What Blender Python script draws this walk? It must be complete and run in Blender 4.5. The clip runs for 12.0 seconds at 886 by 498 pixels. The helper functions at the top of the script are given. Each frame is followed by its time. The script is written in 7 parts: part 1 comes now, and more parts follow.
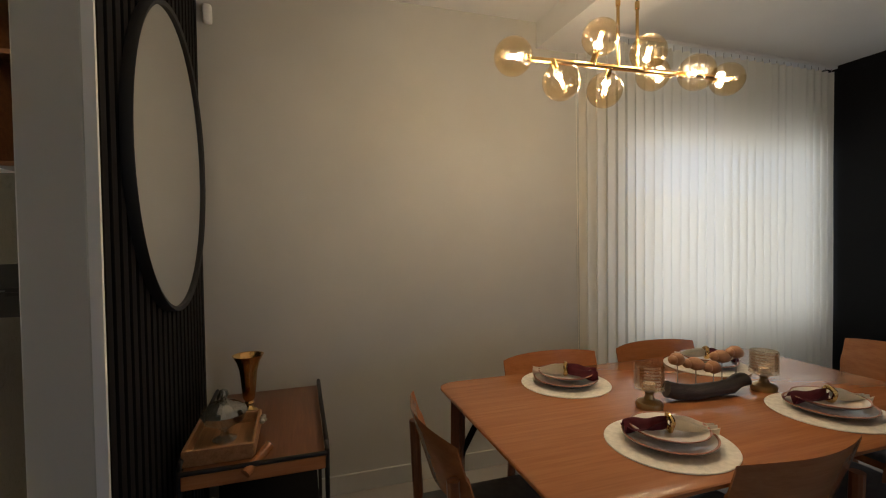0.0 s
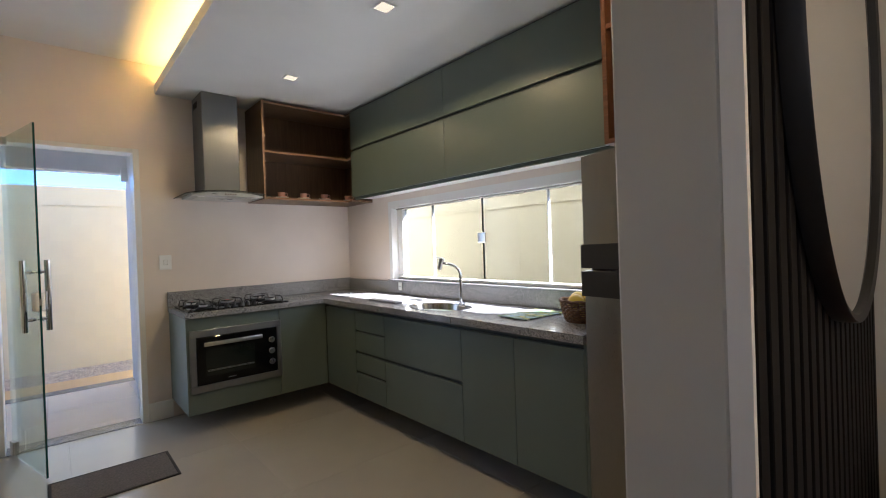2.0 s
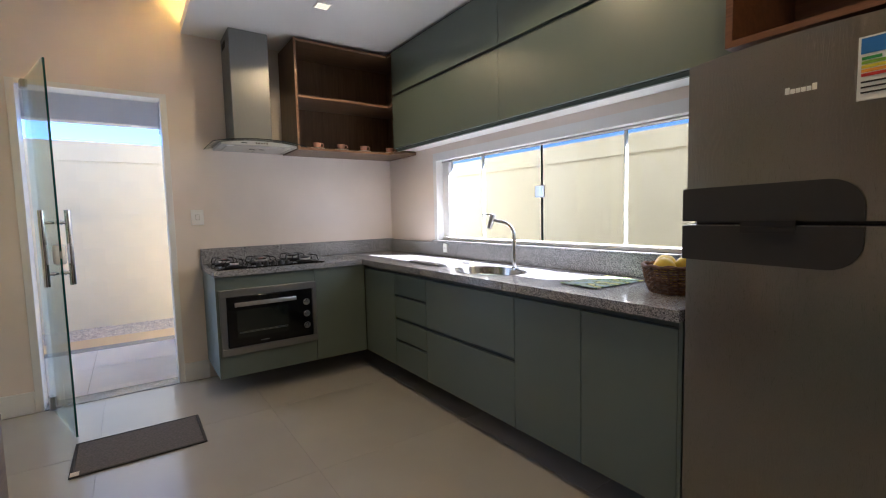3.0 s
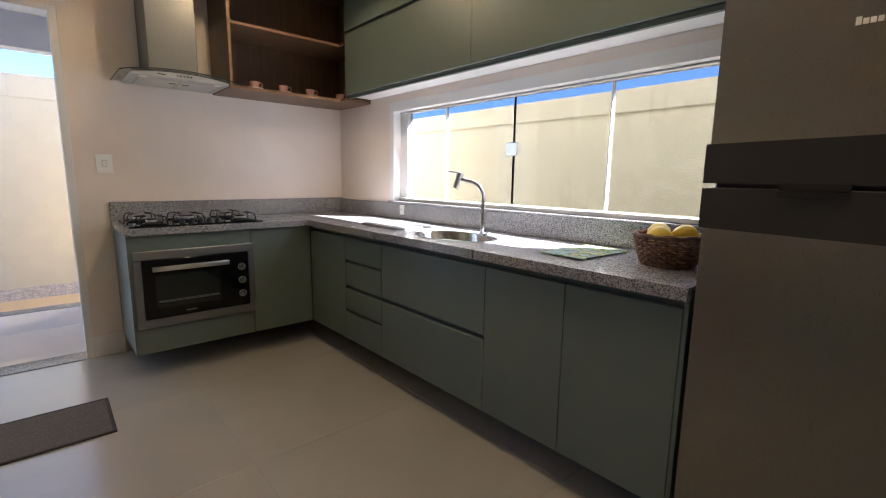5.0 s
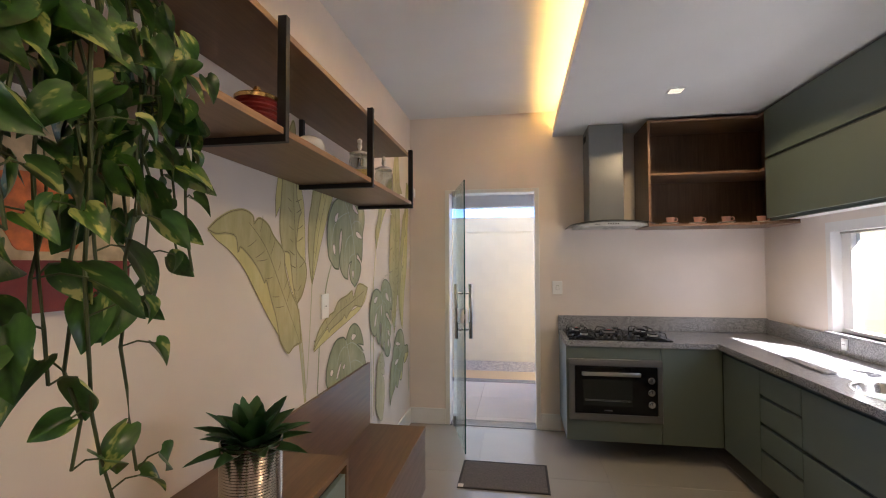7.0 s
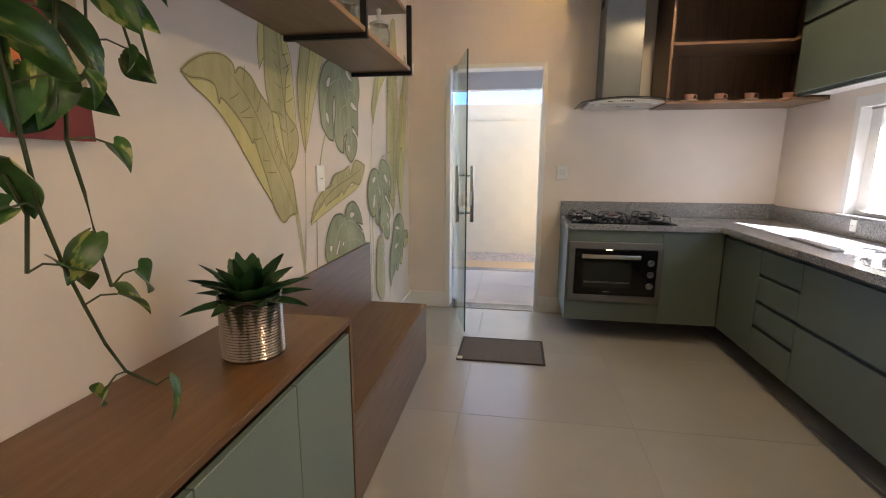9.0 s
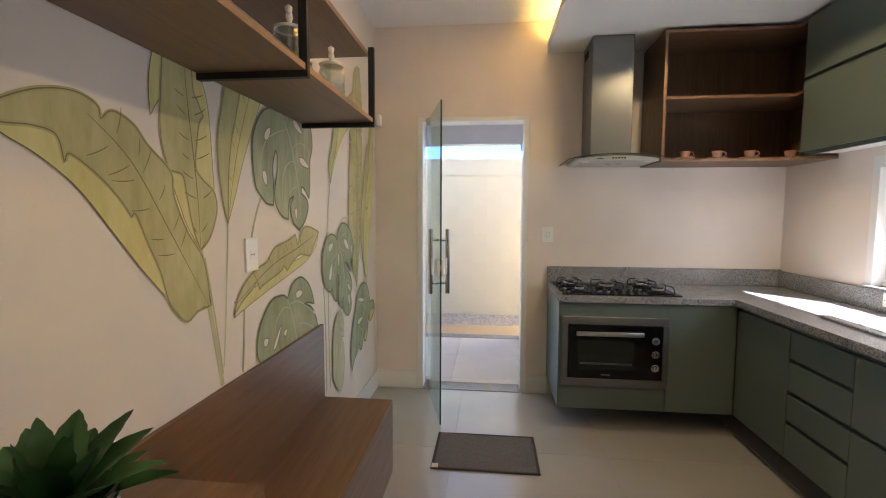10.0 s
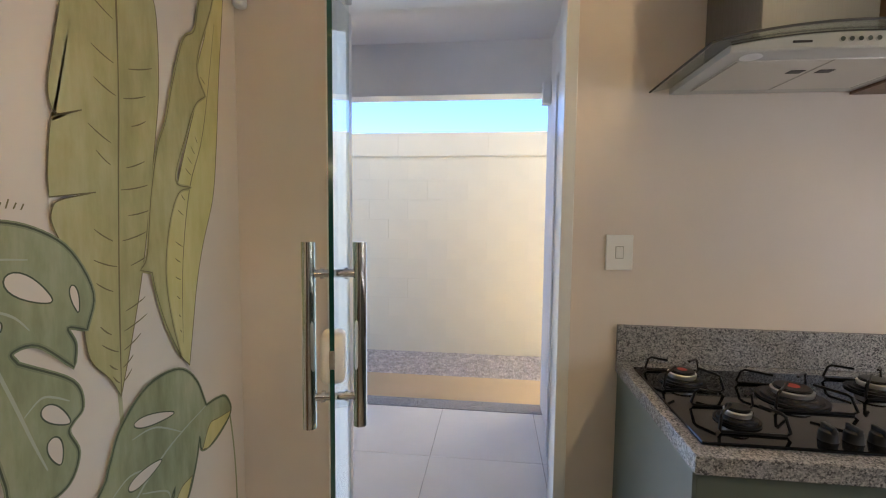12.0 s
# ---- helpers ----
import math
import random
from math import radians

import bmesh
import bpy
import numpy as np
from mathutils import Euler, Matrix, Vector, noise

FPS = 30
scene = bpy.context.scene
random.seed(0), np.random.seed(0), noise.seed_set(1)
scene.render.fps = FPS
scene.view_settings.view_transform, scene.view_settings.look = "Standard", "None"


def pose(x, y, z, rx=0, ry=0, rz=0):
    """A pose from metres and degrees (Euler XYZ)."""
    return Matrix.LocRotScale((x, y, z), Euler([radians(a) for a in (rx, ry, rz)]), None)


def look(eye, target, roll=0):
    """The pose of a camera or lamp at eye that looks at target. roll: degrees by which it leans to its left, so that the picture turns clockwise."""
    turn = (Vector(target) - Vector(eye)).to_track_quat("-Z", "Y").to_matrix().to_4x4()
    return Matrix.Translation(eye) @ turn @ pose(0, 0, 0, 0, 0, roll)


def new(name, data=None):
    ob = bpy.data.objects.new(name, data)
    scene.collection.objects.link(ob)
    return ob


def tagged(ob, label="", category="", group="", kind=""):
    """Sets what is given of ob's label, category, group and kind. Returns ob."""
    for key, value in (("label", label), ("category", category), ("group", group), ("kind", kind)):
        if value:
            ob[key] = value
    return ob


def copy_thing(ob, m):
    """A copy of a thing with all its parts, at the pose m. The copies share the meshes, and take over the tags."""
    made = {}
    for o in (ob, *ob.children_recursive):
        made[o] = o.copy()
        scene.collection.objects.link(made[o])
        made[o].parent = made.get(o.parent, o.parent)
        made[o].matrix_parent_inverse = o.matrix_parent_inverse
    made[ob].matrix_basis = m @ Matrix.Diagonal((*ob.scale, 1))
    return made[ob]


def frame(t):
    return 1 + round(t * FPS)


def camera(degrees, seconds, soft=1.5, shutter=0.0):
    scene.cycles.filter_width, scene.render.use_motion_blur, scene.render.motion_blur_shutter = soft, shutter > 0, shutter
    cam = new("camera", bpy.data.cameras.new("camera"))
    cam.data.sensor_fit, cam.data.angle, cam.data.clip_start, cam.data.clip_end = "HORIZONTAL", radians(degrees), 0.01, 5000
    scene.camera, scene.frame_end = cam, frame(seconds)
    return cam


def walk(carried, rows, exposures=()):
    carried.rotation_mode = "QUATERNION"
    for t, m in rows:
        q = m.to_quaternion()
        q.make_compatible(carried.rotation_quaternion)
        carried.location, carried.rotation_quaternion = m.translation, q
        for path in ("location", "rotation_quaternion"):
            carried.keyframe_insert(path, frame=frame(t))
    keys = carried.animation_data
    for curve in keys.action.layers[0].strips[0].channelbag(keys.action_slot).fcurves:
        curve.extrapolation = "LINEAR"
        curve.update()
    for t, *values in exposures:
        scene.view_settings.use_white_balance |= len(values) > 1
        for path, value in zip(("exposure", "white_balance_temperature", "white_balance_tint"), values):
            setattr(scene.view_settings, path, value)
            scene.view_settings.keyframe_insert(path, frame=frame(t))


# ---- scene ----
cam = camera(89.3, 12.0, 1.1)
PATH = [
    (0, (0.173, 0.351, 1.359), (0.784, 2.255, 1.308), -0.8),
    (0.5, (0.187, 0.423, 1.374), (0.204, 2.421, 1.291), -1.2),
    (1, (0.118, 0.596, 1.353), (-0.484, 2.502, 1.285), -1.7),
    (1.5, (0.012, 0.82, 1.338), (-1.159, 2.441, 1.291), -2.0),
    (2, (-0.114, 0.995, 1.287), (-1.618, 2.313, 1.272), -2.0),
    (2.5, (-0.29, 1.126, 1.236), (-1.904, 2.307, 1.188), -1.7),
    (3, (-0.435, 1.257, 1.212), (-2.07, 2.398, 1.056), -1.4),
    (3.2, (-0.479, 1.287, 1.202), (-2.093, 2.449, 0.987), -1.2),
    (5, (-0.722, 1.385, 1.175), (-2.2, 2.695, 0.86), 0.8),
    (5.5, (-0.583, 1.369, 1.344), (-2.294, 2.399, 1.224), -0.6),
    (6, (-0.472, 1.332, 1.409), (-2.387, 1.908, 1.454), -1.0),
    (6.5, (-0.313, 1.309, 1.444), (-2.308, 1.379, 1.564), -0.3),
    (7, (-0.222, 1.346, 1.442), (-2.193, 1.017, 1.508), -0.2),
    (7.5, (-0.183, 1.393, 1.38), (-2.118, 0.919, 1.206), 0.1),
    (7.7, (-0.185, 1.398, 1.346), (-2.107, 0.921, 1.064), 0.3),
    (9.3, (-0.414, 1.28, 1.299), (-2.364, 0.997, 0.953), 0.3),
    (9.5, (-0.501, 1.265, 1.325), (-2.465, 1.004, 1.053), 0.2),
    (10, (-0.812, 1.256, 1.379), (-2.795, 1.046, 1.225), 0.2),
    (10.5, (-1.208, 1.219, 1.4), (-3.198, 1.043, 1.303), 0.1),
    (11, (-1.668, 1.268, 1.391), (-3.657, 1.076, 1.326), 0.1),
    (11.5, (-2.203, 1.253, 1.368), (-4.194, 1.069, 1.299), 0.3),
    (12, (-2.733, 1.279, 1.346), (-4.714, 1.05, 1.196), 0.6),
]
walk(cam, [(t, look(eye, target, roll)) for t, eye, target, roll in PATH], [(0.0, 3.05, 6150, 11), (0.8, 3.0, 6050, 11), (1.5, 3.35, 5900, 13), (2.5, 3.8, 5620, 17), (6.0, 3.78, 5950, 20), (7.2, 3.8, 5970, 21), (9.5, 3.92, 6050, 17), (10.5, 3.9, 6020, 16), (11.5, 3.85, 6100, 16), (12.0, 3.68, 6150, 16)])

# ---- world, sun, exposure ----
SUN_TO = Vector((0.65, 0.5, 0.70)).normalized()
world = bpy.data.worlds.new("world")
scene.world = world
world.use_nodes = True
wn = world.node_tree
sky = wn.nodes.new("ShaderNodeTexSky")
sky.sky_type = "NISHITA"
sky.sun_disc = False
sky.dust_density, sky.ozone_density, sky.air_density, sky.altitude = 0.0, 6.0, 0.55, 2500
sky.sun_elevation = math.asin(SUN_TO.z)
sky.sun_rotation = math.atan2(SUN_TO.x, SUN_TO.y)
wn.links.new(sky.outputs[0], wn.nodes["Background"].inputs[0])
wn.nodes["Background"].inputs[1].default_value = 0.053
sun_data = bpy.data.lights.new("sun", "SUN")
sun_data.energy, sun_data.angle, sun_data.color = 5.0, radians(0.5), (1.0, 0.95, 0.86)
sun = new("sun", sun_data)
sun.matrix_world = look(SUN_TO * 30, (0, 0, 0))
# daylight in the opening of the curtained dining window
sky_data = bpy.data.lights.new("daylight_fill", "AREA")
sky_data.shape, sky_data.size, sky_data.size_y, sky_data.energy, sky_data.color = "RECTANGLE", 1.78, 1.36, 1.05, (0.95, 0.97, 1.0)
sky_lamp = new("daylight_fill", sky_data)
sky_lamp.matrix_world = look((3.2, 2.956, 1.38), (3.2, 0.0, 1.38))
# area lamp added at an assumed, unseen living room opening, for daylight from behind
fill_data = bpy.data.lights.new("daylight_fill", "AREA")
fill_data.shape, fill_data.size, fill_data.size_y, fill_data.energy, fill_data.color = "RECTANGLE", 0.98, 1.18, 0.65, (0.97, 0.98, 0.96)
fill_lamp = new("daylight_fill", fill_data)
fill_lamp.matrix_world = look((2.7, -3.02, 1.5), (2.7, 0.0, 1.5))

# daylight in the openings of the kitchen window and the kitchen door
for name, size, size_y, watts, tint, at, to in (
        ("daylight_fill", 2.1, 0.54, 0.68, (0.88, 0.92, 0.96), (-2.37, 3.36, 1.34), (-2.37, 2.0, 0.7)),
        ("door_daylight", 0.7, 1.95, 0.28, (0.68, 0.84, 1.0), (-4.37, 1.11, 1.03), (0.0, 1.11, 1.03))):
    opening_data = bpy.data.lights.new(name, "AREA")
    opening_data.shape, opening_data.size, opening_data.size_y, opening_data.energy, opening_data.color = "RECTANGLE", size, size_y, watts, tint
    opening_lamp = new(name, opening_data)
    opening_lamp.matrix_world = look(at, to)


# ---- materials ----
def srgb(r, g, b):
    f = lambda c: c / 12.92 if c <= 0.04045 else ((c + 0.055) / 1.055) ** 2.4
    return (f(r / 255), f(g / 255), f(b / 255), 1)


def base(name, color, rough=0.5, metal=0.0, spec=0.5):
    m = bpy.data.materials.new(name)
    m.use_nodes = True
    p = m.node_tree.nodes["Principled BSDF"]
    p.inputs["Base Color"].default_value = (*color[:3], 1)
    p.inputs["Roughness"].default_value = rough
    p.inputs["Metallic"].default_value = metal
    p.inputs["Specular IOR Level"].default_value = spec
    return m, m.node_tree, p


def noise_tex(nt, scale, detail=4, rough=0.55, stretch=None, rand=False):
    tc = nt.nodes.new("ShaderNodeTexCoord")
    out = tc.outputs["Object"]
    if rand:
        oi = nt.nodes.new("ShaderNodeObjectInfo")
        mul = nt.nodes.new("ShaderNodeMath")
        mul.operation = "MULTIPLY"
        mul.inputs[1].default_value = 37.0
        nt.links.new(oi.outputs["Random"], mul.inputs[0])
        add = nt.nodes.new("ShaderNodeVectorMath")
        nt.links.new(out, add.inputs[0])
        nt.links.new(mul.outputs[0], add.inputs[1])
        out = add.outputs[0]
    if stretch:
        mp = nt.nodes.new("ShaderNodeMapping")
        mp.inputs["Scale"].default_value = stretch
        nt.links.new(out, mp.inputs[0])
        out = mp.outputs[0]
    n = nt.nodes.new("ShaderNodeTexNoise")
    n.inputs["Scale"].default_value = scale
    n.inputs["Detail"].default_value = detail
    n.inputs["Roughness"].default_value = rough
    nt.links.new(out, n.inputs["Vector"])
    return n


def ramp(nt, fac, stops):
    r = nt.nodes.new("ShaderNodeValToRGB")
    e = r.color_ramp.elements
    while len(e) < len(stops):
        e.new(0.5)
    for el, (pos, col) in zip(e, stops):
        el.position, el.color = pos, (*col[:3], 1)
    nt.links.new(fac, r.inputs[0])
    return r


def bump(nt, p, fac, strength=0.2, dist=0.002):
    b = nt.nodes.new("ShaderNodeBump")
    b.inputs["Strength"].default_value = strength
    b.inputs["Distance"].default_value = dist
    nt.links.new(fac, b.inputs["Height"])
    nt.links.new(b.outputs[0], p.inputs["Normal"])


def paint(name, color, rough=0.6, vary=0.06, scale=1.5, grain=180, bumps=0.08):
    """Painted or plastered surface: broad unevenness, fine roller grain."""
    m, nt, p = base(name, color, rough)
    n = noise_tex(nt, scale, 3)
    lo = [c * (1 - vary) for c in color[:3]]
    hi = [min(1, c * (1 + vary)) for c in color[:3]]
    nt.links.new(ramp(nt, n.outputs[0], [(0.3, lo), (0.7, hi)]).outputs[0], p.inputs["Base Color"])
    g = noise_tex(nt, grain, 2)
    bump(nt, p, g.outputs[0], bumps, 0.001)
    return m


def wood(name, dark, mid, light, axis=0, rough=0.42, scale=3.0, rand=True):
    """Straight-grained veneer; the grain runs along axis 0, 1 or 2."""
    m, nt, p = base(name, mid, rough)
    st = [14.0, 14.0, 14.0]
    st[axis] = 0.9
    n = noise_tex(nt, scale, 6, 0.62, st, rand)
    st2 = [60.0, 60.0, 60.0]
    st2[axis] = 2.0
    f = noise_tex(nt, scale, 3, 0.6, st2, rand)
    mix = nt.nodes.new("ShaderNodeMix")
    mix.inputs[0].default_value = 0.35
    nt.links.new(n.outputs[0], mix.inputs[2])
    nt.links.new(f.outputs[0], mix.inputs[3])
    nt.links.new(ramp(nt, mix.outputs[0], [(0.3, dark), (0.5, mid), (0.7, light)]).outputs[0], p.inputs["Base Color"])
    bump(nt, p, f.outputs[0], 0.07, 0.0005)
    return m


def metal(name, color, rough=0.25, brushed=None, relief=0.05):
    m, nt, p = base(name, color, rough, 1.0)
    if brushed:
        n = noise_tex(nt, 8, 3, 0.6, brushed)
        r = ramp(nt, n.outputs[0], [(0.3, (rough * 0.8,) * 3), (0.7, (min(1, rough * 1.25),) * 3)])
        nt.links.new(r.outputs[0], p.inputs["Roughness"])
        bump(nt, p, n.outputs[0], relief, 0.0005)
    return m


def pane_glass(name, color=(0.95, 0.98, 0.97), gloss=0.08):
    """Thin sheet glass: clear view with a mirror sheen."""
    m = bpy.data.materials.new(name)
    m.use_nodes = True
    nt = m.node_tree
    nt.nodes.remove(nt.nodes["Principled BSDF"])
    out = nt.nodes["Material Output"]
    tr = nt.nodes.new("ShaderNodeBsdfTransparent")
    tr.inputs[0].default_value = (*color, 1)
    gl = nt.nodes.new("ShaderNodeBsdfGlossy")
    gl.inputs["Roughness"].default_value = 0.0
    lw = nt.nodes.new("ShaderNodeLayerWeight")
    lw.inputs[0].default_value = 0.5
    pw = nt.nodes.new("ShaderNodeMath")
    pw.operation = "POWER"
    pw.inputs[1].default_value = 4.0
    nt.links.new(lw.outputs["Facing"], pw.inputs[0])
    fr = nt.nodes.new("ShaderNodeMath")
    fr.operation = "MULTIPLY_ADD"
    fr.inputs[1].default_value = 0.6
    fr.inputs[2].default_value = gloss * 0.5
    nt.links.new(pw.outputs[0], fr.inputs[0])
    mix = nt.nodes.new("ShaderNodeMixShader")
    nt.links.new(fr.outputs[0], mix.inputs[0])
    nt.links.new(tr.outputs[0], mix.inputs[1])
    nt.links.new(gl.outputs[0], mix.inputs[2])
    nt.links.new(mix.outputs[0], out.inputs[0])
    return m


def emit(name, color, strength):
    m = bpy.data.materials.new(name)
    m.use_nodes = True
    nt = m.node_tree
    nt.nodes.remove(nt.nodes["Principled BSDF"])
    e = nt.nodes.new("ShaderNodeEmission")
    e.inputs[0].default_value = (*color[:3], 1)
    e.inputs[1].default_value = strength
    nt.links.new(e.outputs[0], nt.nodes["Material Output"].inputs[0])
    return m


def granite(name):
    m, nt, p = base(name, (0.3, 0.3, 0.3), 0.22)
    tc = nt.nodes.new("ShaderNodeTexCoord")
    v = nt.nodes.new("ShaderNodeTexVoronoi")
    v.inputs["Scale"].default_value = 240
    nt.links.new(tc.outputs["Object"], v.inputs["Vector"])
    v2 = nt.nodes.new("ShaderNodeTexVoronoi")
    v2.inputs["Scale"].default_value = 430
    nt.links.new(tc.outputs["Object"], v2.inputs["Vector"])
    cells = nt.nodes.new("ShaderNodeRGBToBW")
    nt.links.new(v.outputs["Color"], cells.inputs[0])
    cells2 = nt.nodes.new("ShaderNodeRGBToBW")
    nt.links.new(v2.outputs["Color"], cells2.inputs[0])
    mix = nt.nodes.new("ShaderNodeMix")
    mix.inputs[0].default_value = 0.4
    nt.links.new(cells.outputs[0], mix.inputs[2])
    nt.links.new(cells2.outputs[0], mix.inputs[3])
    r = ramp(nt, mix.outputs[0], [(0.24, (0.07, 0.071, 0.076)), (0.36, (0.17, 0.172, 0.182)), (0.5, (0.27, 0.272, 0.282)), (0.72, (0.44, 0.436, 0.44))])
    nt.links.new(r.outputs[0], p.inputs["Base Color"])
    big = noise_tex(nt, 12, 3)
    rr = ramp(nt, big.outputs[0], [(0.3, (0.12,) * 3), (0.7, (0.22,) * 3)])
    nt.links.new(rr.outputs[0], p.inputs["Roughness"])
    return m


M = {}
M["wall"] = paint("wall_paint_warm_white", (0.77, 0.69, 0.625), 0.5)
M["wall_dining"] = paint("wall_paint_dining", (0.52, 0.509, 0.468), 0.55)
M["ceiling"] = paint("ceiling_paint", (0.82, 0.82, 0.81), 0.6, 0.03)
M["white"] = paint("white_gloss_paint", (0.8, 0.8, 0.79), 0.3, 0.02)
M["black_wall"] = paint("black_wall_paint", (0.007, 0.007, 0.0075), 0.8, 0.2)
M["black_wall"].node_tree.nodes["Principled BSDF"].inputs["Specular IOR Level"].default_value = 0.2
M["black_slat"] = wood("black_stained_slat", (0.003, 0.003, 0.003), (0.005, 0.0045, 0.0045), (0.009, 0.008, 0.0075), 2, 0.75)
M["black_slat"].node_tree.nodes["Principled BSDF"].inputs["Specular IOR Level"].default_value = 0.2
M["tile"] = paint("porcelain_tile", (0.4, 0.375, 0.34), 0.2, 0.06, 1.3, 60, 0.02)
M["porch_tile"] = paint("white_porch_tile", (0.8, 0.79, 0.77), 0.25, 0.04, 2.0, 60, 0.02)
M["grout"] = paint("grout", (0.33, 0.308, 0.28), 0.6)
M["green"] = paint("sage_green_laminate", (0.128, 0.158, 0.134), 0.38, 0.03, 2.0, 300, 0.03)
# Darkened sage: the shade in the cabinet gaps is put into this colour.
M["gap_shade_green"] = paint("cabinet_gap_shade_colour", (0.05, 0.065, 0.055), 0.5, 0.05)
M["granite"] = granite("grey_granite")
M["walnut"] = wood("walnut_board_y", (0.085, 0.046, 0.023), (0.14, 0.078, 0.039), (0.195, 0.115, 0.06), 2, 0.4)
M["walnut_edge"] = wood("walnut_edge", (0.16, 0.085, 0.045), (0.23, 0.125, 0.068), (0.3, 0.17, 0.095), 1, 0.4)
M["oak"] = wood("brown_oak_veneer_x", (0.118, 0.06, 0.024), (0.16, 0.084, 0.034), (0.205, 0.112, 0.048), 0, 0.34)
M["oak_rack"] = wood("tan_oak_veneer_x", (0.17, 0.1, 0.052), (0.215, 0.13, 0.07), (0.26, 0.162, 0.09), 0, 0.4)
M["oak_edge"] = wood("oak_edge_x", (0.24, 0.13, 0.065), (0.33, 0.19, 0.1), (0.42, 0.25, 0.14), 0, 0.4)
M["teak"] = wood("teak_veneer_x", (0.29, 0.107, 0.038), (0.35, 0.136, 0.05), (0.41, 0.167, 0.065), 0, 0.18)
M["teak_z"] = wood("teak_solid_z", (0.13, 0.045, 0.018), (0.22, 0.08, 0.033), (0.31, 0.125, 0.055), 2, 0.32)
M["steel"] = metal("brushed_steel", (0.4, 0.39, 0.375), 0.34, (2, 60, 60))
M["fridge"] = metal("fridge_steel", (0.27, 0.255, 0.23), 0.31, (420, 420, 5), 0.008)
M["chrome"] = metal("chrome", (0.75, 0.75, 0.75), 0.08)
M["brass"] = metal("polished_brass", (0.72, 0.47, 0.18), 0.22)
M["gold"] = metal("aged_gold", (0.66, 0.43, 0.17), 0.18)
M["black_metal"] = paint("black_powder_coat", (0.008, 0.008, 0.0085), 0.5, 0.1)
M["black_glass"] = base("black_glass", (0.004, 0.004, 0.0045), 0.05, 0.0, 0.32)[0]
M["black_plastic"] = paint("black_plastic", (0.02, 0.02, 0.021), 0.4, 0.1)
M["iron"] = paint("black_enamelled_iron", (0.006, 0.006, 0.006), 0.4, 0.1)
M["iron"].node_tree.nodes["Principled BSDF"].inputs["Specular IOR Level"].default_value = 0.25
M["mirror"] = metal("mirror_silver", (0.83, 0.84, 0.83), 0.0)
M["pane"] = pane_glass("window_glass", (0.6, 0.62, 0.61))
M["door_glass"] = pane_glass("door_glass", (0.86, 0.93, 0.9))
M["glass_edge"] = base("green_glass_edge", (0.008, 0.06, 0.045), 0.1)[0]
M["clear"] = pane_glass("cut_glass", (0.8, 0.84, 0.82), 0.8)
M["amber"] = pane_glass("amber_glass", (0.97, 0.86, 0.66), 0.22)
M["yard_wall"] = paint("cream_painted_block", (0.72, 0.645, 0.47), 0.8, 0.02, 1.2, 90, 0.3)
M["gravel"] = paint("gravel_bed", (0.36, 0.32, 0.27), 0.9)
M["sand"] = paint("ochre_paving", (0.55, 0.4, 0.22), 0.8)
M["plaster_out"] = paint("white_exterior_plaster", (0.8, 0.79, 0.77), 0.7)
M["paving"] = paint("grey_concrete_paving", (0.4, 0.39, 0.37), 0.85, 0.12)

M["walnut_y"] = wood("walnut_board_long", (0.09, 0.05, 0.025), (0.145, 0.082, 0.042), (0.2, 0.12, 0.063), 1, 0.4)
M["walnut_red"] = wood("red_walnut", (0.075, 0.03, 0.014), (0.13, 0.055, 0.026), (0.19, 0.085, 0.042), 0, 0.4)
M["oak_z"] = wood("brown_oak_z", (0.118, 0.06, 0.024), (0.16, 0.084, 0.034), (0.205, 0.112, 0.048), 2, 0.34)
M["oak_pale"] = wood("oak_front_pale", (0.13, 0.085, 0.06), (0.19, 0.13, 0.095), (0.25, 0.175, 0.135), 0, 0.4)
M["sage_light"] = paint("pale_sage_laminate", (0.185, 0.24, 0.21), 0.4, 0.03)
M["plastic_white"] = base("white_plastic", (0.86, 0.86, 0.84), 0.35)[0]
M["ceramic_pink"] = base("pink_ceramic", (0.62, 0.34, 0.27), 0.18)[0]
M["ceramic_white"] = base("white_ceramic", (0.8, 0.78, 0.74), 0.15)[0]
M["stoneware"] = base("cream_stoneware", (0.72, 0.66, 0.6), 0.14)[0]
M["rim_glaze"] = base("pink_brown_glaze", (0.4, 0.2, 0.14), 0.18)[0]
M["cloth_wine"] = paint("wine_cloth", (0.12, 0.015, 0.025), 0.9, 0.2, 30, 700, 0.4)
M["cloth_cream"] = paint("cream_cloth", (0.72, 0.66, 0.55), 0.9, 0.08, 30, 700, 0.4)
M["linen"] = paint("linen_placemat", (0.72, 0.69, 0.62), 0.9, 0.12, 60, 500, 0.5)
M["rubber_mat"] = paint("grey_woven_mat", (0.12, 0.105, 0.095), 0.95, 0.25, 90, 400, 0.6)
M["mat_edge"] = paint("dark_mat_edge", (0.05, 0.045, 0.042), 0.9, 0.15, 90, 400, 0.4)
M["wicker"] = paint("brown_wicker", (0.16, 0.075, 0.03), 0.6, 0.4, 60, 300, 0.3)
M["lemon"] = paint("yellow_fruit", (0.8, 0.55, 0.03), 0.45, 0.12, 20, 250, 0.25)
M["seat_grey"] = paint("grey_seat_fabric", (0.1, 0.1, 0.095), 0.95, 0.15, 40, 600, 0.4)
M["leaf_dark"] = paint("agave_leaf", (0.05, 0.14, 0.045), 0.42, 0.35, 14, 90, 0.1)
M["soil"] = paint("potting_soil", (0.02, 0.014, 0.01), 0.95, 0.4, 60, 200, 0.8)
M["red_paint"] = paint("dark_red_lacquer", (0.16, 0.012, 0.012), 0.3, 0.15)
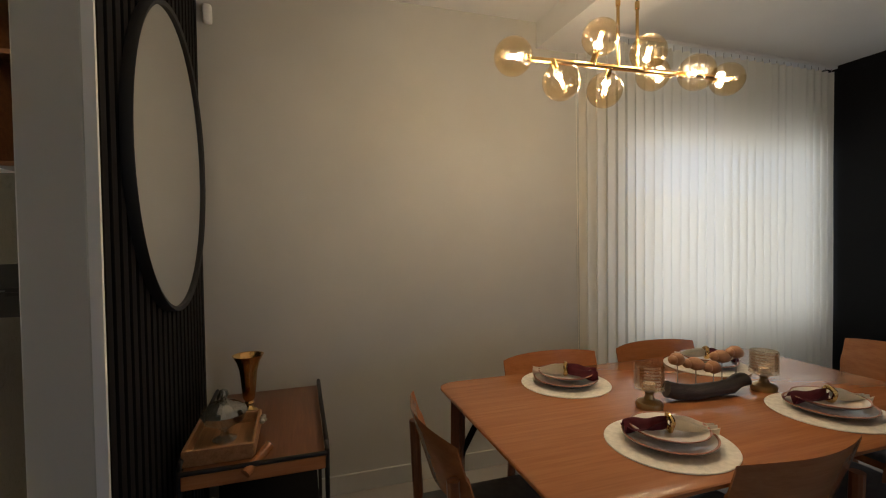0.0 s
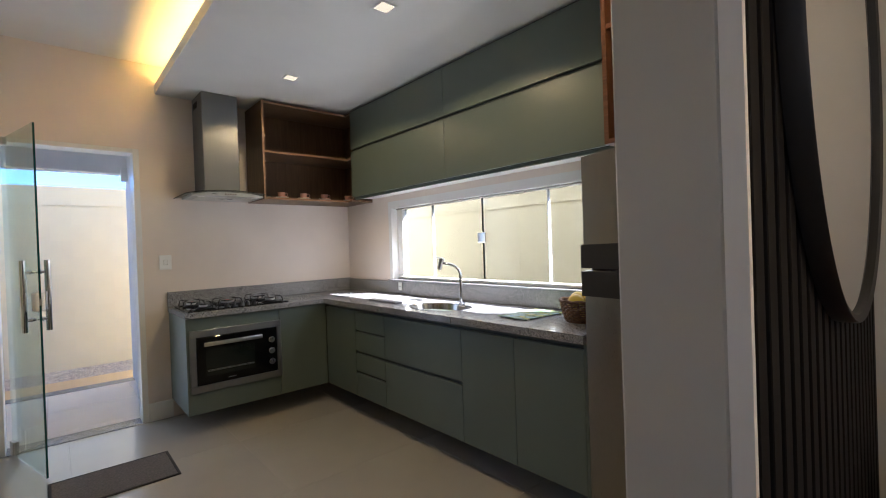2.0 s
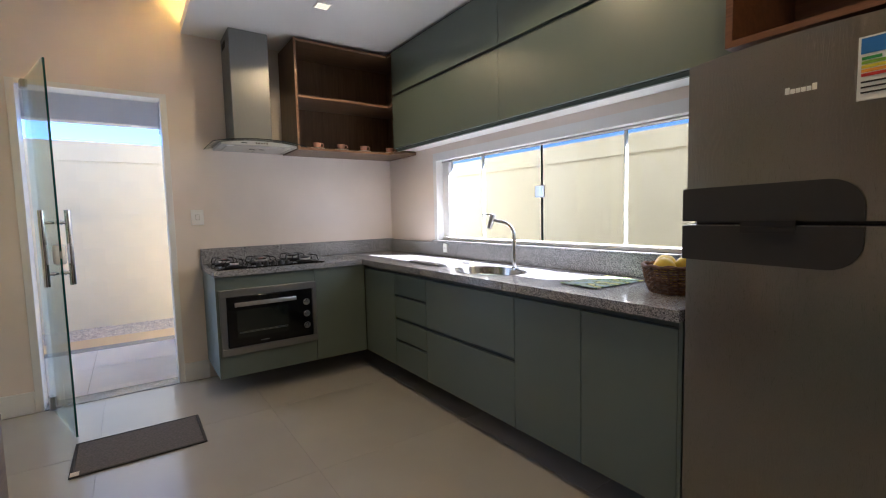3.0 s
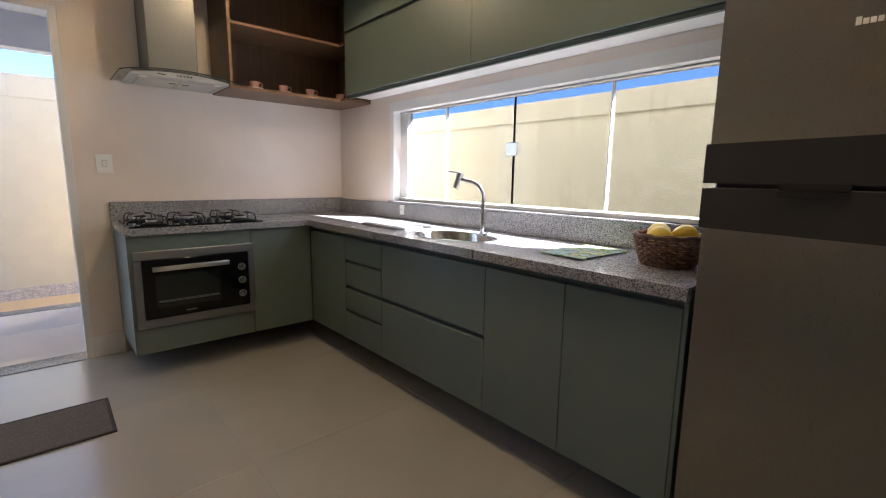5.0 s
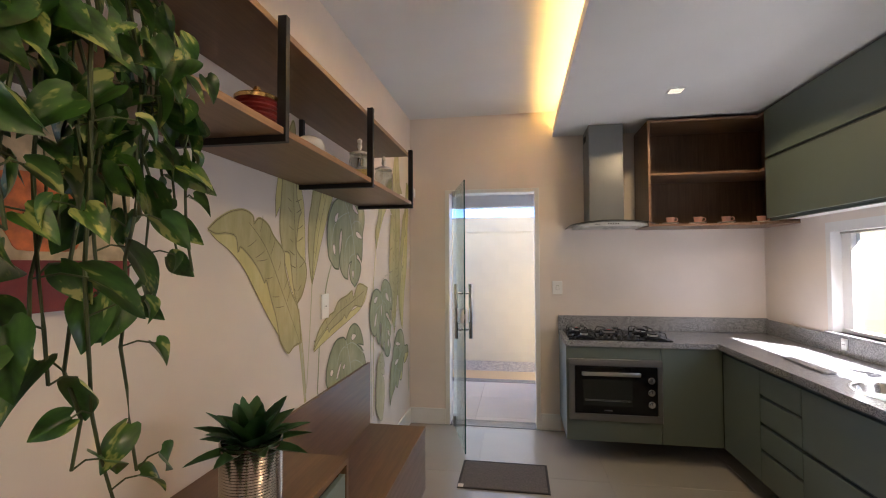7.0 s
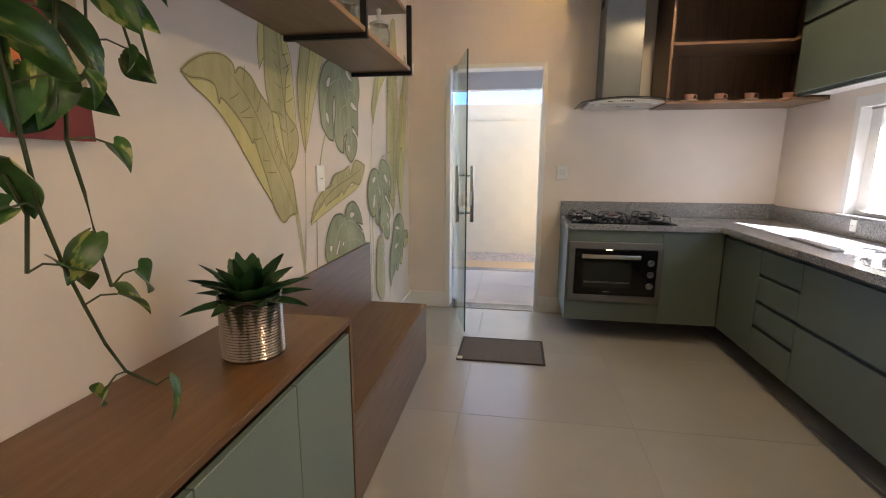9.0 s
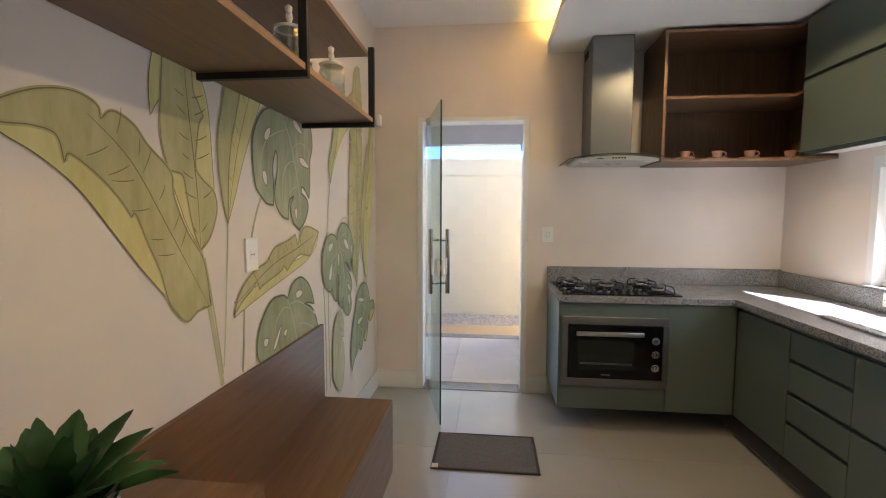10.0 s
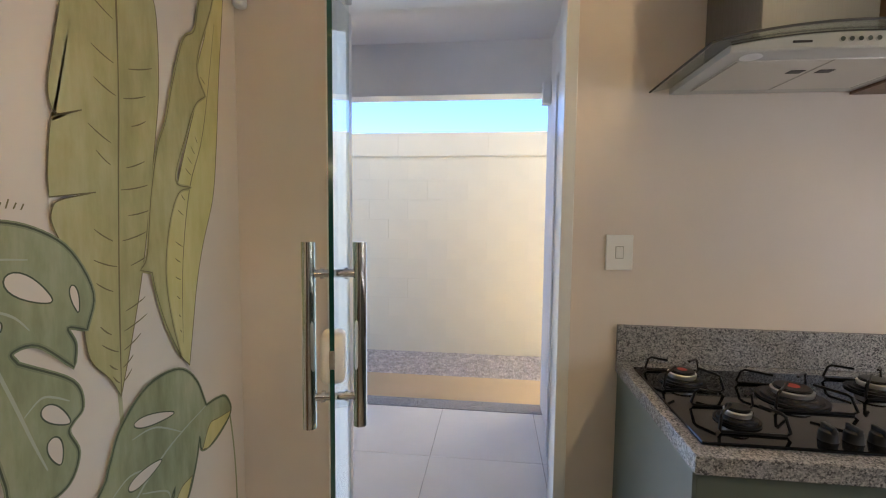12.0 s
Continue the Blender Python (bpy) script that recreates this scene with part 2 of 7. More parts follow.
M["corn"] = paint("yellow_grain", (0.75, 0.5, 0.12), 0.6, 0.3, 150, 300, 0.6)
M["driftwood"] = wood("grey_driftwood", (0.035, 0.028, 0.022), (0.065, 0.053, 0.043), (0.11, 0.092, 0.078), 0, 0.75)
M["bird_wood"] = wood("turned_wood", (0.3, 0.14, 0.06), (0.42, 0.21, 0.095), (0.52, 0.29, 0.14), 0, 0.45)
M["gold_tray"] = wood("tray_wood", (0.22, 0.1, 0.04), (0.34, 0.17, 0.07), (0.45, 0.24, 0.11), 1, 0.45)
M["led"] = emit("warm_led", (1.0, 0.57, 0.14), 5.6)
M["lamp_face"] = emit("downlight_face", (1.0, 0.84, 0.58), 0.085)
M["filament"] = emit("bulb_filament", (1.0, 0.62, 0.24), 5.0)
M["smoke_glass"] = pane_glass("tinted_canopy_glass", (0.86, 0.89, 0.88), 0.2)
M["gravel_stone"] = paint("gravel_stone", (0.5, 0.44, 0.37), 0.85, 0.35, 25)


def curtain_material():
    m = bpy.data.materials.new("sheer_voile")
    m.use_nodes = True
    nt = m.node_tree
    nt.nodes.remove(nt.nodes["Principled BSDF"])
    d = nt.nodes.new("ShaderNodeBsdfDiffuse")
    d.inputs[0].default_value = (0.93, 0.9, 0.81, 1)
    t = nt.nodes.new("ShaderNodeBsdfTranslucent")
    t.inputs[0].default_value = (0.9, 0.87, 0.78, 1)
    c = nt.nodes.new("ShaderNodeBsdfTransparent")
    c.inputs[0].default_value = (1, 1, 1, 1)
    m1 = nt.nodes.new("ShaderNodeMixShader")
    m1.inputs[0].default_value = 0.54
    nt.links.new(d.outputs[0], m1.inputs[1])
    nt.links.new(t.outputs[0], m1.inputs[2])
    m2 = nt.nodes.new("ShaderNodeMixShader")
    n = noise_tex(nt, 900, 1)
    r = ramp(nt, n.outputs[0], [(0.35, (0.02,) * 3), (0.65, (0.07,) * 3)])
    nt.links.new(r.outputs[0], m2.inputs[0])
    nt.links.new(m1.outputs[0], m2.inputs[1])
    nt.links.new(c.outputs[0], m2.inputs[2])
    nt.links.new(m2.outputs[0], nt.nodes["Material Output"].inputs[0])
    return m


def pothos_material():
    m, nt, p = base("variegated_leaf", (0.03, 0.12, 0.02), 0.32)
    n = noise_tex(nt, 40, 3, 0.6, (1, 0.3, 1), True)
    r = ramp(nt, n.outputs[0], [(0.34, (0.014, 0.048, 0.009)), (0.48, (0.034, 0.105, 0.016)), (0.575, (0.052, 0.14, 0.02)), (0.62, (0.32, 0.37, 0.1))])
    nt.links.new(r.outputs[0], p.inputs["Base Color"])
    p.inputs["Subsurface Weight"].default_value = 0.0
    return m


M["silver_enamel"] = paint("silver_enamel", (0.48, 0.48, 0.465), 0.32, 0.04)
M["aluminium"] = metal("cast_aluminium", (0.86, 0.85, 0.83), 0.38)
M["steel_dark"] = metal("satin_chimney_steel", (0.25, 0.252, 0.252), 0.42, (60, 60, 2))
M["grip"] = paint("grip_plastic", (0.025, 0.023, 0.022), 0.45, 0.1)
M["edge_strip"] = base("pale_grey_edge_strip", (0.8, 0.82, 0.82), 0.35)[0]
M["sticker"] = base("red_sticker", (0.5, 0.07, 0.05), 0.6)[0]
M["paper"] = base("label_paper", (0.75, 0.75, 0.74), 0.6)[0]
M["label_blue"] = base("label_blue", (0.02, 0.16, 0.5), 0.5)[0]
M["filter"] = metal("filter_mesh", (0.68, 0.67, 0.64), 0.5)
M["oven_glass"] = base("oven_window", (0.012, 0.016, 0.013), 0.05)[0]
M["rack"] = metal("oven_rack", (0.4, 0.4, 0.36), 0.4)
M["steel_light"] = metal("light_steel", (0.62, 0.61, 0.58), 0.28)
M["sink_steel"] = metal("polished_sink_steel", (0.62, 0.61, 0.59), 0.14)


def printed_glass():
    """Glass printed with overlapping pale blue, green and yellow leaves."""
    m, nt, p = base("printed_glass", (0.4, 0.5, 0.42), 0.1)
    n = noise_tex(nt, 11, 3, 0.55, (1.0, 1.6, 1.0))
    nt.links.new(ramp(nt, n.outputs[0], [(0.32, (0.22, 0.36, 0.46)), (0.42, (0.4, 0.5, 0.46)), (0.52, (0.17, 0.3, 0.14)), (0.6, (0.55, 0.52, 0.2)), (0.7, (0.5, 0.55, 0.5))]).outputs[0], p.inputs["Base Color"])
    return m


M["board"] = printed_glass()
M["jar_glass"] = pane_glass("jar_glass", (0.93, 0.95, 0.93), 0.25)
M["teak_y"] = wood("teak_veneer_y", (0.1, 0.036, 0.012), (0.15, 0.056, 0.019), (0.2, 0.08, 0.029), 1, 0.32)
M["brass_dark"] = metal("aged_brass", (0.42, 0.29, 0.13), 0.3)
M["jar_warm"] = pane_glass("warm_ribbed_glass", (0.9, 0.84, 0.74), 0.4)
M["canvas"] = paint("painted_canvas", (0.5, 0.4, 0.26), 0.8, 0.35, 18, 300, 0.3)
M["red_band"] = paint("dark_red_oil_paint", (0.17, 0.018, 0.016), 0.6, 0.2, 12, 300, 0.3)
M["orange_paint"] = paint("orange_oil_paint", (0.5, 0.13, 0.025), 0.6, 0.5, 25, 300, 0.4)
M["pot_metal"] = metal("pot_metal", (0.36, 0.32, 0.28), 0.2)
# Dark colour of the added outer skin, to lower bounce onto the yard wall.
M["exterior"] = paint("taupe_bounce_skin", (0.2, 0.185, 0.16), 0.85, 0.1)
M["curtain"] = curtain_material()
M["pothos"] = pothos_material()
M["stem"] = paint("vine_stem", (0.05, 0.07, 0.02), 0.6, 0.3, 20)


# ---- building helpers ----
def box(bm, x0, y0, z0, x1, y1, z1, bev=0.0, seg=1):
    r = bmesh.ops.create_cube(bm, size=1)
    bmesh.ops.transform(bm, matrix=Matrix.Translation(((x0 + x1) / 2, (y0 + y1) / 2, (z0 + z1) / 2)) @ Matrix.Diagonal((abs(x1 - x0), abs(y1 - y0), abs(z1 - z0), 1)), verts=r["verts"])
    if bev > 0:
        es = list({e for v in r["verts"] for e in v.link_edges})
        bmesh.ops.bevel(bm, geom=es, offset=bev, segments=seg, affect="EDGES", profile=0.5)
    return bm


def mesh_box(*a, bev=0.0, seg=1):
    return box(bmesh.new(), *a, bev=bev, seg=seg)


def frame_of(a, b):
    a, b = Vector(a), Vector(b)
    d = b - a
    return Matrix.Translation((a + b) / 2) @ d.to_track_quat("Z", "Y").to_matrix().to_4x4(), d.length


def rod(bm, a, b, r, r2=None, seg=12, cap=True):
    m, length = frame_of(a, b)
    bmesh.ops.create_cone(bm, cap_ends=cap, segments=seg, radius1=r, radius2=r if r2 is None else r2, depth=length, matrix=m)
    return bm


def beam(bm, a, b, w, h, bev=0.0):
    """A square bar from a to b."""
    m, length = frame_of(a, b)
    r = bmesh.ops.create_cube(bm, size=1)
    bmesh.ops.transform(bm, matrix=m @ Matrix.Diagonal((w, h, length, 1)), verts=r["verts"])
    if bev:
        bmesh.ops.bevel(bm, geom=list({e for v in r["verts"] for e in v.link_edges}), offset=bev, segments=2, affect="EDGES")
    return bm


def lathe(bm, profile, centre=(0, 0, 0), seg=28, squash=1.0):
    """Turns (radius, height) pairs round the vertical through centre."""
    cx, cy, cz = centre
    rings = []
    for r, z in profile:
        if r < 1e-5:
            rings.append([bm.verts.new((cx, cy, cz + z))])
        else:
            rings.append([bm.verts.new((cx + r * math.cos(2 * math.pi * i / seg), cy + squash * r * math.sin(2 * math.pi * i / seg), cz + z)) for i in range(seg)])
    for a, b in zip(rings, rings[1:]):
        for i in range(seg):
            j = (i + 1) % seg
            if len(a) == 1 and len(b) > 1:
                bm.faces.new((b[j], b[i], a[0]))
            elif len(b) == 1 and len(a) > 1:
                bm.faces.new((a[i], a[j], b[0]))
            elif len(a) > 1:
                bm.faces.new((a[i], a[j], b[j], b[i]))
    return bm


def tube(bm, pts, r, seg=8, closed=False, taper=None):
    """A round bar along the points."""
    pts = [Vector(p) for p in pts]
    n = len(pts)
    rings = []
    for i, p in enumerate(pts):
        a = pts[i - 1] if (i or closed) else p
        b = pts[(i + 1) % n] if (i < n - 1 or closed) else p
        q = (b - a).normalized().to_track_quat("Z", "Y")
        rr = r if taper is None else r + (taper - r) * i / max(1, n - 1)
        rings.append([bm.verts.new(p + q @ Vector((rr * math.cos(2 * math.pi * k / seg), rr * math.sin(2 * math.pi * k / seg), 0))) for k in range(seg)])
    pairs = list(zip(rings, rings[1:])) + ([(rings[-1], rings[0])] if closed else [])
    for a, b in pairs:
        off = min(range(seg), key=lambda s: (a[0].co - b[s].co).length)
        for k in range(seg):
            bm.faces.new((a[k], a[(k + 1) % seg], b[(k + 1 + off) % seg], b[(k + off) % seg]))
    if not closed:
        bm.faces.new(rings[0][::-1])
        bm.faces.new(rings[-1])
    return bm


def arc(c, r, a0, a1, n, u=(1, 0, 0), v=(0, 0, 1)):
    c, u, v = Vector(c), Vector(u), Vector(v)
    return [c + r * (math.cos(radians(a0 + (a1 - a0) * i / n)) * u + math.sin(radians(a0 + (a1 - a0) * i / n)) * v) for i in range(n + 1)]


def prism(bm, outline, thick, to_world):
    """A flat plate with the outline (u, v), thick along w; to_world(u, v, w)."""
    lo = [bm.verts.new(to_world(u, v, 0)) for u, v in outline]
    hi = [bm.verts.new(to_world(u, v, thick)) for u, v in outline]
    bm.faces.new(lo[::-1])
    bm.faces.new(hi)
    n = len(outline)
    for i in range(n):
        j = (i + 1) % n
        bm.faces.new((lo[i], lo[j], hi[j], hi[i]))
    return bm


ORIGIN = {}


def finish(name, bm, material, smooth=None):
    bmesh.ops.recalc_face_normals(bm, faces=bm.faces)
    me = bpy.data.meshes.new(name)
    bm.to_mesh(me)
    bm.free()
    for mt in (material if isinstance(material, (list, tuple)) else [material]):
        me.materials.append(mt)
    if smooth is not None:
        me.shade_smooth()
        me.set_sharp_from_angle(angle=radians(smooth))
    return me


def thing(name, label, category, at=(0, 0, 0), group="", kind=""):
    ob = new(name)
    ob.empty_display_size = 0.1
    ob.location = at
    ORIGIN[ob] = Vector(at)
    return tagged(ob, label, category, group, kind)


def part(name, bm, material, parent, label="", smooth=35):
    """Links a bmesh built in world places as one mesh under its thing or part."""
    o = ORIGIN[parent]
    for v in bm.verts:
        v.co -= o
    ob = new(name, finish(name, bm, material, smooth))
    ob.parent = parent
    ORIGIN[ob] = o
    if label:
        ob["label"] = label
    return ob


def solid(name, bm, material, label="", category="", group="", kind="", smooth=35):
    """A thing that is one mesh; its origin goes to the middle of its foot."""
    lo = Vector([min(v.co[i] for v in bm.verts) for i in range(3)])
    hi = Vector([max(v.co[i] for v in bm.verts) for i in range(3)])
    o = Vector(((lo.x + hi.x) / 2, (lo.y + hi.y) / 2, lo.z))
    for v in bm.verts:
        v.co -= o
    ob = new(name, finish(name, bm, material, smooth))
    ob.location = o
    ORIGIN[ob] = o
    return tagged(ob, label, category, group, kind)


def wall_with_holes(bm, axis, at, thick, a0, a1, z0, z1, holes):
    """A wall in the plane axis = at, from a0 to a1 along the other axis; holes are (a0, a1, z0, z1), side by side."""
    def blk(u0, u1, w0, w1):
        if u1 - u0 < 1e-4 or w1 - w0 < 1e-4:
            return
        if axis == "x":
            box(bm, at, u0, w0, at + thick, u1, w1)
        else:
            box(bm, u0, at, w0, u1, at + thick, w1)
    cur = a0
    for h0, h1, b0, b1 in sorted(holes):
        blk(cur, h0, z0, z1)
        blk(h0, h1, z0, b0)
        blk(h0, h1, b1, z1)
        cur = h1
    blk(cur, a1, z0, z1)
    return bm


S = dict(kind="structure")

# ---- structure ----
XB, YW, YM, YD = -4.255, 3.33, 0.362, 2.775          # end wall, window wall, mural wall, dining wall
HI, LO, DIN = 2.785, 2.56, 2.645                      # ceilings
XE = 4.17                                            # black wall of the dining room

floor = solid("floor", mesh_box(-4.405, -3.0, -0.08, XE + 0.15, 3.48, -0.0016), M["grout"], "thin grey grout bed under the floor tiles", "floor", **S)
solid("wall_north", wall_with_holes(bmesh.new(), "y", YW, 0.15, XB - 0.15, -0.28, -0.05, 3.0, [(-3.515, -1.23, 1.0, 1.70)]), M["wall"], "warm white plastered kitchen wall with a wide window", "wall", **S)
solid("wall_west", wall_with_holes(bmesh.new(), "x", XB - 0.15, 0.15, YM - 0.15, YW, -0.05, 3.0, [(0.71, 1.52, -0.05, 2.095)]), M["wall"], "warm white plastered wall with a doorway", "wall", **S)
solid("wall_south", mesh_box(XB - 0.15, YM - 0.15, -0.05, -0.55, YM, 3.0), M["wall"], "pale wall with a hand-painted leaf mural", "wall", **S)
solid("wall_divider", mesh_box(-0.43, 1.6, -0.05, -0.295, YW, 3.0, bev=0.004), M["wall_dining"], "plain end of the wall between kitchen and dining room", "wall", **S)
solid("wall_dining_north", wall_with_holes(bmesh.new(), "y", YD, 0.175, -0.295, 1.9, -0.05, 3.0, []), M["wall_dining"], "plain warm grey dining room wall", "wall", **S)
solid("wall_dining_window", wall_with_holes(bmesh.new(), "y", 2.95, 0.15, 1.75, XE + 0.15, -0.05, 3.0, [(2.3, 4.1, 0.68, 2.08)]), M["wall_dining"], "dining room wall with a curtained window", "wall", **S)
solid("wall_dining_east", mesh_box(XE, -3.0, -0.05, XE + 0.15, 2.95, 3.0), M["black_wall"], "matt black painted accent wall", "wall", **S)
# The opening in this wall is made up, to let light in from out of view.
solid("wall_living_south", wall_with_holes(bmesh.new(), "y", -3.15, 0.15, -0.7, XE + 0.15, -0.05, 3.0, [(2.2, 3.2, 0.9, 2.1)]), M["wall_dining"], "plain unseen living room wall with an added light opening", "wall", **S)
solid("wall_living_west", mesh_box(-0.7, -3.0, -0.05, -0.55, YM - 0.15, 3.0), M["wall_dining"], "plain living room side wall", "wall", **S)
# Unseen skin added to cut the sunlight this wall throws on the yard wall.
solid("wall_north_render", wall_with_holes(bmesh.new(), "y", YW + 0.15, 0.012, XB - 0.15, -0.28, -0.11, 3.0, [(-3.515, -1.23, 1.0, 1.70)]), M["exterior"], "unseen taupe skin added outside the kitchen wall to cut bounced light", "wall", **S)
# ceilings
solid("ceiling_kitchen", mesh_box(XB - 0.15, YM - 0.15, HI, -0.36, YW + 0.15, HI + 0.15), M["ceiling"], "white upper kitchen ceiling", "ceiling", **S)
solid("ceiling_lowered", mesh_box(XB, 1.655, LO, -0.43, YW, LO + 0.035), M["ceiling"], "lowered plasterboard ceiling with a lit cove edge", "ceiling", **S)
bm = mesh_box(-0.36, -3.0, DIN, XE, 2.95, DIN + 0.29)
box(bm, -0.372, -3.0, DIN, -0.36, 1.66, HI + 0.05)
solid("ceiling_dining", bm, M["ceiling"], "white dining room ceiling", "ceiling", **S)
solid("ceiling_beam", mesh_box(1.56, -3.0, 2.49, 1.9, 2.95, DIN + 0.004), M["ceiling"], "white boxed ceiling beam", "beam", **S)
solid("ceiling_lip", mesh_box(XB, 1.655, LO + 0.035, -0.43, 1.668, LO + 0.075), M["ceiling"], "upstand of the lit ceiling cove", "trim", **S)

# skirting
def skirting(name, x0, y0, x1, y1, h=0.14, mat="white", label="white painted skirting board"):
    solid(name, mesh_box(x0, y0, 0, x1, y1, h, bev=0.003), M[mat], label, "skirting", **S)

skirting("baseboard_1", XB, YM, XB + 0.014, 0.692)
skirting("baseboard_2", XB, 1.534, XB + 0.014, 1.70)
skirting("baseboard_3", XB + 0.014, YM, -3.09, YM + 0.014)
skirting("baseboard_4", -0.26, YD - 0.014, 1.9, YD, 0.1, "wall_dining", "skirting board painted in the wall colour")
skirting("baseboard_5", -0.43, 1.586, -0.295, 1.6, 0.1)

# kitchen doorway: white lining, stone threshold
door = thing("door_1", "white door lining with an open frameless glass door leaf", "door", (XB, 1.1, 0), **S)
bm = bmesh.new()
box(bm, XB - 0.152, 0.692, 0, XB + 0.006, 0.734, 2.112, 0.002)
box(bm, XB - 0.152, 1.494, 0, XB + 0.006, 1.534, 2.112, 0.002)
box(bm, XB - 0.152, 0.734, 2.078, XB + 0.006, 1.494, 2.112, 0.002)
part("door_lining", bm, M["white"], door, "white lining")
part("threshold", mesh_box(XB - 0.15, 0.734, -0.01, XB + 0.01, 1.494, 0.004), M["granite"], door, "grey granite threshold")
# glass leaf, hinged on the mural side and standing open into the kitchen
HX, HY, LX, LY = XB + 0.02, 0.775, -3.62, 0.945
ang = math.atan2(LY - HY, LX - HX)
LEAF = Matrix.Translation((HX, HY, 0)) @ Matrix.Rotation(ang, 4, "Z")
LEN = math.hypot(LX - HX, LY - HY)

def leaf_part(name, bm, material, parent, label="", smooth=35):
    bmesh.ops.transform(bm, matrix=LEAF, verts=bm.verts)
    return part(name, bm, material, parent, label, smooth)

leaf = leaf_part("glass_leaf", mesh_box(0, -0.005, 0.012, LEN - 0.004, 0.005, 2.085), M["door_glass"], door, "clear tempered glass leaf", None)
leaf.visible_shadow = False
leaf_part("leaf_edge", mesh_box(LEN - 0.004, -0.005, 0.012, LEN, 0.005, 2.085), M["glass_edge"], leaf, "green polished glass edge", None)
for z0, z1 in ((0.012, 0.1), (2.045, 2.095)):
    leaf_part("pivot_patch", mesh_box(-0.012, -0.016, z0, 0.055, 0.016, z1, bev=0.003), M["steel"], leaf, "steel pivot patch")
for side in (-1, 1):
    bm = bmesh.new()
    rod(bm, (LEN - 0.07, side * 0.056, 0.865), (LEN - 0.07, side * 0.056, 1.285), 0.0155, seg=20)
    leaf_part("pull_bar", bm, M["chrome"], leaf, "polished steel pull bar")
    for z in (0.935, 1.215):
        bm = bmesh.new()
        rod(bm, (LEN - 0.07, side * 0.005, z), (LEN - 0.07, side * 0.044, z), 0.0095, seg=14)
        rod(bm, (LEN - 0.07, side * 0.022, z), (LEN - 0.07, side * 0.03, z), 0.0135, seg=14)
        leaf_part("handle_stem", bm, M["chrome"], leaf)
bm = bmesh.new()
box(bm, LEN - 0.065, -0.026, 0.985, LEN - 0.001, 0.026, 1.095, 0.014, 3)
lock = leaf_part("lock_case", bm, M["plastic_white"], leaf, "small rounded pale lock case")
leaf_part("lock_bolt", mesh_box(LEN - 0.002, -0.006, 1.02, LEN + 0.0015, 0.006, 1.06, bev=0.001), M["steel"], leaf, "steel lock bolt plate")

# kitchen window
win = thing("window_1", "wide white-framed kitchen window with four sliding glass panes", "window", (-2.37, YW, 1.0), **S)
bm = bmesh.new()
box(bm, -3.515, YW - 0.004, 1.0, -3.47, YW + 0.15, 1.70)
box(bm, -3.47, YW + 0.06, 1.028, -3.385, YW + 0.11, 1.638)
box(bm, -1.275, YW - 0.004, 1.0, -1.23, YW + 0.15, 1.70)
box(bm, -3.47, YW - 0.004, 1.638, -1.275, YW + 0.15, 1.70)
box(bm, -3.47, YW + 0.05, 1.0, -1.275, YW + 0.12, 1.02)
part("window_frame", bm, M["white"], win, "white painted frame")
part("top_rail", mesh_box(-3.47, YW + 0.05, 1.625, -1.275, YW + 0.09, 1.638, bev=0.003), M["steel"], win, "aluminium sliding track")
GY = YW + 0.075
for i, (a, b) in enumerate(((-3.385, -2.985), (-2.985, -2.41), (-2.41, -1.83), (-1.83, -1.275))):
    dy = 0.012 if i in (0, 3) else 0
    g = part("pane", mesh_box(a, GY + dy, 1.028, b, GY + dy + 0.006, 1.625), M["pane"], win, smooth=None)
    g.visible_shadow = False
    for e in (a, b):
        if -3.3 < e < -1.3:
            part("pane_edge", mesh_box(e - 0.004, GY + dy - 0.002, 1.028, e + 0.004, GY + dy + 0.009, 1.625), M["edge_strip"], g, "pale grey edge strip")
bm = mesh_box(-2.45, GY - 0.02, 1.3, -2.37, GY, 1.375, bev=0.003)
part("latch", bm, M["chrome"], win, "chromed centre latch")
part("window_sill", mesh_box(-3.515, YW - 0.03, 0.985, -1.23, YW + 0.15, 1.0, bev=0.003), M["granite"], win, "grey granite sill")

# dining window behind the curtain
w2 = thing("window_2", "white dining room window behind a sheer curtain", "window", (3.1, 2.95, 0.68), **S)
bm = bmesh.new()
for a, b in ((2.3, 2.35), (3.18, 3.22), (4.05, 4.1)):
    box(bm, a, 2.96, 0.68, b, 3.06, 2.08)
box(bm, 2.35, 2.96, 2.03, 4.05, 3.06, 2.08)
box(bm, 2.35, 2.96, 0.68, 4.05, 3.06, 0.73)
part("window_frame", bm, M["white"], w2)
for a, b in ((2.35, 3.18), (3.22, 4.05)):
    g = part("pane", mesh_box(a, 3.0, 0.73, b, 3.006, 2.03), M["pane"], w2, smooth=None)
    g.visible_shadow = False

# ---- outside ----
solid("ground", mesh_box(-400, -400, -0.4, 400, 400, -0.11), M["paving"], "pale grey concrete yard ground", "ground", **S)
solid("yard_wall_north", mesh_box(-7.4, 4.6, -0.11, 8.0, 4.78, 1.82), M["yard_wall"], "cream painted boundary wall along the side yard", "wall", **S)
solid("yard_coping", mesh_box(-7.4, 4.585, 1.66, 8.0, 4.6, 1.82), M["yard_wall"], "cream coping band along the boundary wall", "trim", **S)
yard = solid("yard_wall_west", mesh_box(-7.4, -3.0, -0.11, -7.215, 4.6, 2.16), M["yard_wall"], "cream painted concrete block boundary wall", "wall", **S)
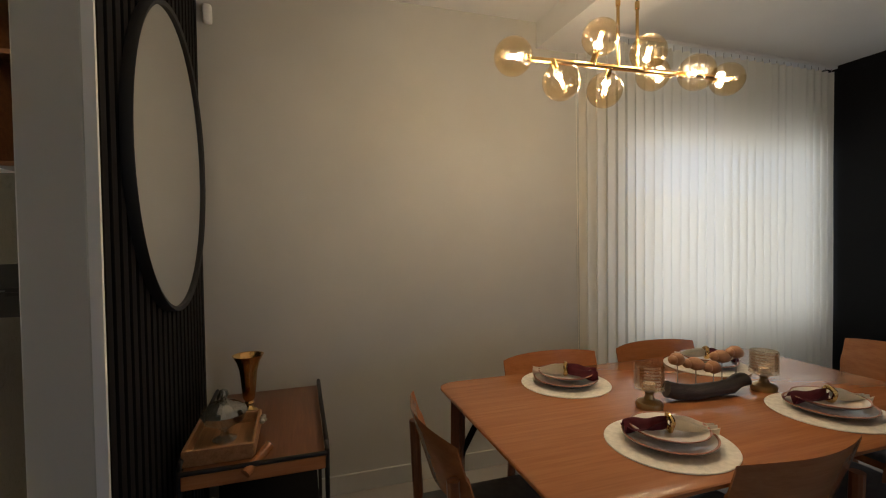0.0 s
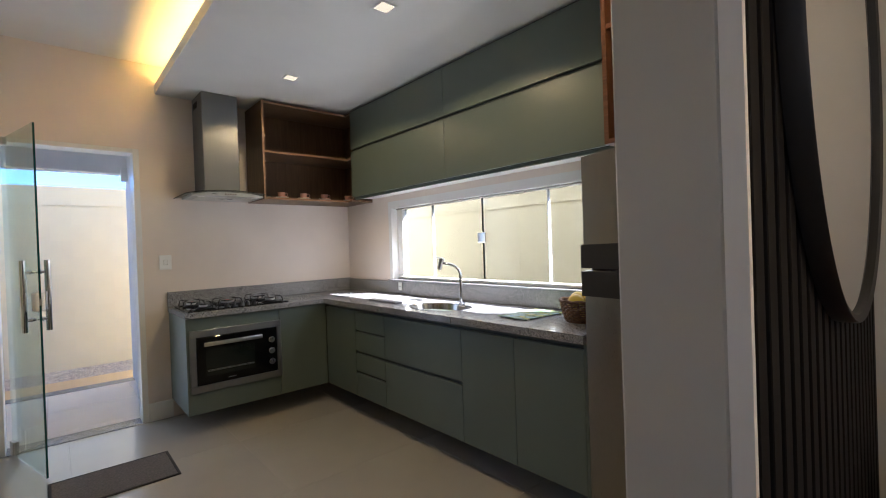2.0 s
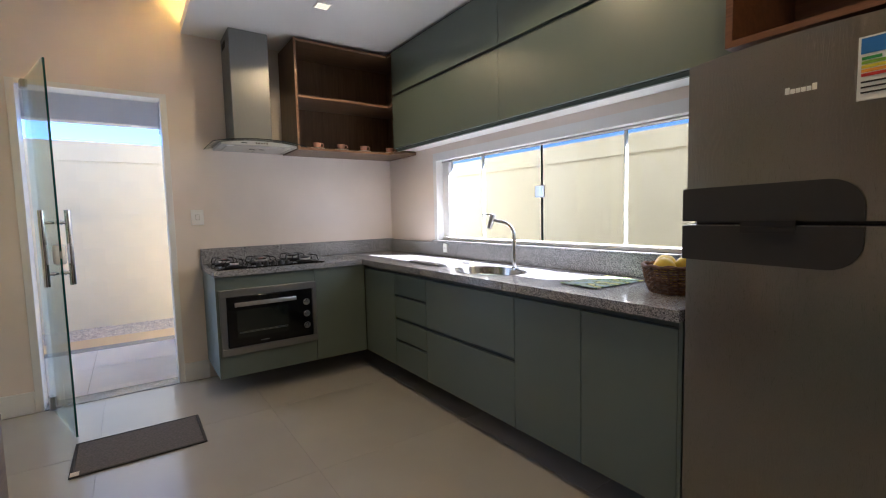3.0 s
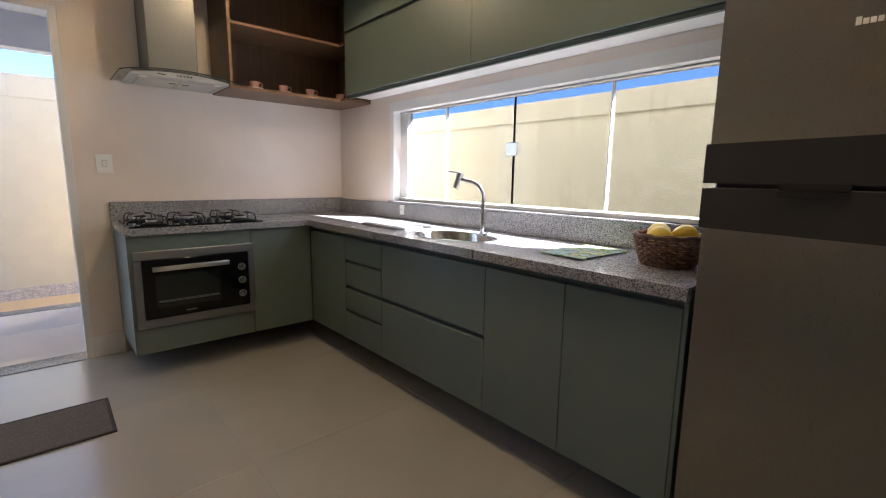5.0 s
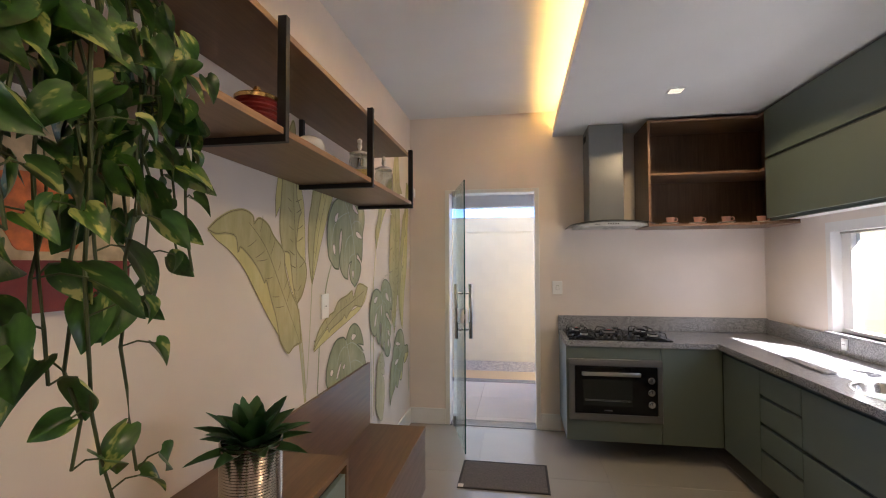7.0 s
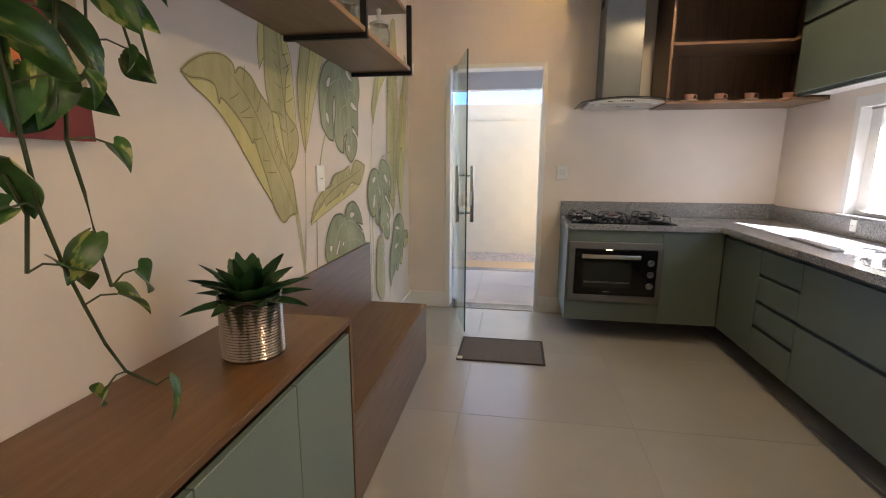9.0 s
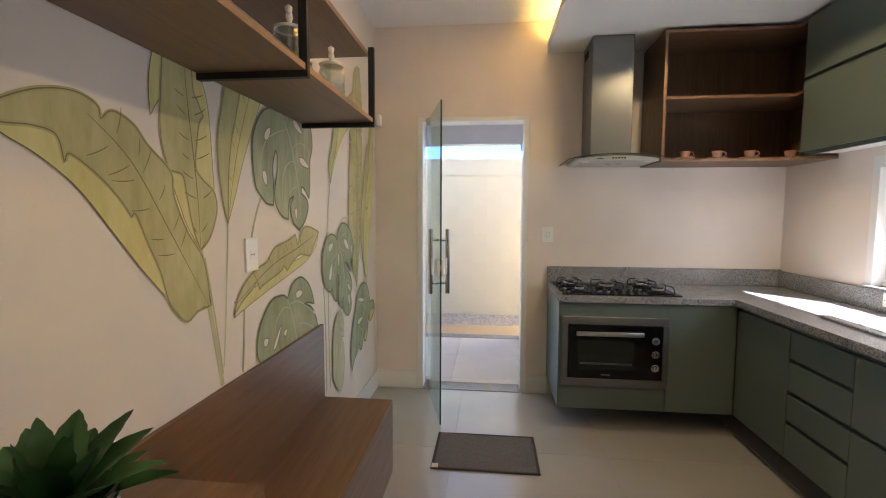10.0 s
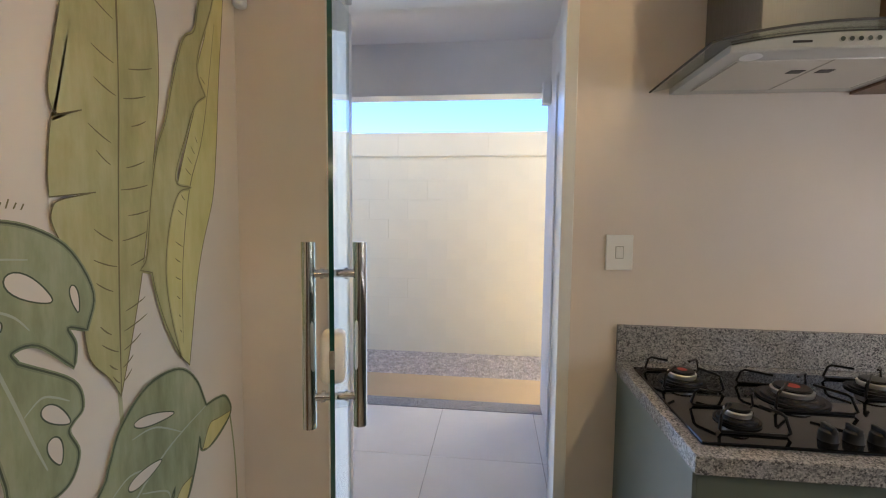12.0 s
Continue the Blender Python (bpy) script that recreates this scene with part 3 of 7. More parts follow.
# covered porch behind the kitchen door
porch = solid("porch_floor", mesh_box(-5.75, -0.4, -0.11, XB - 0.15, 1.62, -0.006), M["grout"], "grout bed of the white tiled porch floor", "floor", **S)
solid("porch_sill", mesh_box(-5.9, -0.4, -0.11, -5.75, 1.7, 0.004), M["granite"], "grey granite sill along the porch edge", "sill", **S)
solid("wall_porch_north", mesh_box(-5.9, 1.62, -0.11, XB - 0.15, 1.77, 3.0), M["plaster_out"], "white plastered porch side wall", "wall", **S)
solid("wall_porch_south", mesh_box(-5.9, -0.55, -0.11, XB - 0.15, -0.4, 3.0), M["plaster_out"], "white plastered porch side wall", "wall", **S)
solid("porch_lintel", mesh_box(-5.9, -0.4, 2.14, -5.75, 1.62, 3.0), M["plaster_out"], "white plastered lintel over the porch opening", "lintel", **S)
solid("ceiling_porch", mesh_box(-5.75, -0.4, 2.48, XB - 0.15, 1.62, 2.6), M["ceiling"], "white porch ceiling", "ceiling", **S)
solid("step_paving", mesh_box(-6.5, -3, -0.11, -5.9, 4.6, -0.04), M["sand"], "ochre paving strip beside the gravel", "paving", **S)
solid("gravel_bed", mesh_box(-7.215, -3, -0.11, -6.5, 4.6, -0.06), M["gravel"], "bed of grey gravel at the foot of the wall", "gravel", **S)
# unseen roof slab over all rooms, with masses added to block the sun
bm = mesh_box(-5.9, -3.15, 3.0, XE + 0.15, 2.95, 3.1)
box(bm, -4.405, 2.95, 3.0, -0.28, YW + 0.15, 3.1)
# Tall blocks added to hold the west yard wall in shade.
box(bm, -5.9, -3.15, 3.1, XE + 0.15, 2.6, 5.2)
box(bm, -5.9, 1.77, -0.11, XB - 0.15, YW + 0.15, 5.2)
box(bm, XB - 0.15, 2.6, 3.1, -0.28, YW + 0.15, 5.2)
# Overhang added to keep direct sun off the dining curtain.
box(bm, 1.2, 2.95, 3.0, 8.0, 5.4, 3.1)
solid("upper_storey", bm, M["plaster_out"], "unseen white roof slab with added sun-blocking masses", "house", **S)

# ---- kitchen: base cabinets ----
CB, CT, ST = 0.148, 0.815, 0.874                    # cabinet foot, cabinet top, worktop top
FX, FY = -3.672, 2.757                              # cabinet fronts of the two runs

def cabinet(name, x0, y0, x1, y1, label, category="cabinet", group="kitchen base cabinets"):
    t = thing(name, label, category, ((x0 + x1) / 2, (y0 + y1) / 2, CB), group)
    part("body", mesh_box(x0, y0, CB, x1, y1, CT + 0.015), M["gap_shade_green"], t, "carcass coloured dark green for the shaded gaps")
    return t

D = 0.019
c1 = cabinet("oven_cabinet", XB + 0.005, 1.70, FX - D, 2.349, "sage green wall-hung oven cabinet")
bm = bmesh.new()
box(bm, FX - D, 1.70, CB, FX, 2.349, 0.312, 0.0015)
box(bm, FX - D, 1.70, 0.738, FX, 2.349, 0.832, 0.0015)
box(bm, FX - D, 1.70, 0.312, FX, 1.716, 0.738)
box(bm, FX - D, 2.333, 0.312, FX, 2.349, 0.738)
part("front_panel", bm, M["green"], c1, "sage green front")
part("side_panel", mesh_box(XB + 0.005, 1.692, CB, FX, 1.70, 0.832), M["green"], c1)
c2 = cabinet("corner_cabinet", XB + 0.005, 2.352, FX - D, 2.757 + 0.5, "sage green wall-hung corner cabinet")
part("door", mesh_box(FX - D, 2.352, CB, FX, 2.752, 0.832, bev=0.0015), M["green"], c2)
c3 = cabinet("base_cabinet", FX + 0.003, FY + D, -3.192, YW - 0.03, "sage green base cabinet with a plain door")
part("door", mesh_box(FX + 0.003, FY, CB, -3.192, FY + D, CT - 0.012, bev=0.0015), M["green"], c3)
c4 = cabinet("drawer_cabinet", -3.189, FY + D, -2.79, YW - 0.03, "sage green unit with four grooved drawers")
for z0, z1 in ((CB, 0.325), (0.345, 0.478), (0.5, 0.643), (0.663, CT - 0.012)):
    part("drawer_front", mesh_box(-3.189, FY, z0, -2.79, FY + D, z1, bev=0.002), M["green"], c4)
c5 = cabinet("drawer_cabinet", -2.787, FY + D, -1.999, YW - 0.03, "sage green unit with two deep wide drawers")
for z0, z1 in ((CB, 0.478), (0.5, CT - 0.012)):
    part("drawer_front", mesh_box(-2.787, FY, z0, -1.999, FY + D, z1, bev=0.002), M["green"], c5)
c6 = cabinet("base_cabinet", -1.996, FY + D, -1.19, YW - 0.03, "sage green base cabinet with two doors")
for a, b in ((-1.996, -1.607), (-1.604, -1.205)):
    part("door", mesh_box(a, FY, CB, b, FY + D, CT - 0.012, bev=0.0015), M["green"], c6)
part("side_panel", mesh_box(-1.203, FY, CB, -1.19, YW - 0.03, 0.832), M["green"], c6)

# granite worktop with an oval cut-out, splashback
SX, SY, SRX, SRY = -2.42, 2.97, 0.25, 0.165
wt = thing("worktop", "grey speckled granite worktop with splashback", "worktop", (-3.0, 3.0, ST))
bm = bmesh.new()
box(bm, XB + 0.004, 1.685, 0.834, -3.645, 2.725, ST, 0.002)
part("left_slab", bm, M["granite"], wt)
y0, y1 = 2.725, YW - 0.004
bm = bmesh.new()
N = 40
ring = [(SX + SRX * math.cos(2 * math.pi * i / N), SY + SRY * math.sin(2 * math.pi * i / N)) for i in range(N)]
def to_edge(u, v):
    cx, cy = u - SX, v - SY
    k = min(0.4 / abs(cx) if abs(cx) > 1e-6 else 9e9, ((y1 - SY) / cy) if cy > 1e-6 else 9e9, ((y0 - SY) / cy) if cy < -1e-6 else 9e9)
    return SX + cx * k, SY + cy * k
for z, flip in ((ST, False), (0.834, True)):
    inner = [bm.verts.new((u, v, z)) for u, v in ring]
    outer = [bm.verts.new((*to_edge(u, v), z)) for u, v in ring]
    for i in range(N):
        j = (i + 1) % N
        bm.faces.new((inner[i], outer[i], outer[j], inner[j]))
    if not flip:
        top_in, top_out = inner, outer
for i in range(N):
    j = (i + 1) % N
    bm.faces.new((top_in[i], top_in[j], inner[j], inner[i]))
    bm.faces.new((top_out[j], top_out[i], outer[i], outer[j]))
box(bm, XB + 0.004, y0 + 0.0005, 0.834, SX - 0.38, y1, ST - 0.0006)
box(bm, SX + 0.38, y0 + 0.0005, 0.834, -1.188, y1, ST - 0.0006)
part("right_slab", bm, M["granite"], wt, smooth=None)
bm = bmesh.new()
box(bm, XB + 0.003, 1.685, ST, XB + 0.022, YW - 0.003, 0.993, 0.002)
box(bm, XB + 0.022, YW - 0.022, ST, -1.188, YW - 0.003, 0.985, 0.002)
part("splashback", bm, M["granite"], wt)

# ---- kitchen: upper cabinets ----
UY, UB = 3.108, 1.757
def upper(x0, x1, z0, z1, label):
    t = thing("wall_cabinet", label, "cabinet", ((x0 + x1) / 2, YW, z0), "kitchen wall cabinets")
    part("body", mesh_box(x0, UY + 0.02, z0, x1, YW - 0.003, z1), M["gap_shade_green"], t, "carcass in the dark gap-shade green")
    if z0 < 2:
        part("underside", mesh_box(x0, UY + 0.052, z0 - 0.004, x1, YW - 0.003, z0), M["white"], t, "pale underside panel")
        part("bottom_rail", mesh_box(x0, UY + 0.03, z0 - 0.016, x1, UY + 0.05, z0), M["green"], t, "recessed finger rail")
    part("door", mesh_box(x0 + 0.001, UY, z0 + 0.004, x1 - 0.001, UY + 0.02, z1 - 0.018, bev=0.0015), M["green"], t)
    return t
for a, b in ((-3.77, -2.474), (-2.474, -1.105)):
    upper(a, b, UB, 2.195, "sage green lift-up wall cabinet over the window")
    upper(a, b, 2.195, LO - 0.004, "sage green upper wall cabinet under the ceiling")

sh = thing("open_shelf_unit", "dark walnut open corner shelf unit on the wall", "shelf", (XB, 2.8, 1.72))
bm = bmesh.new()
T = 0.018
X1 = -3.85
box(bm, XB + 0.003, 2.335, 1.722, X1, 2.335 + T, 2.536)
part("side_panel", bm, M["walnut"], sh)
for z in (1.722, 2.11, 2.518):
    bm = bmesh.new()
    box(bm, XB + 0.003, 2.335 + T, z, X1, YW - 0.003, z + T)
    box(bm, X1, UY, z, -3.772, YW - 0.003, z + T)
    part("shelf_board", bm, M["walnut_y"], sh)
bm = bmesh.new()
box(bm, XB + 0.003, 2.353, 1.74, XB + 0.013, YW - 0.003, 2.518)
box(bm, XB + 0.013, YW - 0.013, 1.74, -3.772, YW - 0.003, 2.518)
part("back_panel", bm, M["walnut"], sh)
bm = bmesh.new()
box(bm, X1, 2.335, 1.72, X1 + 0.003, 2.353, 2.538)
for z in (1.722, 2.11, 2.518):
    box(bm, X1, 2.353, z, X1 + 0.003, UY, z + T)
    box(bm, X1 + 0.003, UY - 0.003, z, -3.772, UY, z + T)
part("edge_banding", bm, M["walnut_edge"], sh, "lighter edge banding")

nc = thing("fridge_niche", "walnut open niche over the refrigerator", "shelf", (-0.77, 3.0, 1.70))
for pn, bx in (("side_panel", (-1.103, 2.81, 1.70, -1.083, YW - 0.003, LO - 0.004)), ("side_panel", (-0.452, 2.81, 1.70, -0.432, YW - 0.003, LO - 0.004)), ("bottom_board", (-1.083, 2.81, 1.70, -0.452, YW - 0.003, 1.72)), ("shelf_board", (-1.083, 2.814, 2.19, -0.452, YW - 0.02, 2.21)), ("top_board", (-1.083, 2.81, LO - 0.024, -0.452, YW - 0.003, LO - 0.004)), ("back_panel", (-1.083, YW - 0.02, 1.72, -0.452, YW - 0.003, LO - 0.024))):
    part(pn, mesh_box(*bx), M["walnut_red"], nc)
# ---- refrigerator ----
fr = thing("refrigerator", "two-door brushed steel refrigerator with dark handle band", "refrigerator", (-0.855, 3.0, 0))
fx0, fx1, fy = -1.165, -0.545, 2.70
part("body", mesh_box(fx0 + 0.004, fy + 0.065, 0.03, fx1 - 0.004, YW - 0.02, 1.64, bev=0.006), M["black_plastic"], fr, "dark grey cabinet")
def bowed_door(z0, z1, top_rise):
    bm = bmesh.new()
    n = 14
    prof = []
    for i in range(n + 1):
        u = i / n
        prof.append((fx0 + (fx1 - fx0) * u, fy + 0.02 * (2 * u - 1) ** 2, z1 + top_rise * (1 - (2 * u - 1) ** 2)))
    front_t = [bm.verts.new(p) for p in prof]
    front_b = [bm.verts.new((x, y, z0)) for x, y, z in prof]
    back_t = [bm.verts.new((x, fy + 0.062, z1)) for x, y, z in prof]
    back_b = [bm.verts.new((x, fy + 0.062, z0)) for x, y, z in prof]
    for i in range(n):
        bm.faces.new((front_b[i], front_b[i + 1], front_t[i + 1], front_t[i]))
        bm.faces.new((front_t[i], front_t[i + 1], back_t[i + 1], back_t[i]))
        bm.faces.new((back_b[i], back_t[i], back_t[i + 1], back_b[i + 1]))
        bm.faces.new((front_b[i], back_b[i], back_b[i + 1], front_b[i + 1]))
    bm.faces.new((front_b[0], front_t[0], back_t[0], back_b[0]))
    bm.faces.new((front_b[-1], front_t[-1], back_t[-1], back_b[-1]))
    return bm

upd = part("upper_door", bowed_door(1.17, 1.645, 0.012), M["fridge"], fr, "brushed steel freezer door")
lod = part("lower_door", bowed_door(0.06, 1.158, 0.0), M["fridge"], fr, "brushed steel lower door")

def grip(zflat, zround, parent):
    """Half of the handle band: square at the joint, with a rounded far corner."""
    s = 1 if zround > zflat else -1
    xr = -0.735
    out = [(fx0 - 0.004, zflat), (xr, zflat)]
    r = 0.07
    out += [(xr - r + r * math.cos(radians(a)), zround - s * r + s * r * math.sin(radians(a))) for a in range(0, 91, 15)]
    out += [(fx0 - 0.004, zround - s * 0.006)]
    bm = bmesh.new()
    prism(bm, out, -0.028, lambda u, v, w: (u, fy + 0.019 + w + 0.02 * (2 * (u - fx0) / (fx1 - fx0) - 1) ** 2 * 0.5, v))
    return part("grip_band", bm, M["grip"], parent, "dark grey plastic grip band")

grip(1.17, 1.276, upd)
grip(1.156, 1.046, lod)
part("grip_slot", mesh_box(-1.0, fy - 0.012, 1.156, -0.87, fy - 0.008, 1.172), M["black_metal"], upd)
part("grip_slot", mesh_box(-1.0, fy - 0.012, 1.138, -0.87, fy - 0.0085, 1.154), M["black_metal"], lod)
# maker's mark as plain bars, energy label with its scale of bars
for i in range(6):
    h = 0.011 if i not in (0, 5) else 0.016
    part("mark_bar", mesh_box(-0.905 + i * 0.0115, fy - 0.0035, 1.503, -0.896 + i * 0.0115, fy + 0.004, 1.503 + h), M["plastic_white"], upd, "raised pale mark")
lab = part("energy_label", mesh_box(-0.762, fy - 0.002, 1.455, -0.665, fy + 0.004, 1.602), M["paper"], upd, "white paper energy label")
part("label_head", mesh_box(-0.757, fy - 0.003, 1.562, -0.67, fy - 0.0018, 1.598), M["label_blue"], lab)
for i, c in enumerate(((0.02, 0.25, 0.05), (0.2, 0.4, 0.03), (0.7, 0.6, 0.02), (0.7, 0.3, 0.02), (0.5, 0.03, 0.02))):
    mm = base("label_bar", c, 0.5)[0]
    part("label_bar", mesh_box(-0.755, fy - 0.003, 1.548 - i * 0.0095, -0.72 + i * 0.008, fy - 0.0018, 1.555 - i * 0.0095), mm, lab)
for i in range(3):
    part("label_line", mesh_box(-0.755, fy - 0.003, 1.495 - i * 0.012, -0.69, fy - 0.0018, 1.499 - i * 0.012), M["black_plastic"], lab)
for x in (fx0 + 0.05, fx1 - 0.05):
    bm = rod(bmesh.new(), (x, 2.8, 0), (x, 2.8, 0.03), 0.02)
    part("foot", bm, M["black_plastic"], fr)
    bm = rod(bmesh.new(), (x, 3.25, 0), (x, 3.25, 0.03), 0.02)
    part("foot", bm, M["black_plastic"], fr)

# ---- sideboard and bench below the mural ----
sb = thing("sideboard", "wood-topped sideboard with pale sage doors", "sideboard", (-1.2, 0.56, 0))
SBX, SBY, SBZ = -1.715, 0.765, 0.781
part("top", mesh_box(SBX, YM + 0.002, SBZ - 0.022, -0.56, SBY, SBZ, bev=0.0015), M["oak"], sb)
part("side_panel", mesh_box(SBX, YM + 0.002, 0.0, SBX + 0.02, SBY, SBZ - 0.022), M["oak_z"], sb)
# Body coloured black to draw the shade in the gap under the top.
part("body", mesh_box(SBX + 0.02, YM + 0.002, 0.06, -0.56, SBY - 0.04, SBZ - 0.022), M["black_plastic"], sb, "body coloured black for the shade behind the door grips")
for a, b in ((SBX + 0.023, -1.322), (-1.319, -0.94), (-0.937, -0.565)):
    part("door", mesh_box(a, SBY - 0.022, 0.06, b, SBY - 0.003, SBZ - 0.05, bev=0.0015), M["sage_light"], sb)
bn = thing("bench", "low wooden bench with a wooden backboard", "bench", (-2.4, 0.55, 0))
part("seat", mesh_box(-3.09, YM + 0.002, 0.365, SBX - 0.002, 0.75, 0.395, bev=0.0015), M["oak"], bn)
part("front_panel", mesh_box(-3.09, 0.728, 0.0, SBX - 0.002, 0.748, 0.364), M["oak_pale"], bn)
part("end_panel", mesh_box(-3.09, YM + 0.016, 0.0, -3.07, 0.727, 0.364), M["oak_pale"], bn)
part("backboard", mesh_box(-3.073, YM + 0.002, 0.396, SBX - 0.002, YM + 0.02, 0.797, bev=0.001), M["oak"], bn)

# ---- hanging shelf rack over the bench ----
rk = thing("wall_rack", "long two-tier wooden shelf rack in black steel frames", "shelf", (-1.7, YM, 1.78))
RX = (-2.89, -2.13, -1.375, -0.62)
RY = 0.71
part("lower_board", mesh_box(-2.9, YM + 0.003, 1.803, -0.6, RY - 0.004, 1.822, bev=0.001), M["oak_rack"], rk)
part("upper_board", mesh_box(-2.9, YM + 0.003, 2.105, -0.6, RY - 0.026, 2.124, bev=0.001), M["oak_rack"], rk)
for z0, y in ((1.803, RY - 0.004), (2.105, RY - 0.026)):
    part("edge_band", mesh_box(-2.9, y, z0, -0.6, y + 0.002, z0 + 0.019), M["oak_edge"], rk, "light wood edge")
for x in RX:
    bm = bmesh.new()
    box(bm, x - 0.01, YM, 1.783, x + 0.01, RY + 0.004, 1.803)
    box(bm, x - 0.01, RY - 0.022, 1.803, x + 0.01, RY + 0.004, 2.14)
    box(bm, x - 0.01, YM, 1.822, x + 0.01, YM + 0.02, 2.105)
    part("steel_frame", bm, M["black_metal"], rk, "black square-tube frame")

# ---- kitchen: lights ----
led = thing("cove_light", "warm LED strip hidden in the ceiling cove", "light", (-2.3, 1.72, LO + 0.036))
part("led_strip", mesh_box(XB + 0.05, 1.71, LO + 0.037, -0.5, 1.725, LO + 0.045), M["led"], led, "glowing warm LED strip")

def downlight(x, y, z, watts):
    t = thing("downlight", "small square recessed downlight, lit", "light", (x, y, z), "ceiling downlights")
    bm = bmesh.new()
    s, o = 0.042, 0.052
    for a, b, c, d in ((-o, -o, o, -s), (-o, s, o, o), (-o, -s, -s, s), (s, -s, o, s)):
        box(bm, x + a, y + b, z - 0.005, x + c, y + d, z)
    part("trim_frame", bm, M["white"], t, "white square trim")
    part("lamp_face", mesh_box(x - s, y - s, z - 0.003, x + s, y + s, z - 0.0005), M["lamp_face"], t, "glowing lamp face")
    ld = bpy.data.lights.new("downlight_beam", "SPOT")
    ld.energy, ld.color, ld.spot_size, ld.spot_blend, ld.shadow_soft_size = watts, (1.0, 0.74, 0.36), radians(147), 0.18, 0.03
    lo = new("downlight_beam", ld)
    lo.location = (x, y, z - 0.012)

for x in (-3.305, -2.08, -0.85):
    downlight(x, 2.365, LO, 1.5)

# ---- cooker hood ----
hd = thing("cooker_hood", "brushed steel chimney hood with a curved glass canopy", "hood", (XB, 2.03, 1.74))
part("chimney", mesh_box(XB + 0.003, 1.914, 1.765, -3.95, 2.18, LO - 0.003, bev=0.004), M["steel_dark"], hd, "satin steel chimney")
bm = bmesh.new()
for i in range(6):
    box(bm, XB + 0.06 + i * 0.02, 1.9115, 2.46, XB + 0.07 + i * 0.02, 1.914, 2.51)
part("vent_slots", bm, M["black_metal"], hd, "dark vent slots")
HY0, HY1 = 1.757, 2.4
HC = (HY0 + HY1) / 2


def arch_at(u):
    """Front edge of the arched canopy at u from 0 to 1: depth bowed a little, height a shallow arch."""
    e = 1 - (2 * u - 1) ** 2
    return HY0 + (HY1 - HY0) * u, -3.835 + 0.012 * e, 1.737 + 0.034 * e ** 0.85


n = 28
bm = bmesh.new()
rows, edge = [], []
for i in range(n + 1):
    y, xf, z = arch_at(i / n)
    rows.append([bm.verts.new(p) for p in ((XB + 0.004, y, z), (xf, y, z), (xf, y, z + 0.006), (XB + 0.004, y, z + 0.006))])
    edge.append((xf + 0.001, y, z + 0.003))
for a, b in zip(rows, rows[1:]):
    for k in range(4):
        bm.faces.new((a[k], a[(k + 1) % 4], b[(k + 1) % 4], b[k]))
bm.faces.new(rows[0]), bm.faces.new(rows[-1])
part("glass_canopy", bm, M["smoke_glass"], hd, "arched clear glass canopy", 50)
edge = [(XB + 0.006, HY0 - 0.001, 1.74)] + edge + [(XB + 0.006, HY1 + 0.001, 1.74)]
part("canopy_edge", tube(bmesh.new(), edge, 0.003, 6), M["black_metal"], hd, "dark polished glass edge")
bm = bmesh.new()
rows = []
U0, U1 = 0.09, 0.91
for i in range(n + 1):
    y, xf, z = arch_at(U0 + (U1 - U0) * i / n)
    xf -= 0.045
    rows.append([bm.verts.new(p) for p in ((XB + 0.006, y, 1.731), (xf - 0.004, y, 1.731), (xf, y, 1.735), (xf, y, max(1.739, z - 0.006)), (xf - 0.006, y, max(1.7395, z - 0.0025)), (XB + 0.006, y, max(1.7395, z - 0.0025)))])
for a, b in zip(rows, rows[1:]):
    for k in range(6):
        bm.faces.new((a[k], a[(k + 1) % 6], b[(k + 1) % 6], b[k]))
bm.faces.new(rows[0]), bm.faces.new(rows[-1])
body = part("hood_body", bm, M["silver_enamel"], hd, "slim silver hood body with a lens-shaped front", 25)
BF = -3.868
seam = [(arch_at(U0 + (U1 - U0) * i / n)[1] - 0.0435, arch_at(U0 + (U1 - U0) * i / n)[0], max(1.7395, arch_at(U0 + (U1 - U0) * i / n)[2] - 0.003)) for i in range(n + 1)]
part("front_seam", tube(bmesh.new(), seam, 0.0018, 5), M["black_plastic"], body, "dark seam under the glass")
for i in range(5):
    y = HC - 0.035 + i * 0.0185
    part("button", rod(bmesh.new(), (BF - 0.012, y, 1.749), (BF + 0.005, y, 1.749), 0.0052, seg=14), M["chrome"], body)
part("mark_bar", mesh_box(BF - 0.01, HC - 0.135, 1.745, BF + 0.0005, HC - 0.095, 1.75), M["black_plastic"], body)
py0, py1 = HY0 + 0.1, HY1 - 0.1
part("filter_panel", mesh_box(XB + 0.06, py0, 1.7275, BF - 0.07, py1, 1.7315, bev=0.001), M["filter"], body, "flat aluminium filter panel")
for y in (py0, HC - 0.003, py1 - 0.005):
    part("panel_joint", mesh_box(XB + 0.06, y, 1.7265, BF - 0.07, y + 0.005, 1.7276), M["rack"], body)
for y in (HC - 0.05, HC + 0.02):
    part("filter_latch", mesh_box(-4.04, y, 1.7262, -4.015, y + 0.035, 1.7276), M["black_plastic"], body)
for y in (HC - 0.2, HC + 0.2):
    part("hood_lamp", rod(bmesh.new(), (BF - 0.045, y, 1.7285), (BF - 0.045, y, 1.7312), 0.024, seg=24), M["plastic_white"], body, "small unlit lamp glass")

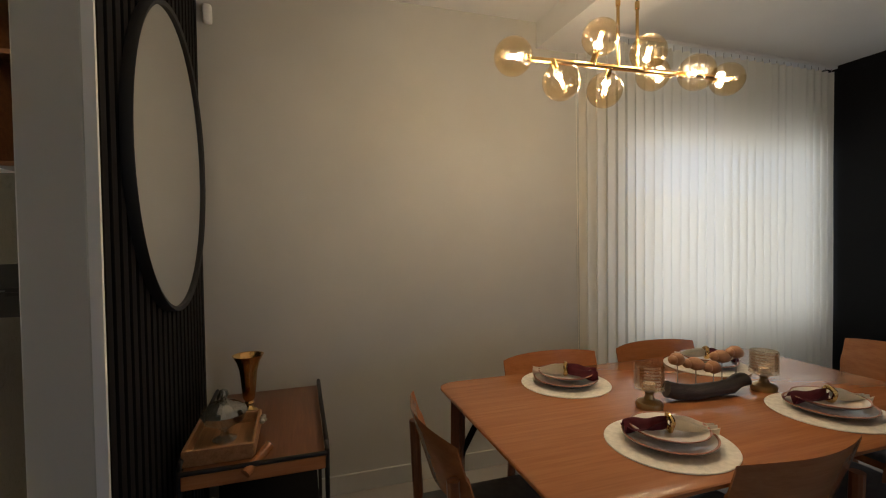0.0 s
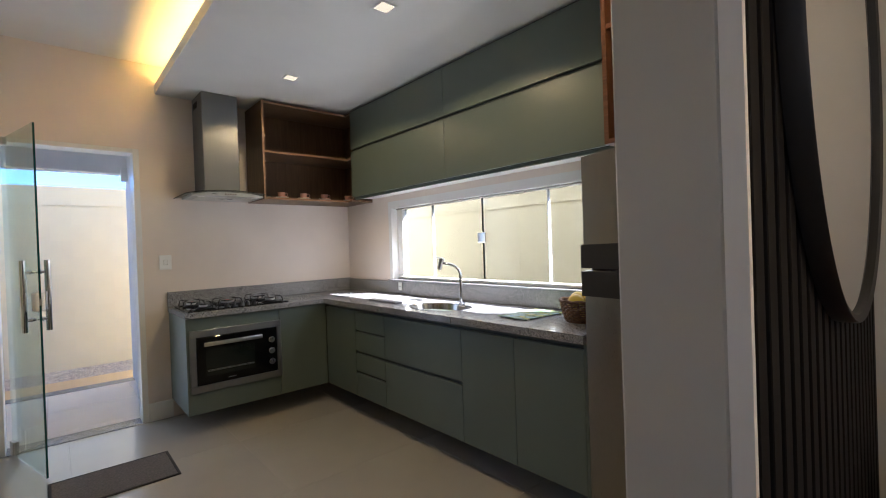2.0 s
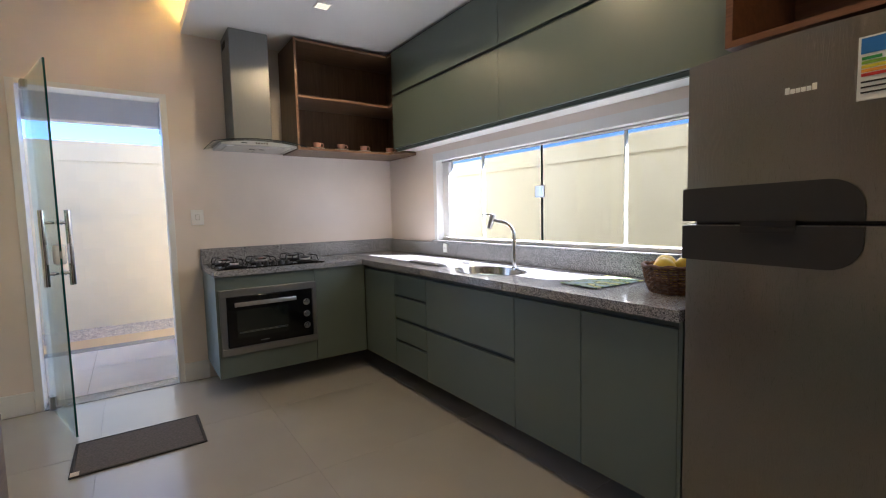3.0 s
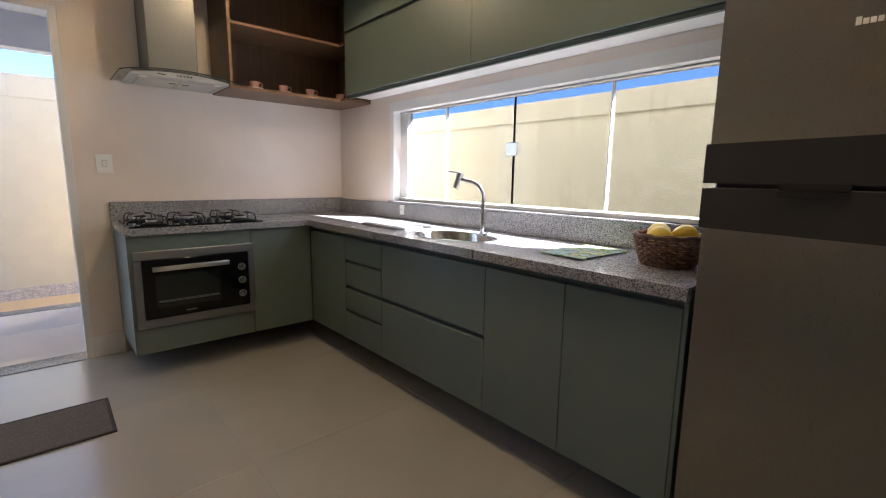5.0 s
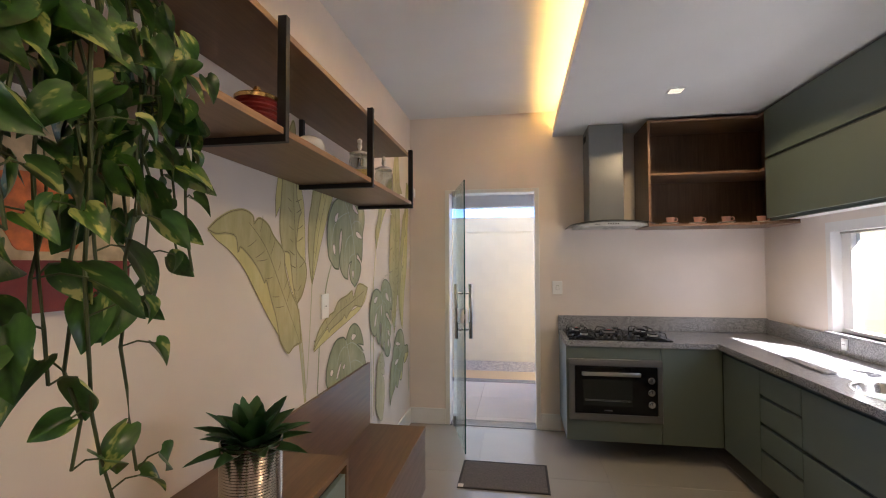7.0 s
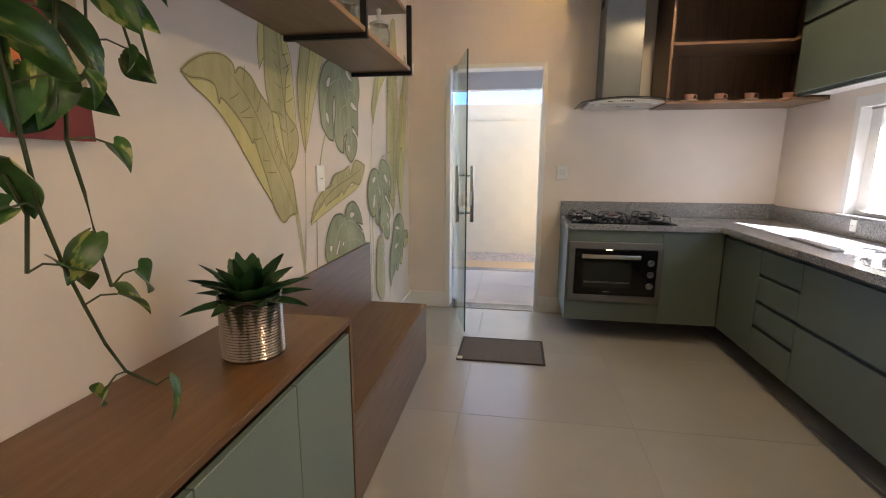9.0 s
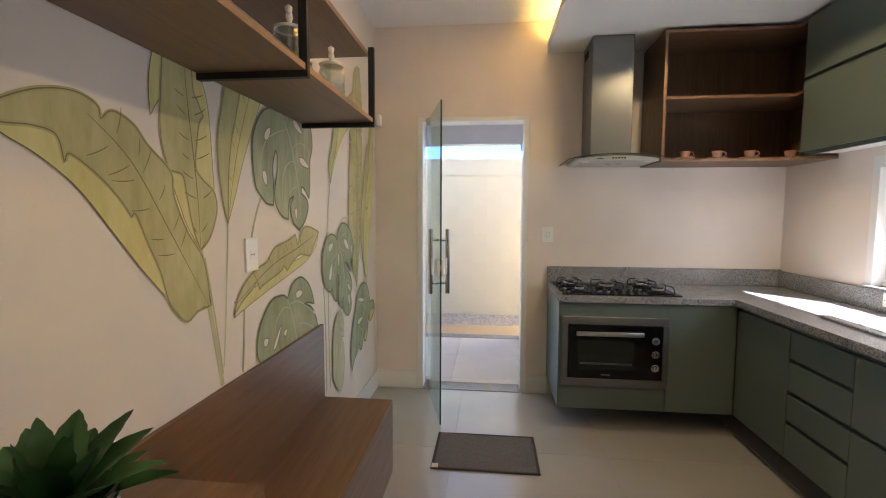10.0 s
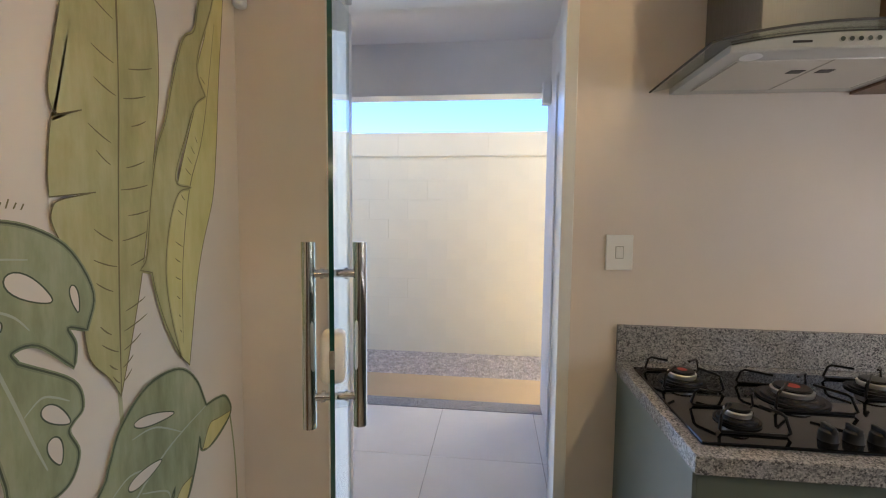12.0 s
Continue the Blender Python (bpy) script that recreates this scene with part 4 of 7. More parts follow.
# ---- built-in oven ----
ov = thing("oven", "built-in electric oven with black glass door and steel frame", "oven", (-3.9, 2.03, 0.3))
OX = FX + 0.001
bm = bmesh.new()
box(bm, OX, 1.71, 0.3, OX + 0.02, 2.356, 0.35, 0.003)
box(bm, OX, 1.71, 0.695, OX + 0.02, 2.356, 0.744, 0.003)
box(bm, OX, 1.71, 0.35, OX + 0.02, 1.75, 0.695, 0.003)
box(bm, OX, 2.322, 0.35, OX + 0.02, 2.356, 0.695, 0.003)
part("steel_frame", bm, M["steel_dark"], ov, "brushed steel surround")
part("oven_body", mesh_box(XB + 0.1, 1.718, 0.315, OX, 2.332, 0.735), M["black_metal"], ov)
dr = part("glass_door", mesh_box(OX, 1.752, 0.352, OX + 0.022, 2.32, 0.693, bev=0.003), M["black_glass"], ov, "black glass door")
part("door_window", mesh_box(OX + 0.0205, 1.81, 0.41, OX + 0.0235, 2.15, 0.6, bev=0.0005), M["oven_glass"], dr, "smoky viewing window")
for z in (0.445, 0.452):
    part("rack_line", mesh_box(OX + 0.0232, 1.82, z, OX + 0.0242, 2.14, z + 0.0025), M["rack"], dr)
bm = box(bmesh.new(), OX + 0.032, 1.797, 0.628, OX + 0.046, 2.203, 0.656, 0.004, 2)
hnd = part("handle", bm, M["steel_light"], ov, "flat brushed steel handle")
for y in (1.815, 2.185):
    part("handle_post", mesh_box(OX + 0.018, y - 0.006, 0.634, OX + 0.034, y + 0.006, 0.65), M["steel_light"], hnd)
for z in (0.602, 0.517, 0.432):
    bm = bmesh.new()
    rod(bm, (OX + 0.02, 2.278, z), (OX + 0.026, 2.278, z), 0.024, seg=24)
    rod(bm, (OX + 0.024, 2.278, z), (OX + 0.042, 2.278, z), 0.019, 0.017, seg=24)
    kb = part("knob", bm, M["chrome"], ov, "chromed control knob")
    part("pointer", mesh_box(OX + 0.0415, 2.276, z, OX + 0.0435, 2.28, z + 0.015), M["black_plastic"], kb)
part("mark_bar", mesh_box(OX + 0.0215, 1.955, 0.376, OX + 0.023, 2.01, 0.381), M["rack"], dr)

# ---- gas cooktop ----
ck = thing("gas_cooktop", "black glass gas cooktop with five burners and wire trivets", "cooktop", (-3.93, 2.06, ST))
kx0, kx1, ky0, ky1 = -4.16, -3.69, 1.715, 2.44
part("glass_plate", mesh_box(kx0, ky0, ST + 0.0005, kx1, ky1, ST + 0.008, bev=0.002), M["black_glass"], ck, "glossy black glass plate")


def burner(x, y, r, t, sticker):
    zb = ST + 0.008
    bm = lathe(bmesh.new(), [(0, 0.0), (r * 1.75, 0), (r * 1.72, 0.005), (r * 1.5, 0.004), (r * 1.45, 0.009), (r * 1.2, 0.009), (r * 1.1, 0.013), (0, 0.013)], (x, y, zb), 32)
    bb = part("burner", bm, M["iron"], ck, "stepped black burner bowl", 30)
    bm = lathe(bmesh.new(), [(r * 0.6, 0.013), (r, 0.014), (r * 1.04, 0.025), (r * 0.98, 0.027), (r * 0.6, 0.027)], (x, y, zb), 32)
    part("flame_ring", bm, M["aluminium"], bb, "bright aluminium flame ring", 30)
    bm = lathe(bmesh.new(), [(r * 0.9, 0.027), (r * 0.93, 0.031), (r * 0.85, 0.034), (0, 0.035)], (x, y, zb), 32)
    part("burner_cap", bm, M["iron"], bb, "", 30)
    if sticker:
        part("sticker", lathe(bmesh.new(), [(0, 0.0352), (r * 0.36, 0.0345), (r * 0.36, 0.0351), (0, 0.0358)], (x, y, zb), 20), M["sticker"], bb, "small red paper sticker", 30)
    z0, z1 = zb + 0.003, zb + 0.046
    for s in (-1, 1):
        path = [(s * 0.028, -0.03, z1 + 0.003), (s * t * 0.8, -t * 0.78, z1), (s * t * 0.86, -t * 0.86, z1 - 0.006), (s * t * 0.95, -t * 0.95, z0 + 0.006), (s * t * 0.93, -t * 0.88, z0),
                (s * t * 0.93, t * 0.88, z0), (s * t * 0.95, t * 0.95, z0 + 0.006), (s * t * 0.86, t * 0.86, z1 - 0.006), (s * t * 0.8, t * 0.78, z1), (s * 0.028, 0.03, z1 + 0.003)]
        part("trivet_wire", tube(bmesh.new(), [(x + a, y + b, z) for a, b, z in path], 0.0036, 6), M["iron"], bb)


for x, y, r, t in ((-4.05, 1.815, 0.036, 0.08), (-3.805, 1.84, 0.028, 0.075), (-3.96, 2.05, 0.046, 0.095), (-4.05, 2.31, 0.036, 0.08), (-3.81, 2.335, 0.036, 0.08)):
    burner(x, y, r, t, y < 2.1 and x < -3.9)
for i in range(5):
    y = 1.985 + i * 0.049
    bm = lathe(bmesh.new(), [(0.0, 0), (0.019, 0), (0.018, 0.004), (0.0165, 0.02), (0.013, 0.024), (0, 0.024)], (-3.735, y, ST + 0.008), 20)
    box(bm, -3.754, y - 0.005, ST + 0.024, -3.716, y + 0.005, ST + 0.041, 0.003, 2)
    part("control_knob", bm, M["black_plastic"], ck, "", 30)

# ---- sink and tap ----
sk = thing("sink", "oval polished steel sink set in the worktop", "sink", (SX, SY, ST - 0.15))
bm = bmesh.new()
k = SRY / SRX
lathe(bm, [(SRX + 0.008, 0.1505), (SRX + 0.008, 0.152), (SRX - 0.008, 0.1515), (SRX - 0.014, 0.14), (SRX - 0.025, 0.05), (SRX - 0.06, 0.012), (0.04, 0.004), (0, 0.004)], (SX, SY, ST - 0.15), 44, k)
part("bowl", bm, M["sink_steel"], sk, "polished steel bowl", 60)
bm = lathe(bmesh.new(), [(0.038, 0.004), (0.034, 0.008), (0.014, 0.005), (0, 0.006)], (SX, SY, ST - 0.15), 24)
part("drain", bm, M["chrome"], sk)

tp = thing("tap", "tall chrome kitchen tap with a bent spout", "tap", (-2.345, 3.1, ST))
TX, TY = -2.345, 3.1
bm = lathe(bmesh.new(), [(0, 0), (0.027, 0), (0.026, 0.012), (0.016, 0.02), (0, 0.02)], (TX, TY, ST), 24)
part("base_flange", bm, M["chrome"], tp)
pts = [(TX, TY, ST + 0.015), (TX, TY, ST + 0.2)] + [(TX - 0.0 - 0.075 * (1 - math.cos(a)), TY - 0.075 * (1 - math.cos(a)) * 0.7, ST + 0.2 + 0.085 * math.sin(a)) for a in [i * math.pi / 2 / 8 for i in range(1, 9)]]
end = pts[-1]
pts += [(end[0] - 0.015, end[1] - 0.01, end[2] + 0.006), (end[0] - 0.03, end[1] - 0.018, end[2] + 0.012)]
part("spout", tube(bmesh.new(), pts, 0.0105, 14), M["chrome"], tp)
e = pts[-1]
bm = rod(bmesh.new(), (e[0] + 0.004, e[1], e[2] + 0.03), (e[0] - 0.022, e[1] - 0.012, e[2] - 0.05), 0.017, 0.015, 18)
part("spray_head", bm, M["steel"], tp, "steel lever and nozzle head")
part("lever", rod(bmesh.new(), (e[0] - 0.002, e[1], e[2] + 0.03), (e[0] - 0.06, e[1] - 0.03, e[2] + 0.034), 0.005), M["chrome"], tp)

# ---- things on the worktop ----
bd = thing("cutting_board", "pale green glass cutting board with printed leaves", "cutting board", (-1.7, 3.04, ST))
bm = mesh_box(-1.81, 2.875, ST + 0.004, -1.605, 3.205, ST + 0.009, bev=0.002)
bmesh.ops.rotate(bm, verts=bm.verts, cent=(-1.7, 3.04, ST), matrix=Matrix.Rotation(radians(-4), 3, "Z"))
part("glass_plate", bm, M["board"], bd, "printed pale green glass")
for dx in (-0.08, 0.08):
    for dy in (-0.14, 0.14):
        part("foot", rod(bmesh.new(), (-1.7 + dx, 3.04 + dy, ST + 0.0005), (-1.7 + dx, 3.04 + dy, ST + 0.004), 0.008), M["plastic_white"], bd)
bm = mesh_box(-3.2, 2.88, ST + 0.001, -2.8, 3.16, ST + 0.011, bev=0.002)
bmesh.ops.rotate(bm, verts=bm.verts, cent=(-2.95, 3.02, ST), matrix=Matrix.Rotation(radians(-3), 3, "Z"))
solid("stone_slab", bm, M["granite"], "loose grey granite slab lying on the worktop", "slab")

bk = thing("fruit_basket", "round brown wicker basket holding yellow fruit", "basket", (-1.4, 3.1, ST))
BX, BY = -1.378, 3.05
for j in range(11):
    bm = bmesh.new()
    z = ST + 0.006 + j * 0.0095
    r = 0.085 + 0.028 * (j / 10) ** 0.7
    tube(bm, [(BX + (r + 0.0035 * (-1) ** (i + j)) * math.cos(2 * math.pi * i / 40), BY + (r + 0.0035 * (-1) ** (i + j)) * math.sin(2 * math.pi * i / 40), z) for i in range(40)], 0.0046, 5, True)
    part("wicker_strand", bm, M["wicker"], bk)
for i in range(20):
    bm = bmesh.new()
    a = 2 * math.pi * i / 20
    rod(bm, (BX + 0.085 * math.cos(a), BY + 0.085 * math.sin(a), ST + 0.004), (BX + 0.113 * math.cos(a), BY + 0.113 * math.sin(a), ST + 0.108), 0.004, seg=6)
    part("stake", bm, M["wicker"], bk)
part("bottom", rod(bmesh.new(), (BX, BY, ST + 0.001), (BX, BY, ST + 0.01), 0.088, seg=28), M["wicker"], bk)
bm = tube(bmesh.new(), [(BX + 0.116 * math.cos(2 * math.pi * i / 40), BY + 0.116 * math.sin(2 * math.pi * i / 40), ST + 0.11 + 0.003 * math.sin(i * 1.6)) for i in range(40)], 0.007, 6, True)
part("rim", bm, M["wicker"], bk, "thick braided rim")

def fruit(x, y, z, r, turn, tilt):
    bm = lathe(bmesh.new(), [(0, -1.16), (0.16, -1.1), (0.55, -0.86), (0.88, -0.45), (1.0, 0), (0.88, 0.45), (0.55, 0.86), (0.18, 1.1), (0.1, 1.2), (0, 1.22)], (0, 0, 0), 20)
    bmesh.ops.transform(bm, matrix=pose(x, y, z, tilt, 0, turn) @ Matrix.Scale(r, 4), verts=bm.verts)
    solid("yellow_fruit", bm, M["lemon"], "ripe yellow lemon-shaped fruit in the basket", "fruit", "fruit in the basket", smooth=60)

fruit(BX - 0.05, BY + 0.03, ST + 0.105, 0.042, 30, 80)
fruit(BX + 0.05, BY + 0.01, ST + 0.108, 0.043, -40, 75)
fruit(BX - 0.015, BY - 0.045, ST + 0.1, 0.043, 80, 85)
fruit(BX + 0.0, BY + 0.02, ST + 0.055, 0.042, 10, 90)

# ---- cups on the shelf ----
def cup(x, y, turn):
    z = 1.741
    t = thing("coffee_cup", "small pink ceramic coffee cup on a white saucer", "cup", (x, y, z), "coffee cups on the shelf")
    bm = lathe(bmesh.new(), [(0, 0.003), (0.03, 0.003), (0.058, 0.012), (0.06, 0.015), (0.03, 0.008), (0, 0.007)], (x, y, z - 0.002), 28)
    part("saucer", bm, M["ceramic_white"], t, "white saucer", 50)
    bm = lathe(bmesh.new(), [(0, 0.008), (0.022, 0.008), (0.026, 0.014), (0.032, 0.052), (0.0335, 0.054), (0.031, 0.052), (0.024, 0.016), (0, 0.014)], (x, y, z), 28)
    part("bowl", bm, M["ceramic_pink"], t, "pink cup bowl", 50)
    c, s = math.cos(radians(turn)), math.sin(radians(turn))
    bm = tube(bmesh.new(), [(x + c * (0.03 + d), y + s * (0.03 + d), z + h) for d, h in ((-0.001, 0.046), (0.012, 0.05), (0.021, 0.042), (0.02, 0.028), (0.01, 0.021), (-0.004, 0.021))], 0.003, 8)
    part("handle", bm, M["ceramic_pink"], t)

for x, y, a in ((-3.95, 2.52, 60), (-3.95, 2.72, 65), (-3.95, 2.92, 60), (-3.96, 3.17, 50)):
    cup(x, y, a)

# ---- plates, sockets, sensors ----
def wall_plate(name, label, cx, cy, cz, face, w=0.075, h=0.115, kind_="switch"):
    t = thing(name, label, kind_, (cx, cy, cz))
    def b(u0, v0, u1, v1, d0, d1, bev=0.0):
        if face == "+x":
            return mesh_box(cx + d0, cy + u0, cz + v0, cx + d1, cy + u1, cz + v1, bev=bev)
        s = 1 if face == "+y" else -1
        return mesh_box(cx + u0, cy + s * d0, cz + v0, cx + u1, cy + s * d1, cz + v1, bev=bev)
    part("cover_plate", b(-w / 2, -h / 2, w / 2, h / 2, 0.0005, 0.009, 0.002), M["plastic_white"], t)
    if kind_ == "switch":
        part("rocker_gap", b(-0.013, -0.02, 0.013, 0.02, 0.0085, 0.0095), M["rack"], t)
        part("rocker", b(-0.011, -0.018, 0.011, 0.018, 0.0085, 0.013, 0.0015), M["plastic_white"], t)
    else:
        part("socket_insert", b(-0.019, -0.014, 0.019, 0.014, 0.0085, 0.0105, 0.001), M["plastic_white"], t)
        for du in (-0.0095, 0, 0.0095):
            part("pin_hole", b(du - 0.0022, -0.0022, du + 0.0022, 0.0022, 0.0104, 0.0112), M["black_plastic"], t)

wall_plate("light_switch", "white light switch plate on the kitchen wall", XB, 1.683, 1.231, "+x", 0.085, 0.115)
wall_plate("wall_socket", "white socket plate on the mural wall", -2.4, YM, 1.227, "+y", 0.085, 0.125, "socket")
wall_plate("worktop_socket", "white socket plate on the splashback", -3.335, YW - 0.022, 0.942, "-y", 0.05, 0.07, "socket")
def sensor(x, y, z, dx, dy, label):
    t = thing("alarm_sensor", label, "sensor", (x, y, z), "alarm sensors")
    bm = box(bmesh.new(), x - 0.02, y - 0.02, z - 0.045, x + 0.02, y + 0.02, z + 0.045, 0.012, 3)
    bmesh.ops.rotate(bm, verts=bm.verts, cent=(x, y, z), matrix=Matrix.Rotation(math.atan2(dy, dx), 3, "Z"))
    part("housing", bm, M["plastic_white"], t)
sensor(XB + 0.022, YM + 0.035, 2.09, 1, 0, "small white motion sensor in the kitchen corner")
sensor(-0.22, YD - 0.022, 2.44, 0, -1, "small white motion sensor on the dining room wall")
bm = mesh_box(XB - 0.045, 1.497, 0.93, XB - 0.02, 1.501, 1.05, bev=0.001)
solid("strike_plate", bm, M["steel"], "steel strike plate on the door lining", "lock plate")

# ---- door mat ----
mt = thing("door_mat", "grey woven door mat with dark bound edges", "mat", (-3.33, 1.24, 0))
part("mat_field", mesh_box(-3.52, 0.96, 0.0005, -3.14, 1.52, 0.009, bev=0.002), M["rubber_mat"], mt)
bm = bmesh.new()
for a in ((-3.532, 0.945, -3.128, 0.96), (-3.532, 1.52, -3.128, 1.535), (-3.532, 0.96, -3.52, 1.52), (-3.14, 0.96, -3.128, 1.52)):
    box(bm, a[0], a[1], 0.0005, a[2], a[3], 0.01, 0.002)
part("bound_edge", bm, M["mat_edge"], mt)
part("label_tag", mesh_box(-3.17, 0.95, 0.0105, -3.13, 0.985, 0.0125), M["cloth_cream"], mt, "pale corner tag")

# ---- things on the rack ----
Z = 1.822
rb = thing("lidded_box", "dark red ribbed round box with a brass lid", "box", (-1.36, 0.63, Z))
bm = lathe(bmesh.new(), [(0, 0), (0.058, 0)] + [(0.058 + 0.0018 * (-1) ** i, 0.004 + i * 0.006) for i in range(12)] + [(0.056, 0.077), (0, 0.077)], (-1.36, 0.63, Z + 0.0005), 32)
part("box_body", bm, M["red_paint"], rb, "dark red ribbed body")
bm = lathe(bmesh.new(), [(0.06, 0.073), (0.061, 0.083), (0.056, 0.087), (0.02, 0.09), (0.006, 0.092), (0.006, 0.098), (0.012, 0.107), (0.008, 0.116), (0, 0.118)], (-1.36, 0.63, Z), 32)
part("lid", bm, M["brass"], rb, "polished brass lid with a knob", 40)
bm = lathe(bmesh.new(), [(0, 0), (0.032, 0), (0.046, 0.01), (0.052, 0.03), (0.045, 0.05), (0.024, 0.062), (0.0, 0.064)], (-1.67, 0.635, Z + 0.0005), 32)
solid("white_bowl", bm, M["ceramic_white"], "round white ceramic covered bowl on the rack", "bowl", smooth=60)

def jar(x, y, r, h, fill, label):
    t = thing("glass_jar", label, "jar", (x, y, Z), "jars on the rack")
    bm = lathe(bmesh.new(), [(0, 0.001), (r * 0.94, 0.001), (r, 0.008), (r, h * 0.8), (r * 0.86, h * 0.95), (r * 0.86, h), (r * 0.82, h), (r * 0.82, h * 0.94), (r * 0.96, h * 0.79), (r * 0.96, 0.008), (0, 0.005)], (x, y, Z), 24)
    part("jar_body", bm, M["jar_glass"], t, "clear glass body", 40)
    if fill:
        part("grain", lathe(bmesh.new(), [(0, 0.006), (r * 0.93, 0.008), (r * 0.93, h * fill), (0, h * fill + 0.004)], (x, y, Z), 20), M["corn"], t, "yellow grain")
    bm = lathe(bmesh.new(), [(r * 0.92, h), (r * 0.95, h + 0.008), (r * 0.6, h + 0.016), (0.008, h + 0.02), (0.007, h + 0.026), (0.012, h + 0.04), (0.008, h + 0.058), (0, h + 0.062)], (x, y, Z), 24)
    bm2 = lathe(bm, [(0, -0.012), (0.011, 0), (0.012, 0.012), (0, 0.022)], (x + 0.012, y + 0.004, Z + h + 0.055), 12)
    part("lid", bm2, M["ceramic_white"], t, "white ceramic lid with a moulded knob", 50)

jar(-2.2, 0.625, 0.05, 0.125, 0.42, "round glass jar half full of yellow grain")
jar(-2.43, 0.56, 0.045, 0.105, 0, "small glass jar with a white ceramic lid")
jar(-2.545, 0.635, 0.05, 0.125, 0, "empty glass jar with a white ceramic lid")

# ---- dining room: slatted panel and mirror ----
pn = thing("slat_panel", "black vertical wooden slat panel on the dividing wall", "wall panel", (-0.29, 2.18, 0))
part("backing_board", mesh_box(-0.294, 1.612, 0.0, -0.287, YD - 0.002, DIN - 0.002), M["black_slat"], pn)
me = finish("slat", mesh_box(-0.0095, -0.0185, 0.0, 0.0095, 0.0185, DIN - 0.004, bev=0.0015), M["black_slat"])
y = 1.634
while y < YD - 0.03:
    s = new("slat", me)
    s.parent = pn
    s.location = Vector((-0.2775, y, 0.001)) - pn.location
    y += 0.058
solid("panel_edge_trim", mesh_box(-0.295, 1.6, 0.0, -0.27, 1.612, DIN - 0.002), M["white"], "thin white edge trim of the slatted panel", "trim", **S)

MY, MZ, MR, MS = 2.2, 1.645, 0.475, 1.13
mi = thing("oval_mirror", "large oval mirror with a thick black rim", "mirror", (-0.25, MY, MZ - MR * MS))
bm = bmesh.new()
bmesh.ops.create_cone(bm, cap_ends=True, segments=96, radius1=MR - 0.012, radius2=MR - 0.012, depth=0.006, matrix=Matrix.Translation((-0.249, MY, MZ)) @ Matrix.Diagonal((1, 1, MS, 1)) @ Matrix.Rotation(radians(90), 4, "Y"))
part("mirror_glass", bm, M["mirror"], mi, "clear mirror glass", 30)
bm = bmesh.new()
prof = [(MR - 0.014, 0.002), (MR - 0.014, 0.03), (MR - 0.002, 0.034), (MR, 0.03), (MR, 0.002)]
n = 96
rings = [[bm.verts.new((-0.268 + w, MY + r * math.cos(2 * math.pi * i / n), MZ + MS * r * math.sin(2 * math.pi * i / n))) for r, w in prof] for i in range(n)]
for i in range(n):
    a, b = rings[i], rings[(i + 1) % n]
    for k in range(5):
        bm.faces.new((a[k], a[(k + 1) % 5], b[(k + 1) % 5], b[k]))
part("rim", bm, M["black_metal"], mi, "black metal rim", 40)

# ---- bar cart ----
ct = thing("bar_cart", "teak bar cart with black metal rails and a lower shelf", "cart", (0.02, 2.3, 0))
cx0, cx1, cy0, cy1, cz = -0.2, 0.245, 1.95, 2.7, 0.6
part("top_board", mesh_box(cx0, cy0, cz, cx1, cy1, cz + 0.02, bev=0.004, seg=2), M["teak_y"], ct)
part("front_lip", mesh_box(cx0, cy0 - 0.012, cz - 0.035, cx1, cy0, cz + 0.012, bev=0.003), M["teak"], ct)
part("lower_shelf", mesh_box(cx0 + 0.01, cy0 + 0.02, 0.2, cx1 - 0.01, cy1 - 0.01, 0.22, bev=0.004), M["black_slat"], ct, "black lower shelf")
for x in (cx0 - 0.006, cx1 + 0.006):
    bm = bmesh.new()
    tube(bm, [(x, cy0 + 0.0, 0.05), (x, cy0 + 0.0, cz + 0.03), (x, cy0 + 0.02, cz + 0.045), (x, cy1 - 0.03, cz + 0.052), (x, cy1 - 0.01, cz + 0.04), (x, cy1 - 0.01, 0.05)], 0.0085, 10)
    part("side_rail", bm, M["black_metal"], ct, "black tubular side rail")
part("front_rail", rod(bmesh.new(), (cx0 - 0.006, cy0 - 0.006, cz + 0.018), (cx1 + 0.006, cy0 - 0.006, cz + 0.018), 0.008, seg=12), M["black_metal"], ct)
bm = rod(bmesh.new(), (cx0 + 0.19, cy0 - 0.02, cz - 0.005), (cx0 + 0.26, cy0 + 0.06, cz + 0.045), 0.017, seg=16)
part("push_handle", bm, M["teak"], ct, "turned teak handle")
for x in (cx0 - 0.006, cx1 + 0.006):
    for y in (cy0, cy1 - 0.01):
        bm = rod(bmesh.new(), (x - 0.008, y, 0.028), (x + 0.008, y, 0.028), 0.028, seg=20)
        part("castor", bm, M["black_plastic"], ct)
        part("castor_fork", rod(bmesh.new(), (x, y, 0.03), (x, y, 0.06), 0.007), M["steel"], ct)

CZ = cz + 0.02
vs = thing("gold_vase", "flared antique gold metal vase on the bar cart", "vase", (-0.045, 2.43, CZ))
bm = lathe(bmesh.new(), [(0, 0), (0.036, 0), (0.038, 0.006), (0.03, 0.014), (0.014, 0.024), (0.012, 0.034), (0.02, 0.042), (0.015, 0.05), (0.024, 0.062), (0.03, 0.12), (0.036, 0.18), (0.047, 0.22), (0.062, 0.245), (0.064, 0.248), (0.058, 0.245), (0.043, 0.219), (0.031, 0.17), (0.026, 0.12), (0, 0.08)], (-0.045, 2.43, CZ), 36)
part("vase_body", bm, M["gold"], vs, smooth=50)

